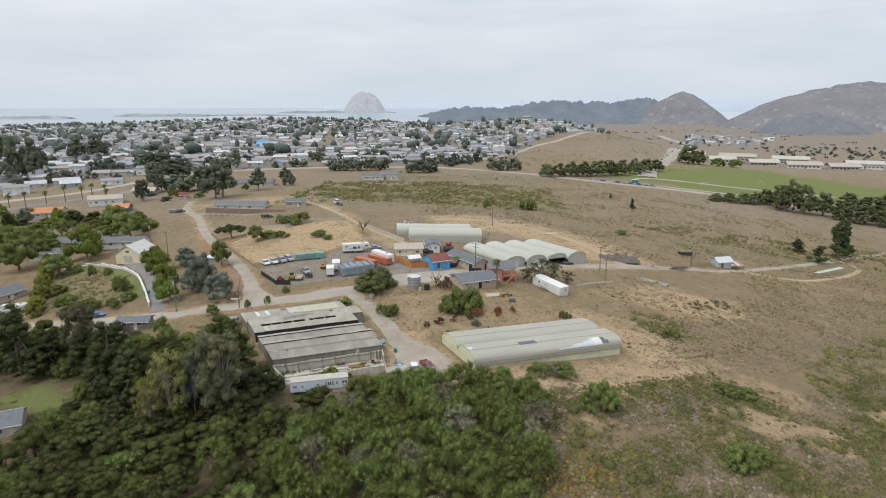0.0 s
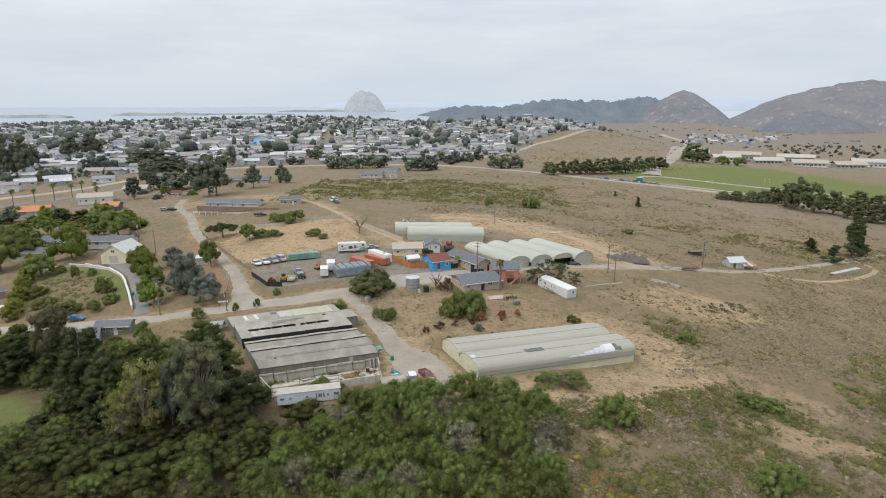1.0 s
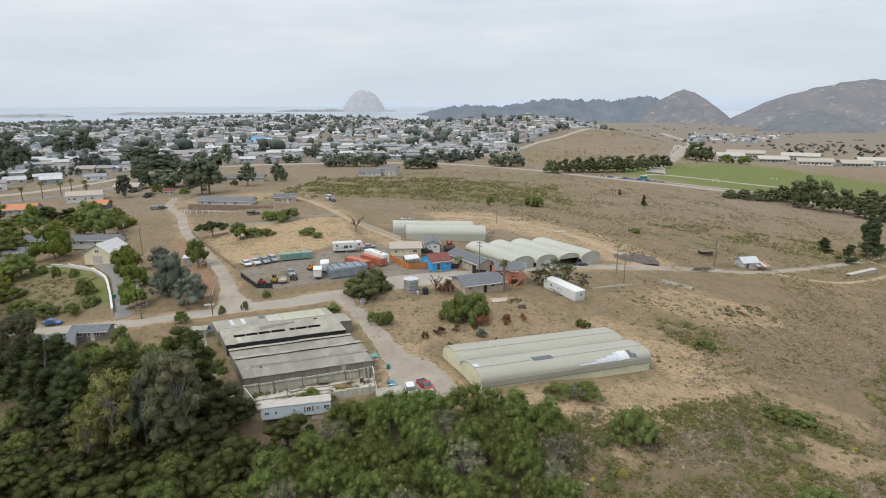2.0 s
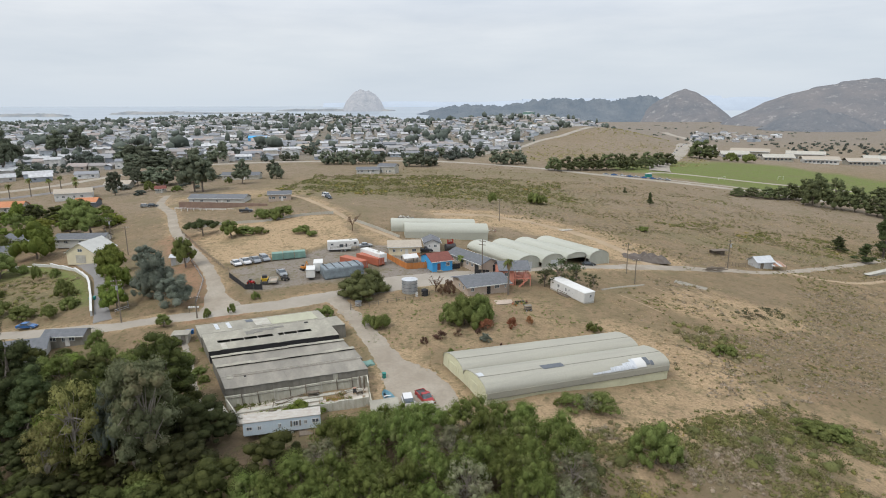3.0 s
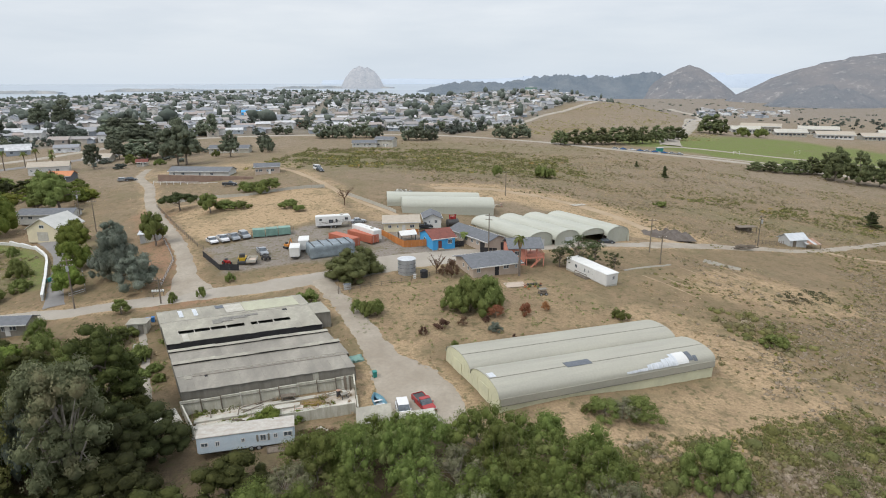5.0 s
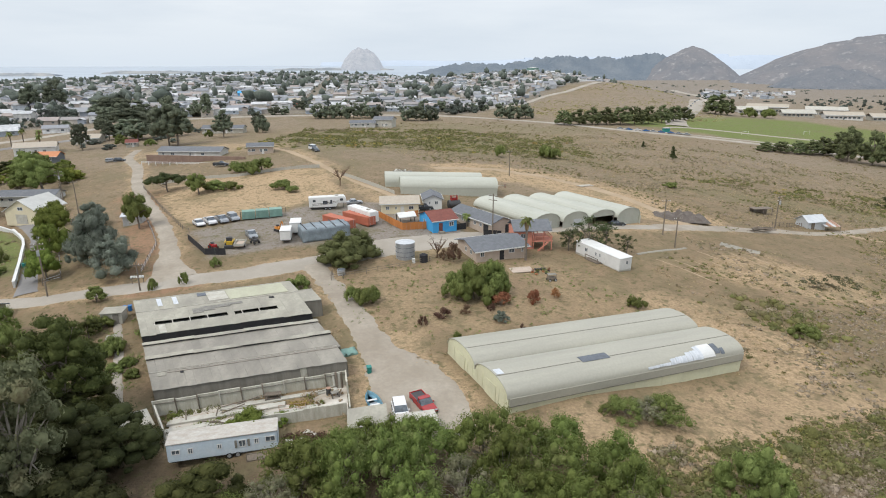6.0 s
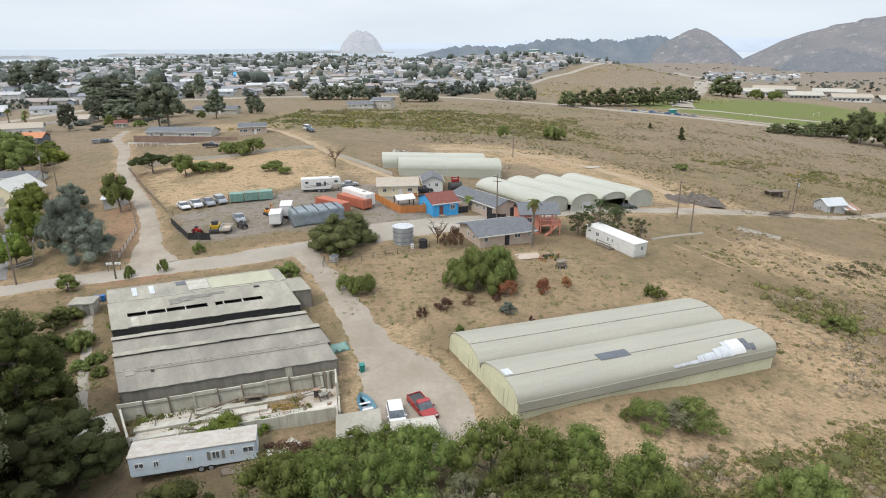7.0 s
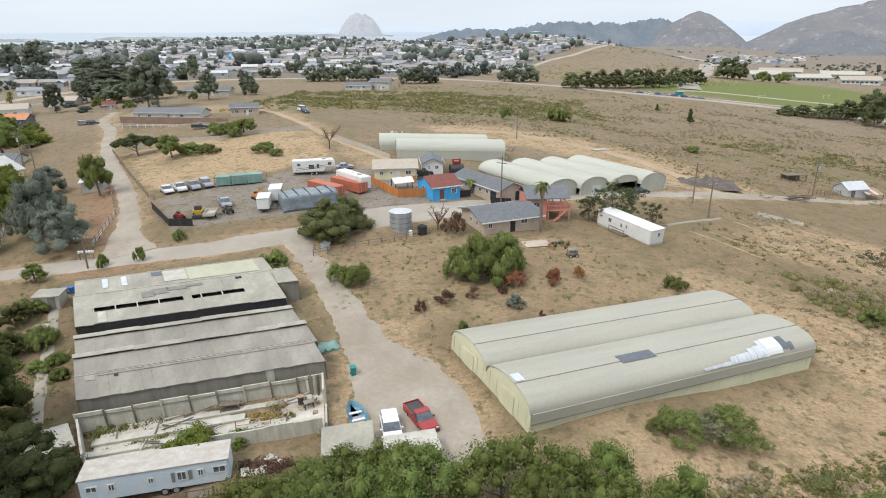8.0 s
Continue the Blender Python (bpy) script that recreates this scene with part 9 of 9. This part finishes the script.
bin_thing(-10.9, 128.0, 20, BIN_GREEN, "dark teal wheeled bin beside a shed")
for i in range(3):
    bin_thing(-56.6 + 0.9 * i, 150.6 + 0.2 * i, 15, BIN_BLUE if i else DARK_METAL, "wheeled bin at the shed corner")
bin_thing(-92.6, 178.0, 0, BIN_GREEN, "teal wheeled bin on the drive")
bin_thing(-91.8, 178.6, 0, BIN_GREEN, "teal wheeled bin on the drive")
mb = thing("mailbox_row", -59.2, 163.0, None, 8, "row of white mailboxes on a plank", "mailboxes")
part("plank", boxes((-1.3, 1.3, -0.1, 0.1, 0.95, 1.02), (-1.1, -1.0, -0.05, 0.05, -0.3, 0.95), (1.0, 1.1, -0.05, 0.05, -0.3, 0.95)), OLD_WOOD, mb)
for i in range(5):
    part("mailbox", boxes((-1.2 + i * 0.5, -0.85 + i * 0.5, -0.25, 0.25, 1.02, 1.4), bevel=0.05), WHITE, mb)
shed2 = thing("pump_house", -55.6, 147.4, None, 10, "small white flat-roofed pump house", "shed")
part("wall", boxes((-1.6, 1.6, -1.3, 1.3, -0.5, 2.0)), OFF_WHITE, shed2)
part("roof", boxes((-1.8, 1.8, -1.5, 1.5, 2.0, 2.12)), PALE_ROOF, shed2)
part("door", boxes((0.2, 1.1, -1.36, -1.3, -0.2, 1.8)), GREY_WALL, shed2)
hutch = thing("wooden_hutch", -52.0, 139.5, None, 20, "small grey wooden hutch in weeds", "hutch")
part("body", boxes((-0.6, 0.6, -0.9, 0.9, 0, 1.2)), GREY_WALL, hutch)
part("roof", boxes((-0.75, 0.75, -1.1, 1.1, 1.2, 1.3)), PALE_ROOF, hutch)
canopy = thing("collapsed_shed", -38.6, 118.2, None, 40, "small chalky collapsed shed roof", "shed")
part("roof", boxes((-2.2, 2.2, -1.8, 1.8, 1.2, 1.3)), OFF_WHITE, canopy, at=pose(0, 0, 0, 8, 5))
part("wall", boxes((-2.0, 2.0, -1.6, 1.6, -0.6, 1.0)), GREY_WALL, canopy)
frame_ = thing("red_machine", 2.0, 214.6, None, 20, "dark tank with red pump frame", "machine")
part("tank", rod(bmesh.new(), (-1.6, 0, 1.2), (1.6, 0, 1.2), 1.1, seg=16), DARK_METAL, frame_)
part("frame", boxes((-0.9, -0.8, -0.5, 0.5, 2.2, 3.6), (0.8, 0.9, -0.5, 0.5, 2.2, 3.6), (-0.9, 0.9, -0.5, -0.4, 3.4, 3.6), (-0.6, 0.6, -0.3, 0.3, 2.2, 3.0)), RED_PAINT, frame_)
part("skid", boxes((-1.6, 1.6, -0.6, 0.6, -0.3, 0.3)), DARK_METAL, frame_)

# ---- small things around the yard ----
strip("garden_path", [(-56.5, 149), (-53.8, 144.7), (-49, 135.5), (-45, 127.4), (-40.4, 119.2)], 1.5, PALE_ROAD, "pale trodden garden path between weeds", "path", fray=0.4, step=1.2)
XG, YG = spots_in(71, [(-142, 206), (-128, 214), (-112, 200), (-95, 174), (-122, 172)], 900, -0.2, 7, 1.0)
cushions("garden_scrub", 72, XG, YG, r8.uniform(0.35, 1.1, len(XG)), np.clip(r8.normal(0.42, 0.14, len(XG)), 0, 1), "low olive and grey plants in a dry garden", 26, 0.24, 0.7)


def bare_tree(x, y, h, rad, mat, label, seed):
    """A leafless tree: trunk, forked limbs and a haze of thin twigs."""
    ob = thing("bare_tree", x, y, None, 0, label, "tree")
    r = random.Random(seed)
    part("trunk", rod(bmesh.new(), (0, 0, -0.2), (0.1, 0, h * 0.4), 0.16, 0.11), mat, ob)
    for i in range(9):
        a = i * 2.4 + r.uniform(-0.3, 0.3)
        tip = Vector((math.cos(a) * rad * r.uniform(0.5, 0.85), math.sin(a) * rad * r.uniform(0.5, 0.85), h * r.uniform(0.6, 0.95)))
        foot = Vector((0.05, 0, h * r.uniform(0.2, 0.4)))
        bm = rod(bmesh.new(), foot, tip, 0.08, 0.03, 5)
        for k in range(26):
            b0 = foot.lerp(tip, r.uniform(0.35, 1.0))
            b1 = b0 + Vector((r.gauss(0, 0.5), r.gauss(0, 0.5), r.gauss(0.25, 0.4))) * 0.3 * rad
            rod(bm, b0, b1, 0.03, 0.012, 3)
        part("limb", bm, mat, ob)
    return ob


bare_tree(-32.0, 234.0, 5.6, 3.8, LEAF_RUST_BROWN, "leafless brown tree standing in a sandy corral", 5)
bare_tree(-2.2, 174.6, 4.6, 2.4, LEAF_RUST_BROWN, "small reddish-brown withered tree by a rail fence", 8)
pile = thing("rubble_pile", -15.5, 252.0, None, 0, "heap of pale rubble and broken boards", "rubble")
rp_ = random.Random(21)
for i in range(26):
    a, d = rp_.uniform(0, 6.28), rp_.uniform(0, 3.4)
    q = rp_.uniform(0.25, 0.75)
    bm = boxes((-q, q, -q * 0.7, q * 0.7, -q * 0.4, q * 0.4), bevel=0.12 * q)
    part("chunk", bm, OFF_WHITE if i % 3 else GREY_WALL, pile, at=pose(math.cos(a) * d * 1.4, math.sin(a) * d, max(0.1, 0.9 - 0.25 * d), rp_.uniform(-30, 30), rp_.uniform(-30, 30), rp_.uniform(0, 180)))
sheet = thing("metal_sheet", 47.5, 257.0, None, 40, "pale pinkish sheet lying on a sandy slope", "sheet")
part("board", boxes((-3.6, 3.6, -1.1, 1.1, 0.05, 0.13)), OFF_WHITE, sheet, at=pose(0, 0, 0.15, 3, 4))
for i in range(5):
    part("rib", boxes((-3.3 + 1.6 * i, -3.2 + 1.6 * i, -1.1, 1.1, 0.13, 0.2)), PINKISH, sheet, at=pose(0, 0, 0.15, 3, 4))
junk = thing("scrap_heap", 17.0, 241.5, None, 20, "scrap boards and a drum beside a greenhouse", "scrap")
for i in range(9):
    part("board", boxes((0, rp_.uniform(1.0, 2.4), -0.1, 0.1, 0, 0.09)), OFF_WHITE if i % 2 else OLD_WOOD, junk, at=pose(rp_.uniform(-2, 1), rp_.uniform(-1.4, 1.4), 0.1 + 0.09 * i, 0, rp_.uniform(-14, 14), rp_.uniform(0, 180)))
part("drum", rod(bmesh.new(), (1.9, 0.4, -0.2), (1.9, 0.4, 0.95), 0.32, seg=14), RUST_TIN, junk)
caravan(-133.0, 176.5, 12, 7.2, "white motorhome parked beside a hedge", 2.4, 3.0, 0.55, 0.8, name="motorhome", wins=((-2.2, 1.9, 0.9, 0.6), (0.4, 1.9, 1.2, 0.7), (2.6, 2.0, 0.7, 0.6)), axles=(-1.8, 2.0), category="motorhome")
tarp_heap = thing("teal_tarpaulin", -14.8, 133.7, None, 30, "crumpled teal tarpaulin on bare soil", "tarpaulin")
bm = boxes((-1.5, 1.5, -0.9, 0.9, -0.1, 0.3))
bmesh.ops.subdivide_edges(bm, edges=bm.edges[:], cuts=5, use_grid_fill=True)
for v in bm.verts:
    v.co += Vector((0.3 * noise.noise(v.co * 1.1), 0.3 * noise.noise(v.co * 1.3 + Vector((3, 0, 0))), 0.35 * noise.noise(v.co * 1.7) if v.co.z > 0 else 0))
part("cover", bm, TEAL, tarp_heap, smooth=True)
cart = thing("garden_cart", 19.7, 162.6, None, 15, "small dark wooden cart on dry grass", "cart")
part("tray", boxes((-0.8, 0.8, -0.5, 0.5, 0.45, 0.85), bevel=0.03), OLD_WOOD, cart)
part("canopy", boxes((-0.85, 0.85, -0.55, 0.55, 1.35, 1.42)), GREY_WALL, cart)
for xx in (-0.7, 0.7):
    for yy in (-0.42, 0.42):
        part("post", boxes((xx - 0.04, xx + 0.04, yy - 0.04, yy + 0.04, 0.3, 1.36)), OLD_WOOD, cart)
    wheel(cart, xx * 0.8, -0.55, 0.3, 0.1)
    wheel(cart, xx * 0.8, 0.55, 0.3, 0.1)
for i, (px, py) in enumerate(((16.6, 166.4), (17.7, 166.8), (18.8, 167.0), (20.0, 167.6), (17.2, 165.4), (19.3, 166.0))):
    pot = thing("plant_pot", px, py, None, 12 * i, "dark plant pot with a small dry plant beside a deck", "pot", "pots by the deck")
    part("pot", rod(bmesh.new(), (0, 0, -0.1), (0, 0, 0.45), 0.22, 0.3, 14), DARK_METAL if i % 2 else TERRACOTTA, pot)
    V_, F_ = leaf_quads(np.random.default_rng(i), np.random.default_rng(40 + i).normal(0, 0.16, (90, 3)) + np.array((0, 0, 0.68)), np.tile(np.array((0.0, 0.0, 1.0)), (90, 1)), 0.14, 0.0, 0.8)
    q = new("foliage", raw_mesh("foliage", V_, [F_], LEAF_RUST if i % 3 == 0 else LEAF_OAK))
    q.parent = pot

# ---- junk in the roofless enclosure ----
def in_pen(x, y):
    """A place on the enclosure's floor, from its own corner."""
    q = pen.matrix_world @ Vector((x, y, 0.0))
    return q.x, q.y, q.z


bx, by, bz = in_pen(14.4, 0.35)
desk = thing("work_bench", bx, by, bz, 11.5, "old dark wooden bench against a pale wall", "bench")
part("top", boxes((-1.0, 1.0, -0.4, 0.4, 0.82, 0.9)), OLD_WOOD, desk)
part("shelf", boxes((-0.9, 0.9, -0.35, 0.35, 0.3, 0.36)), OLD_WOOD, desk)
for xx in (-0.9, 0.9):
    for yy in (-0.33, 0.33):
        part("leg", boxes((xx - 0.05, xx + 0.05, yy - 0.05, yy + 0.05, -0.06, 0.82)), OLD_WOOD, desk)
bx, by, bz = in_pen(21.4, -0.6)
drum = thing("drum", bx, by, bz, 0, "dark rusty drum on a chalky floor", "drum")
part("body", rod(bmesh.new(), (0, 0, -0.06), (0, 0, 0.88), 0.3, seg=18), DARK_METAL, drum)
part("rim", rod(bmesh.new(), (0, 0, 0.88), (0, 0, 0.92), 0.33, seg=18), RUST_TIN, drum)
bx, by, bz = in_pen(22.2, -1.5)
side = thing("side_table", bx, by, bz, 30, "small grey weathered table with thin legs", "table")
part("top", boxes((-0.5, 0.5, -0.35, 0.35, 0.66, 0.72)), GREY_WALL, side)
for xx in (-0.42, 0.42):
    for yy in (-0.28, 0.28):
        part("leg", boxes((xx - 0.04, xx + 0.04, yy - 0.04, yy + 0.04, -0.06, 0.66)), DARK_METAL, side)
for i in range(4):
    bx, by, bz = in_pen(22.2 + 0.33 * i, 0.75 - 0.1 * i)
    ob = thing("leaning_board", bx, by, bz, 11.5 + 14 * i, "grey board leaning against a pale wall", "board", "leaning boards")
    part("board", boxes((-0.14, 0.14, -0.03, 0.03, -0.05, 1.9 + 0.2 * (i % 2))), OLD_WOOD if i % 2 else OFF_WHITE, ob, at=pose(0, 0, 0, -14, 6 * (i - 1)))
for i, (px, py, lx, ly, tn, m_) in enumerate(((-17.5, 114.3, 1.3, 0.5, 20, OFF_WHITE), (-16.2, 115.4, 0.9, 0.4, -30, PALE_PANEL))):
    ob = thing("fallen_sheet", px, py, None, tn, "broken white sheet lying on dry soil", "sheet", "fallen sheets")
    part("sheet", boxes((-lx, lx, -ly, ly, 0.0, 0.05)), m_, ob, at=pose(0, 0, 0.22, 6, 5))
bx, by, bz = in_pen(17.0, -3.4)
cart2 = thing("drying_rack", bx, by, bz, 12, "rusty pipe drying rack standing on broken concrete", "rack")
for xx in (-1.6, 1.6):
    part("upright", rod(bmesh.new(), (xx, 0, -0.05), (xx, 0, 1.15), 0.045, seg=6), RUST_TIN, cart2)
for zz in (0.55, 1.1):
    part("bar", rod(bmesh.new(), (-1.6, 0, zz), (1.6, 0, zz), 0.035, seg=6), RUST_TIN, cart2)
wx, wy = [], []
rw = random.Random(61)
for i in range(90):
    q = in_pen(rw.uniform(0.5, 8.5) if i < 62 else rw.uniform(16.5, 19.5), rw.uniform(0.2, 1.0) if i < 62 else rw.uniform(-2.6, -1.2))
    wx.append(q[0])
    wy.append(q[1])
cushions("enclosure_weeds", 62, np.array(wx), np.array(wy), r8.uniform(0.25, 0.5, 90), np.concatenate([np.full(62, 0.68), np.full(28, 0.95)]), "green and rust-brown weeds on a broken floor", 150, 0.14, 1.0)
XB, YB = spots_in(64, [(-19, 114.6), (-14.5, 115.8), (-14.0, 114.2), (-18.4, 113.2)], 90, -1.5, 5, 1.0)
tufts("dead_brush", 65, (XB, YB), 0.6, 40, 0.2, LEAF_RUST_BROWN, "dark heap of dead brush below a wall", 0.8)
wall_sheet = thing("wall_sheet", -19.16, 126.26, 1.13, 11.9, "pale upright sheet fixed to a grey shed wall", "sheet", tilt=-3.5)
part("sheet", boxes((-0.4, 0.4, -0.07, 0.01, -0.4, 2.9)), PALE_PANEL, wall_sheet)
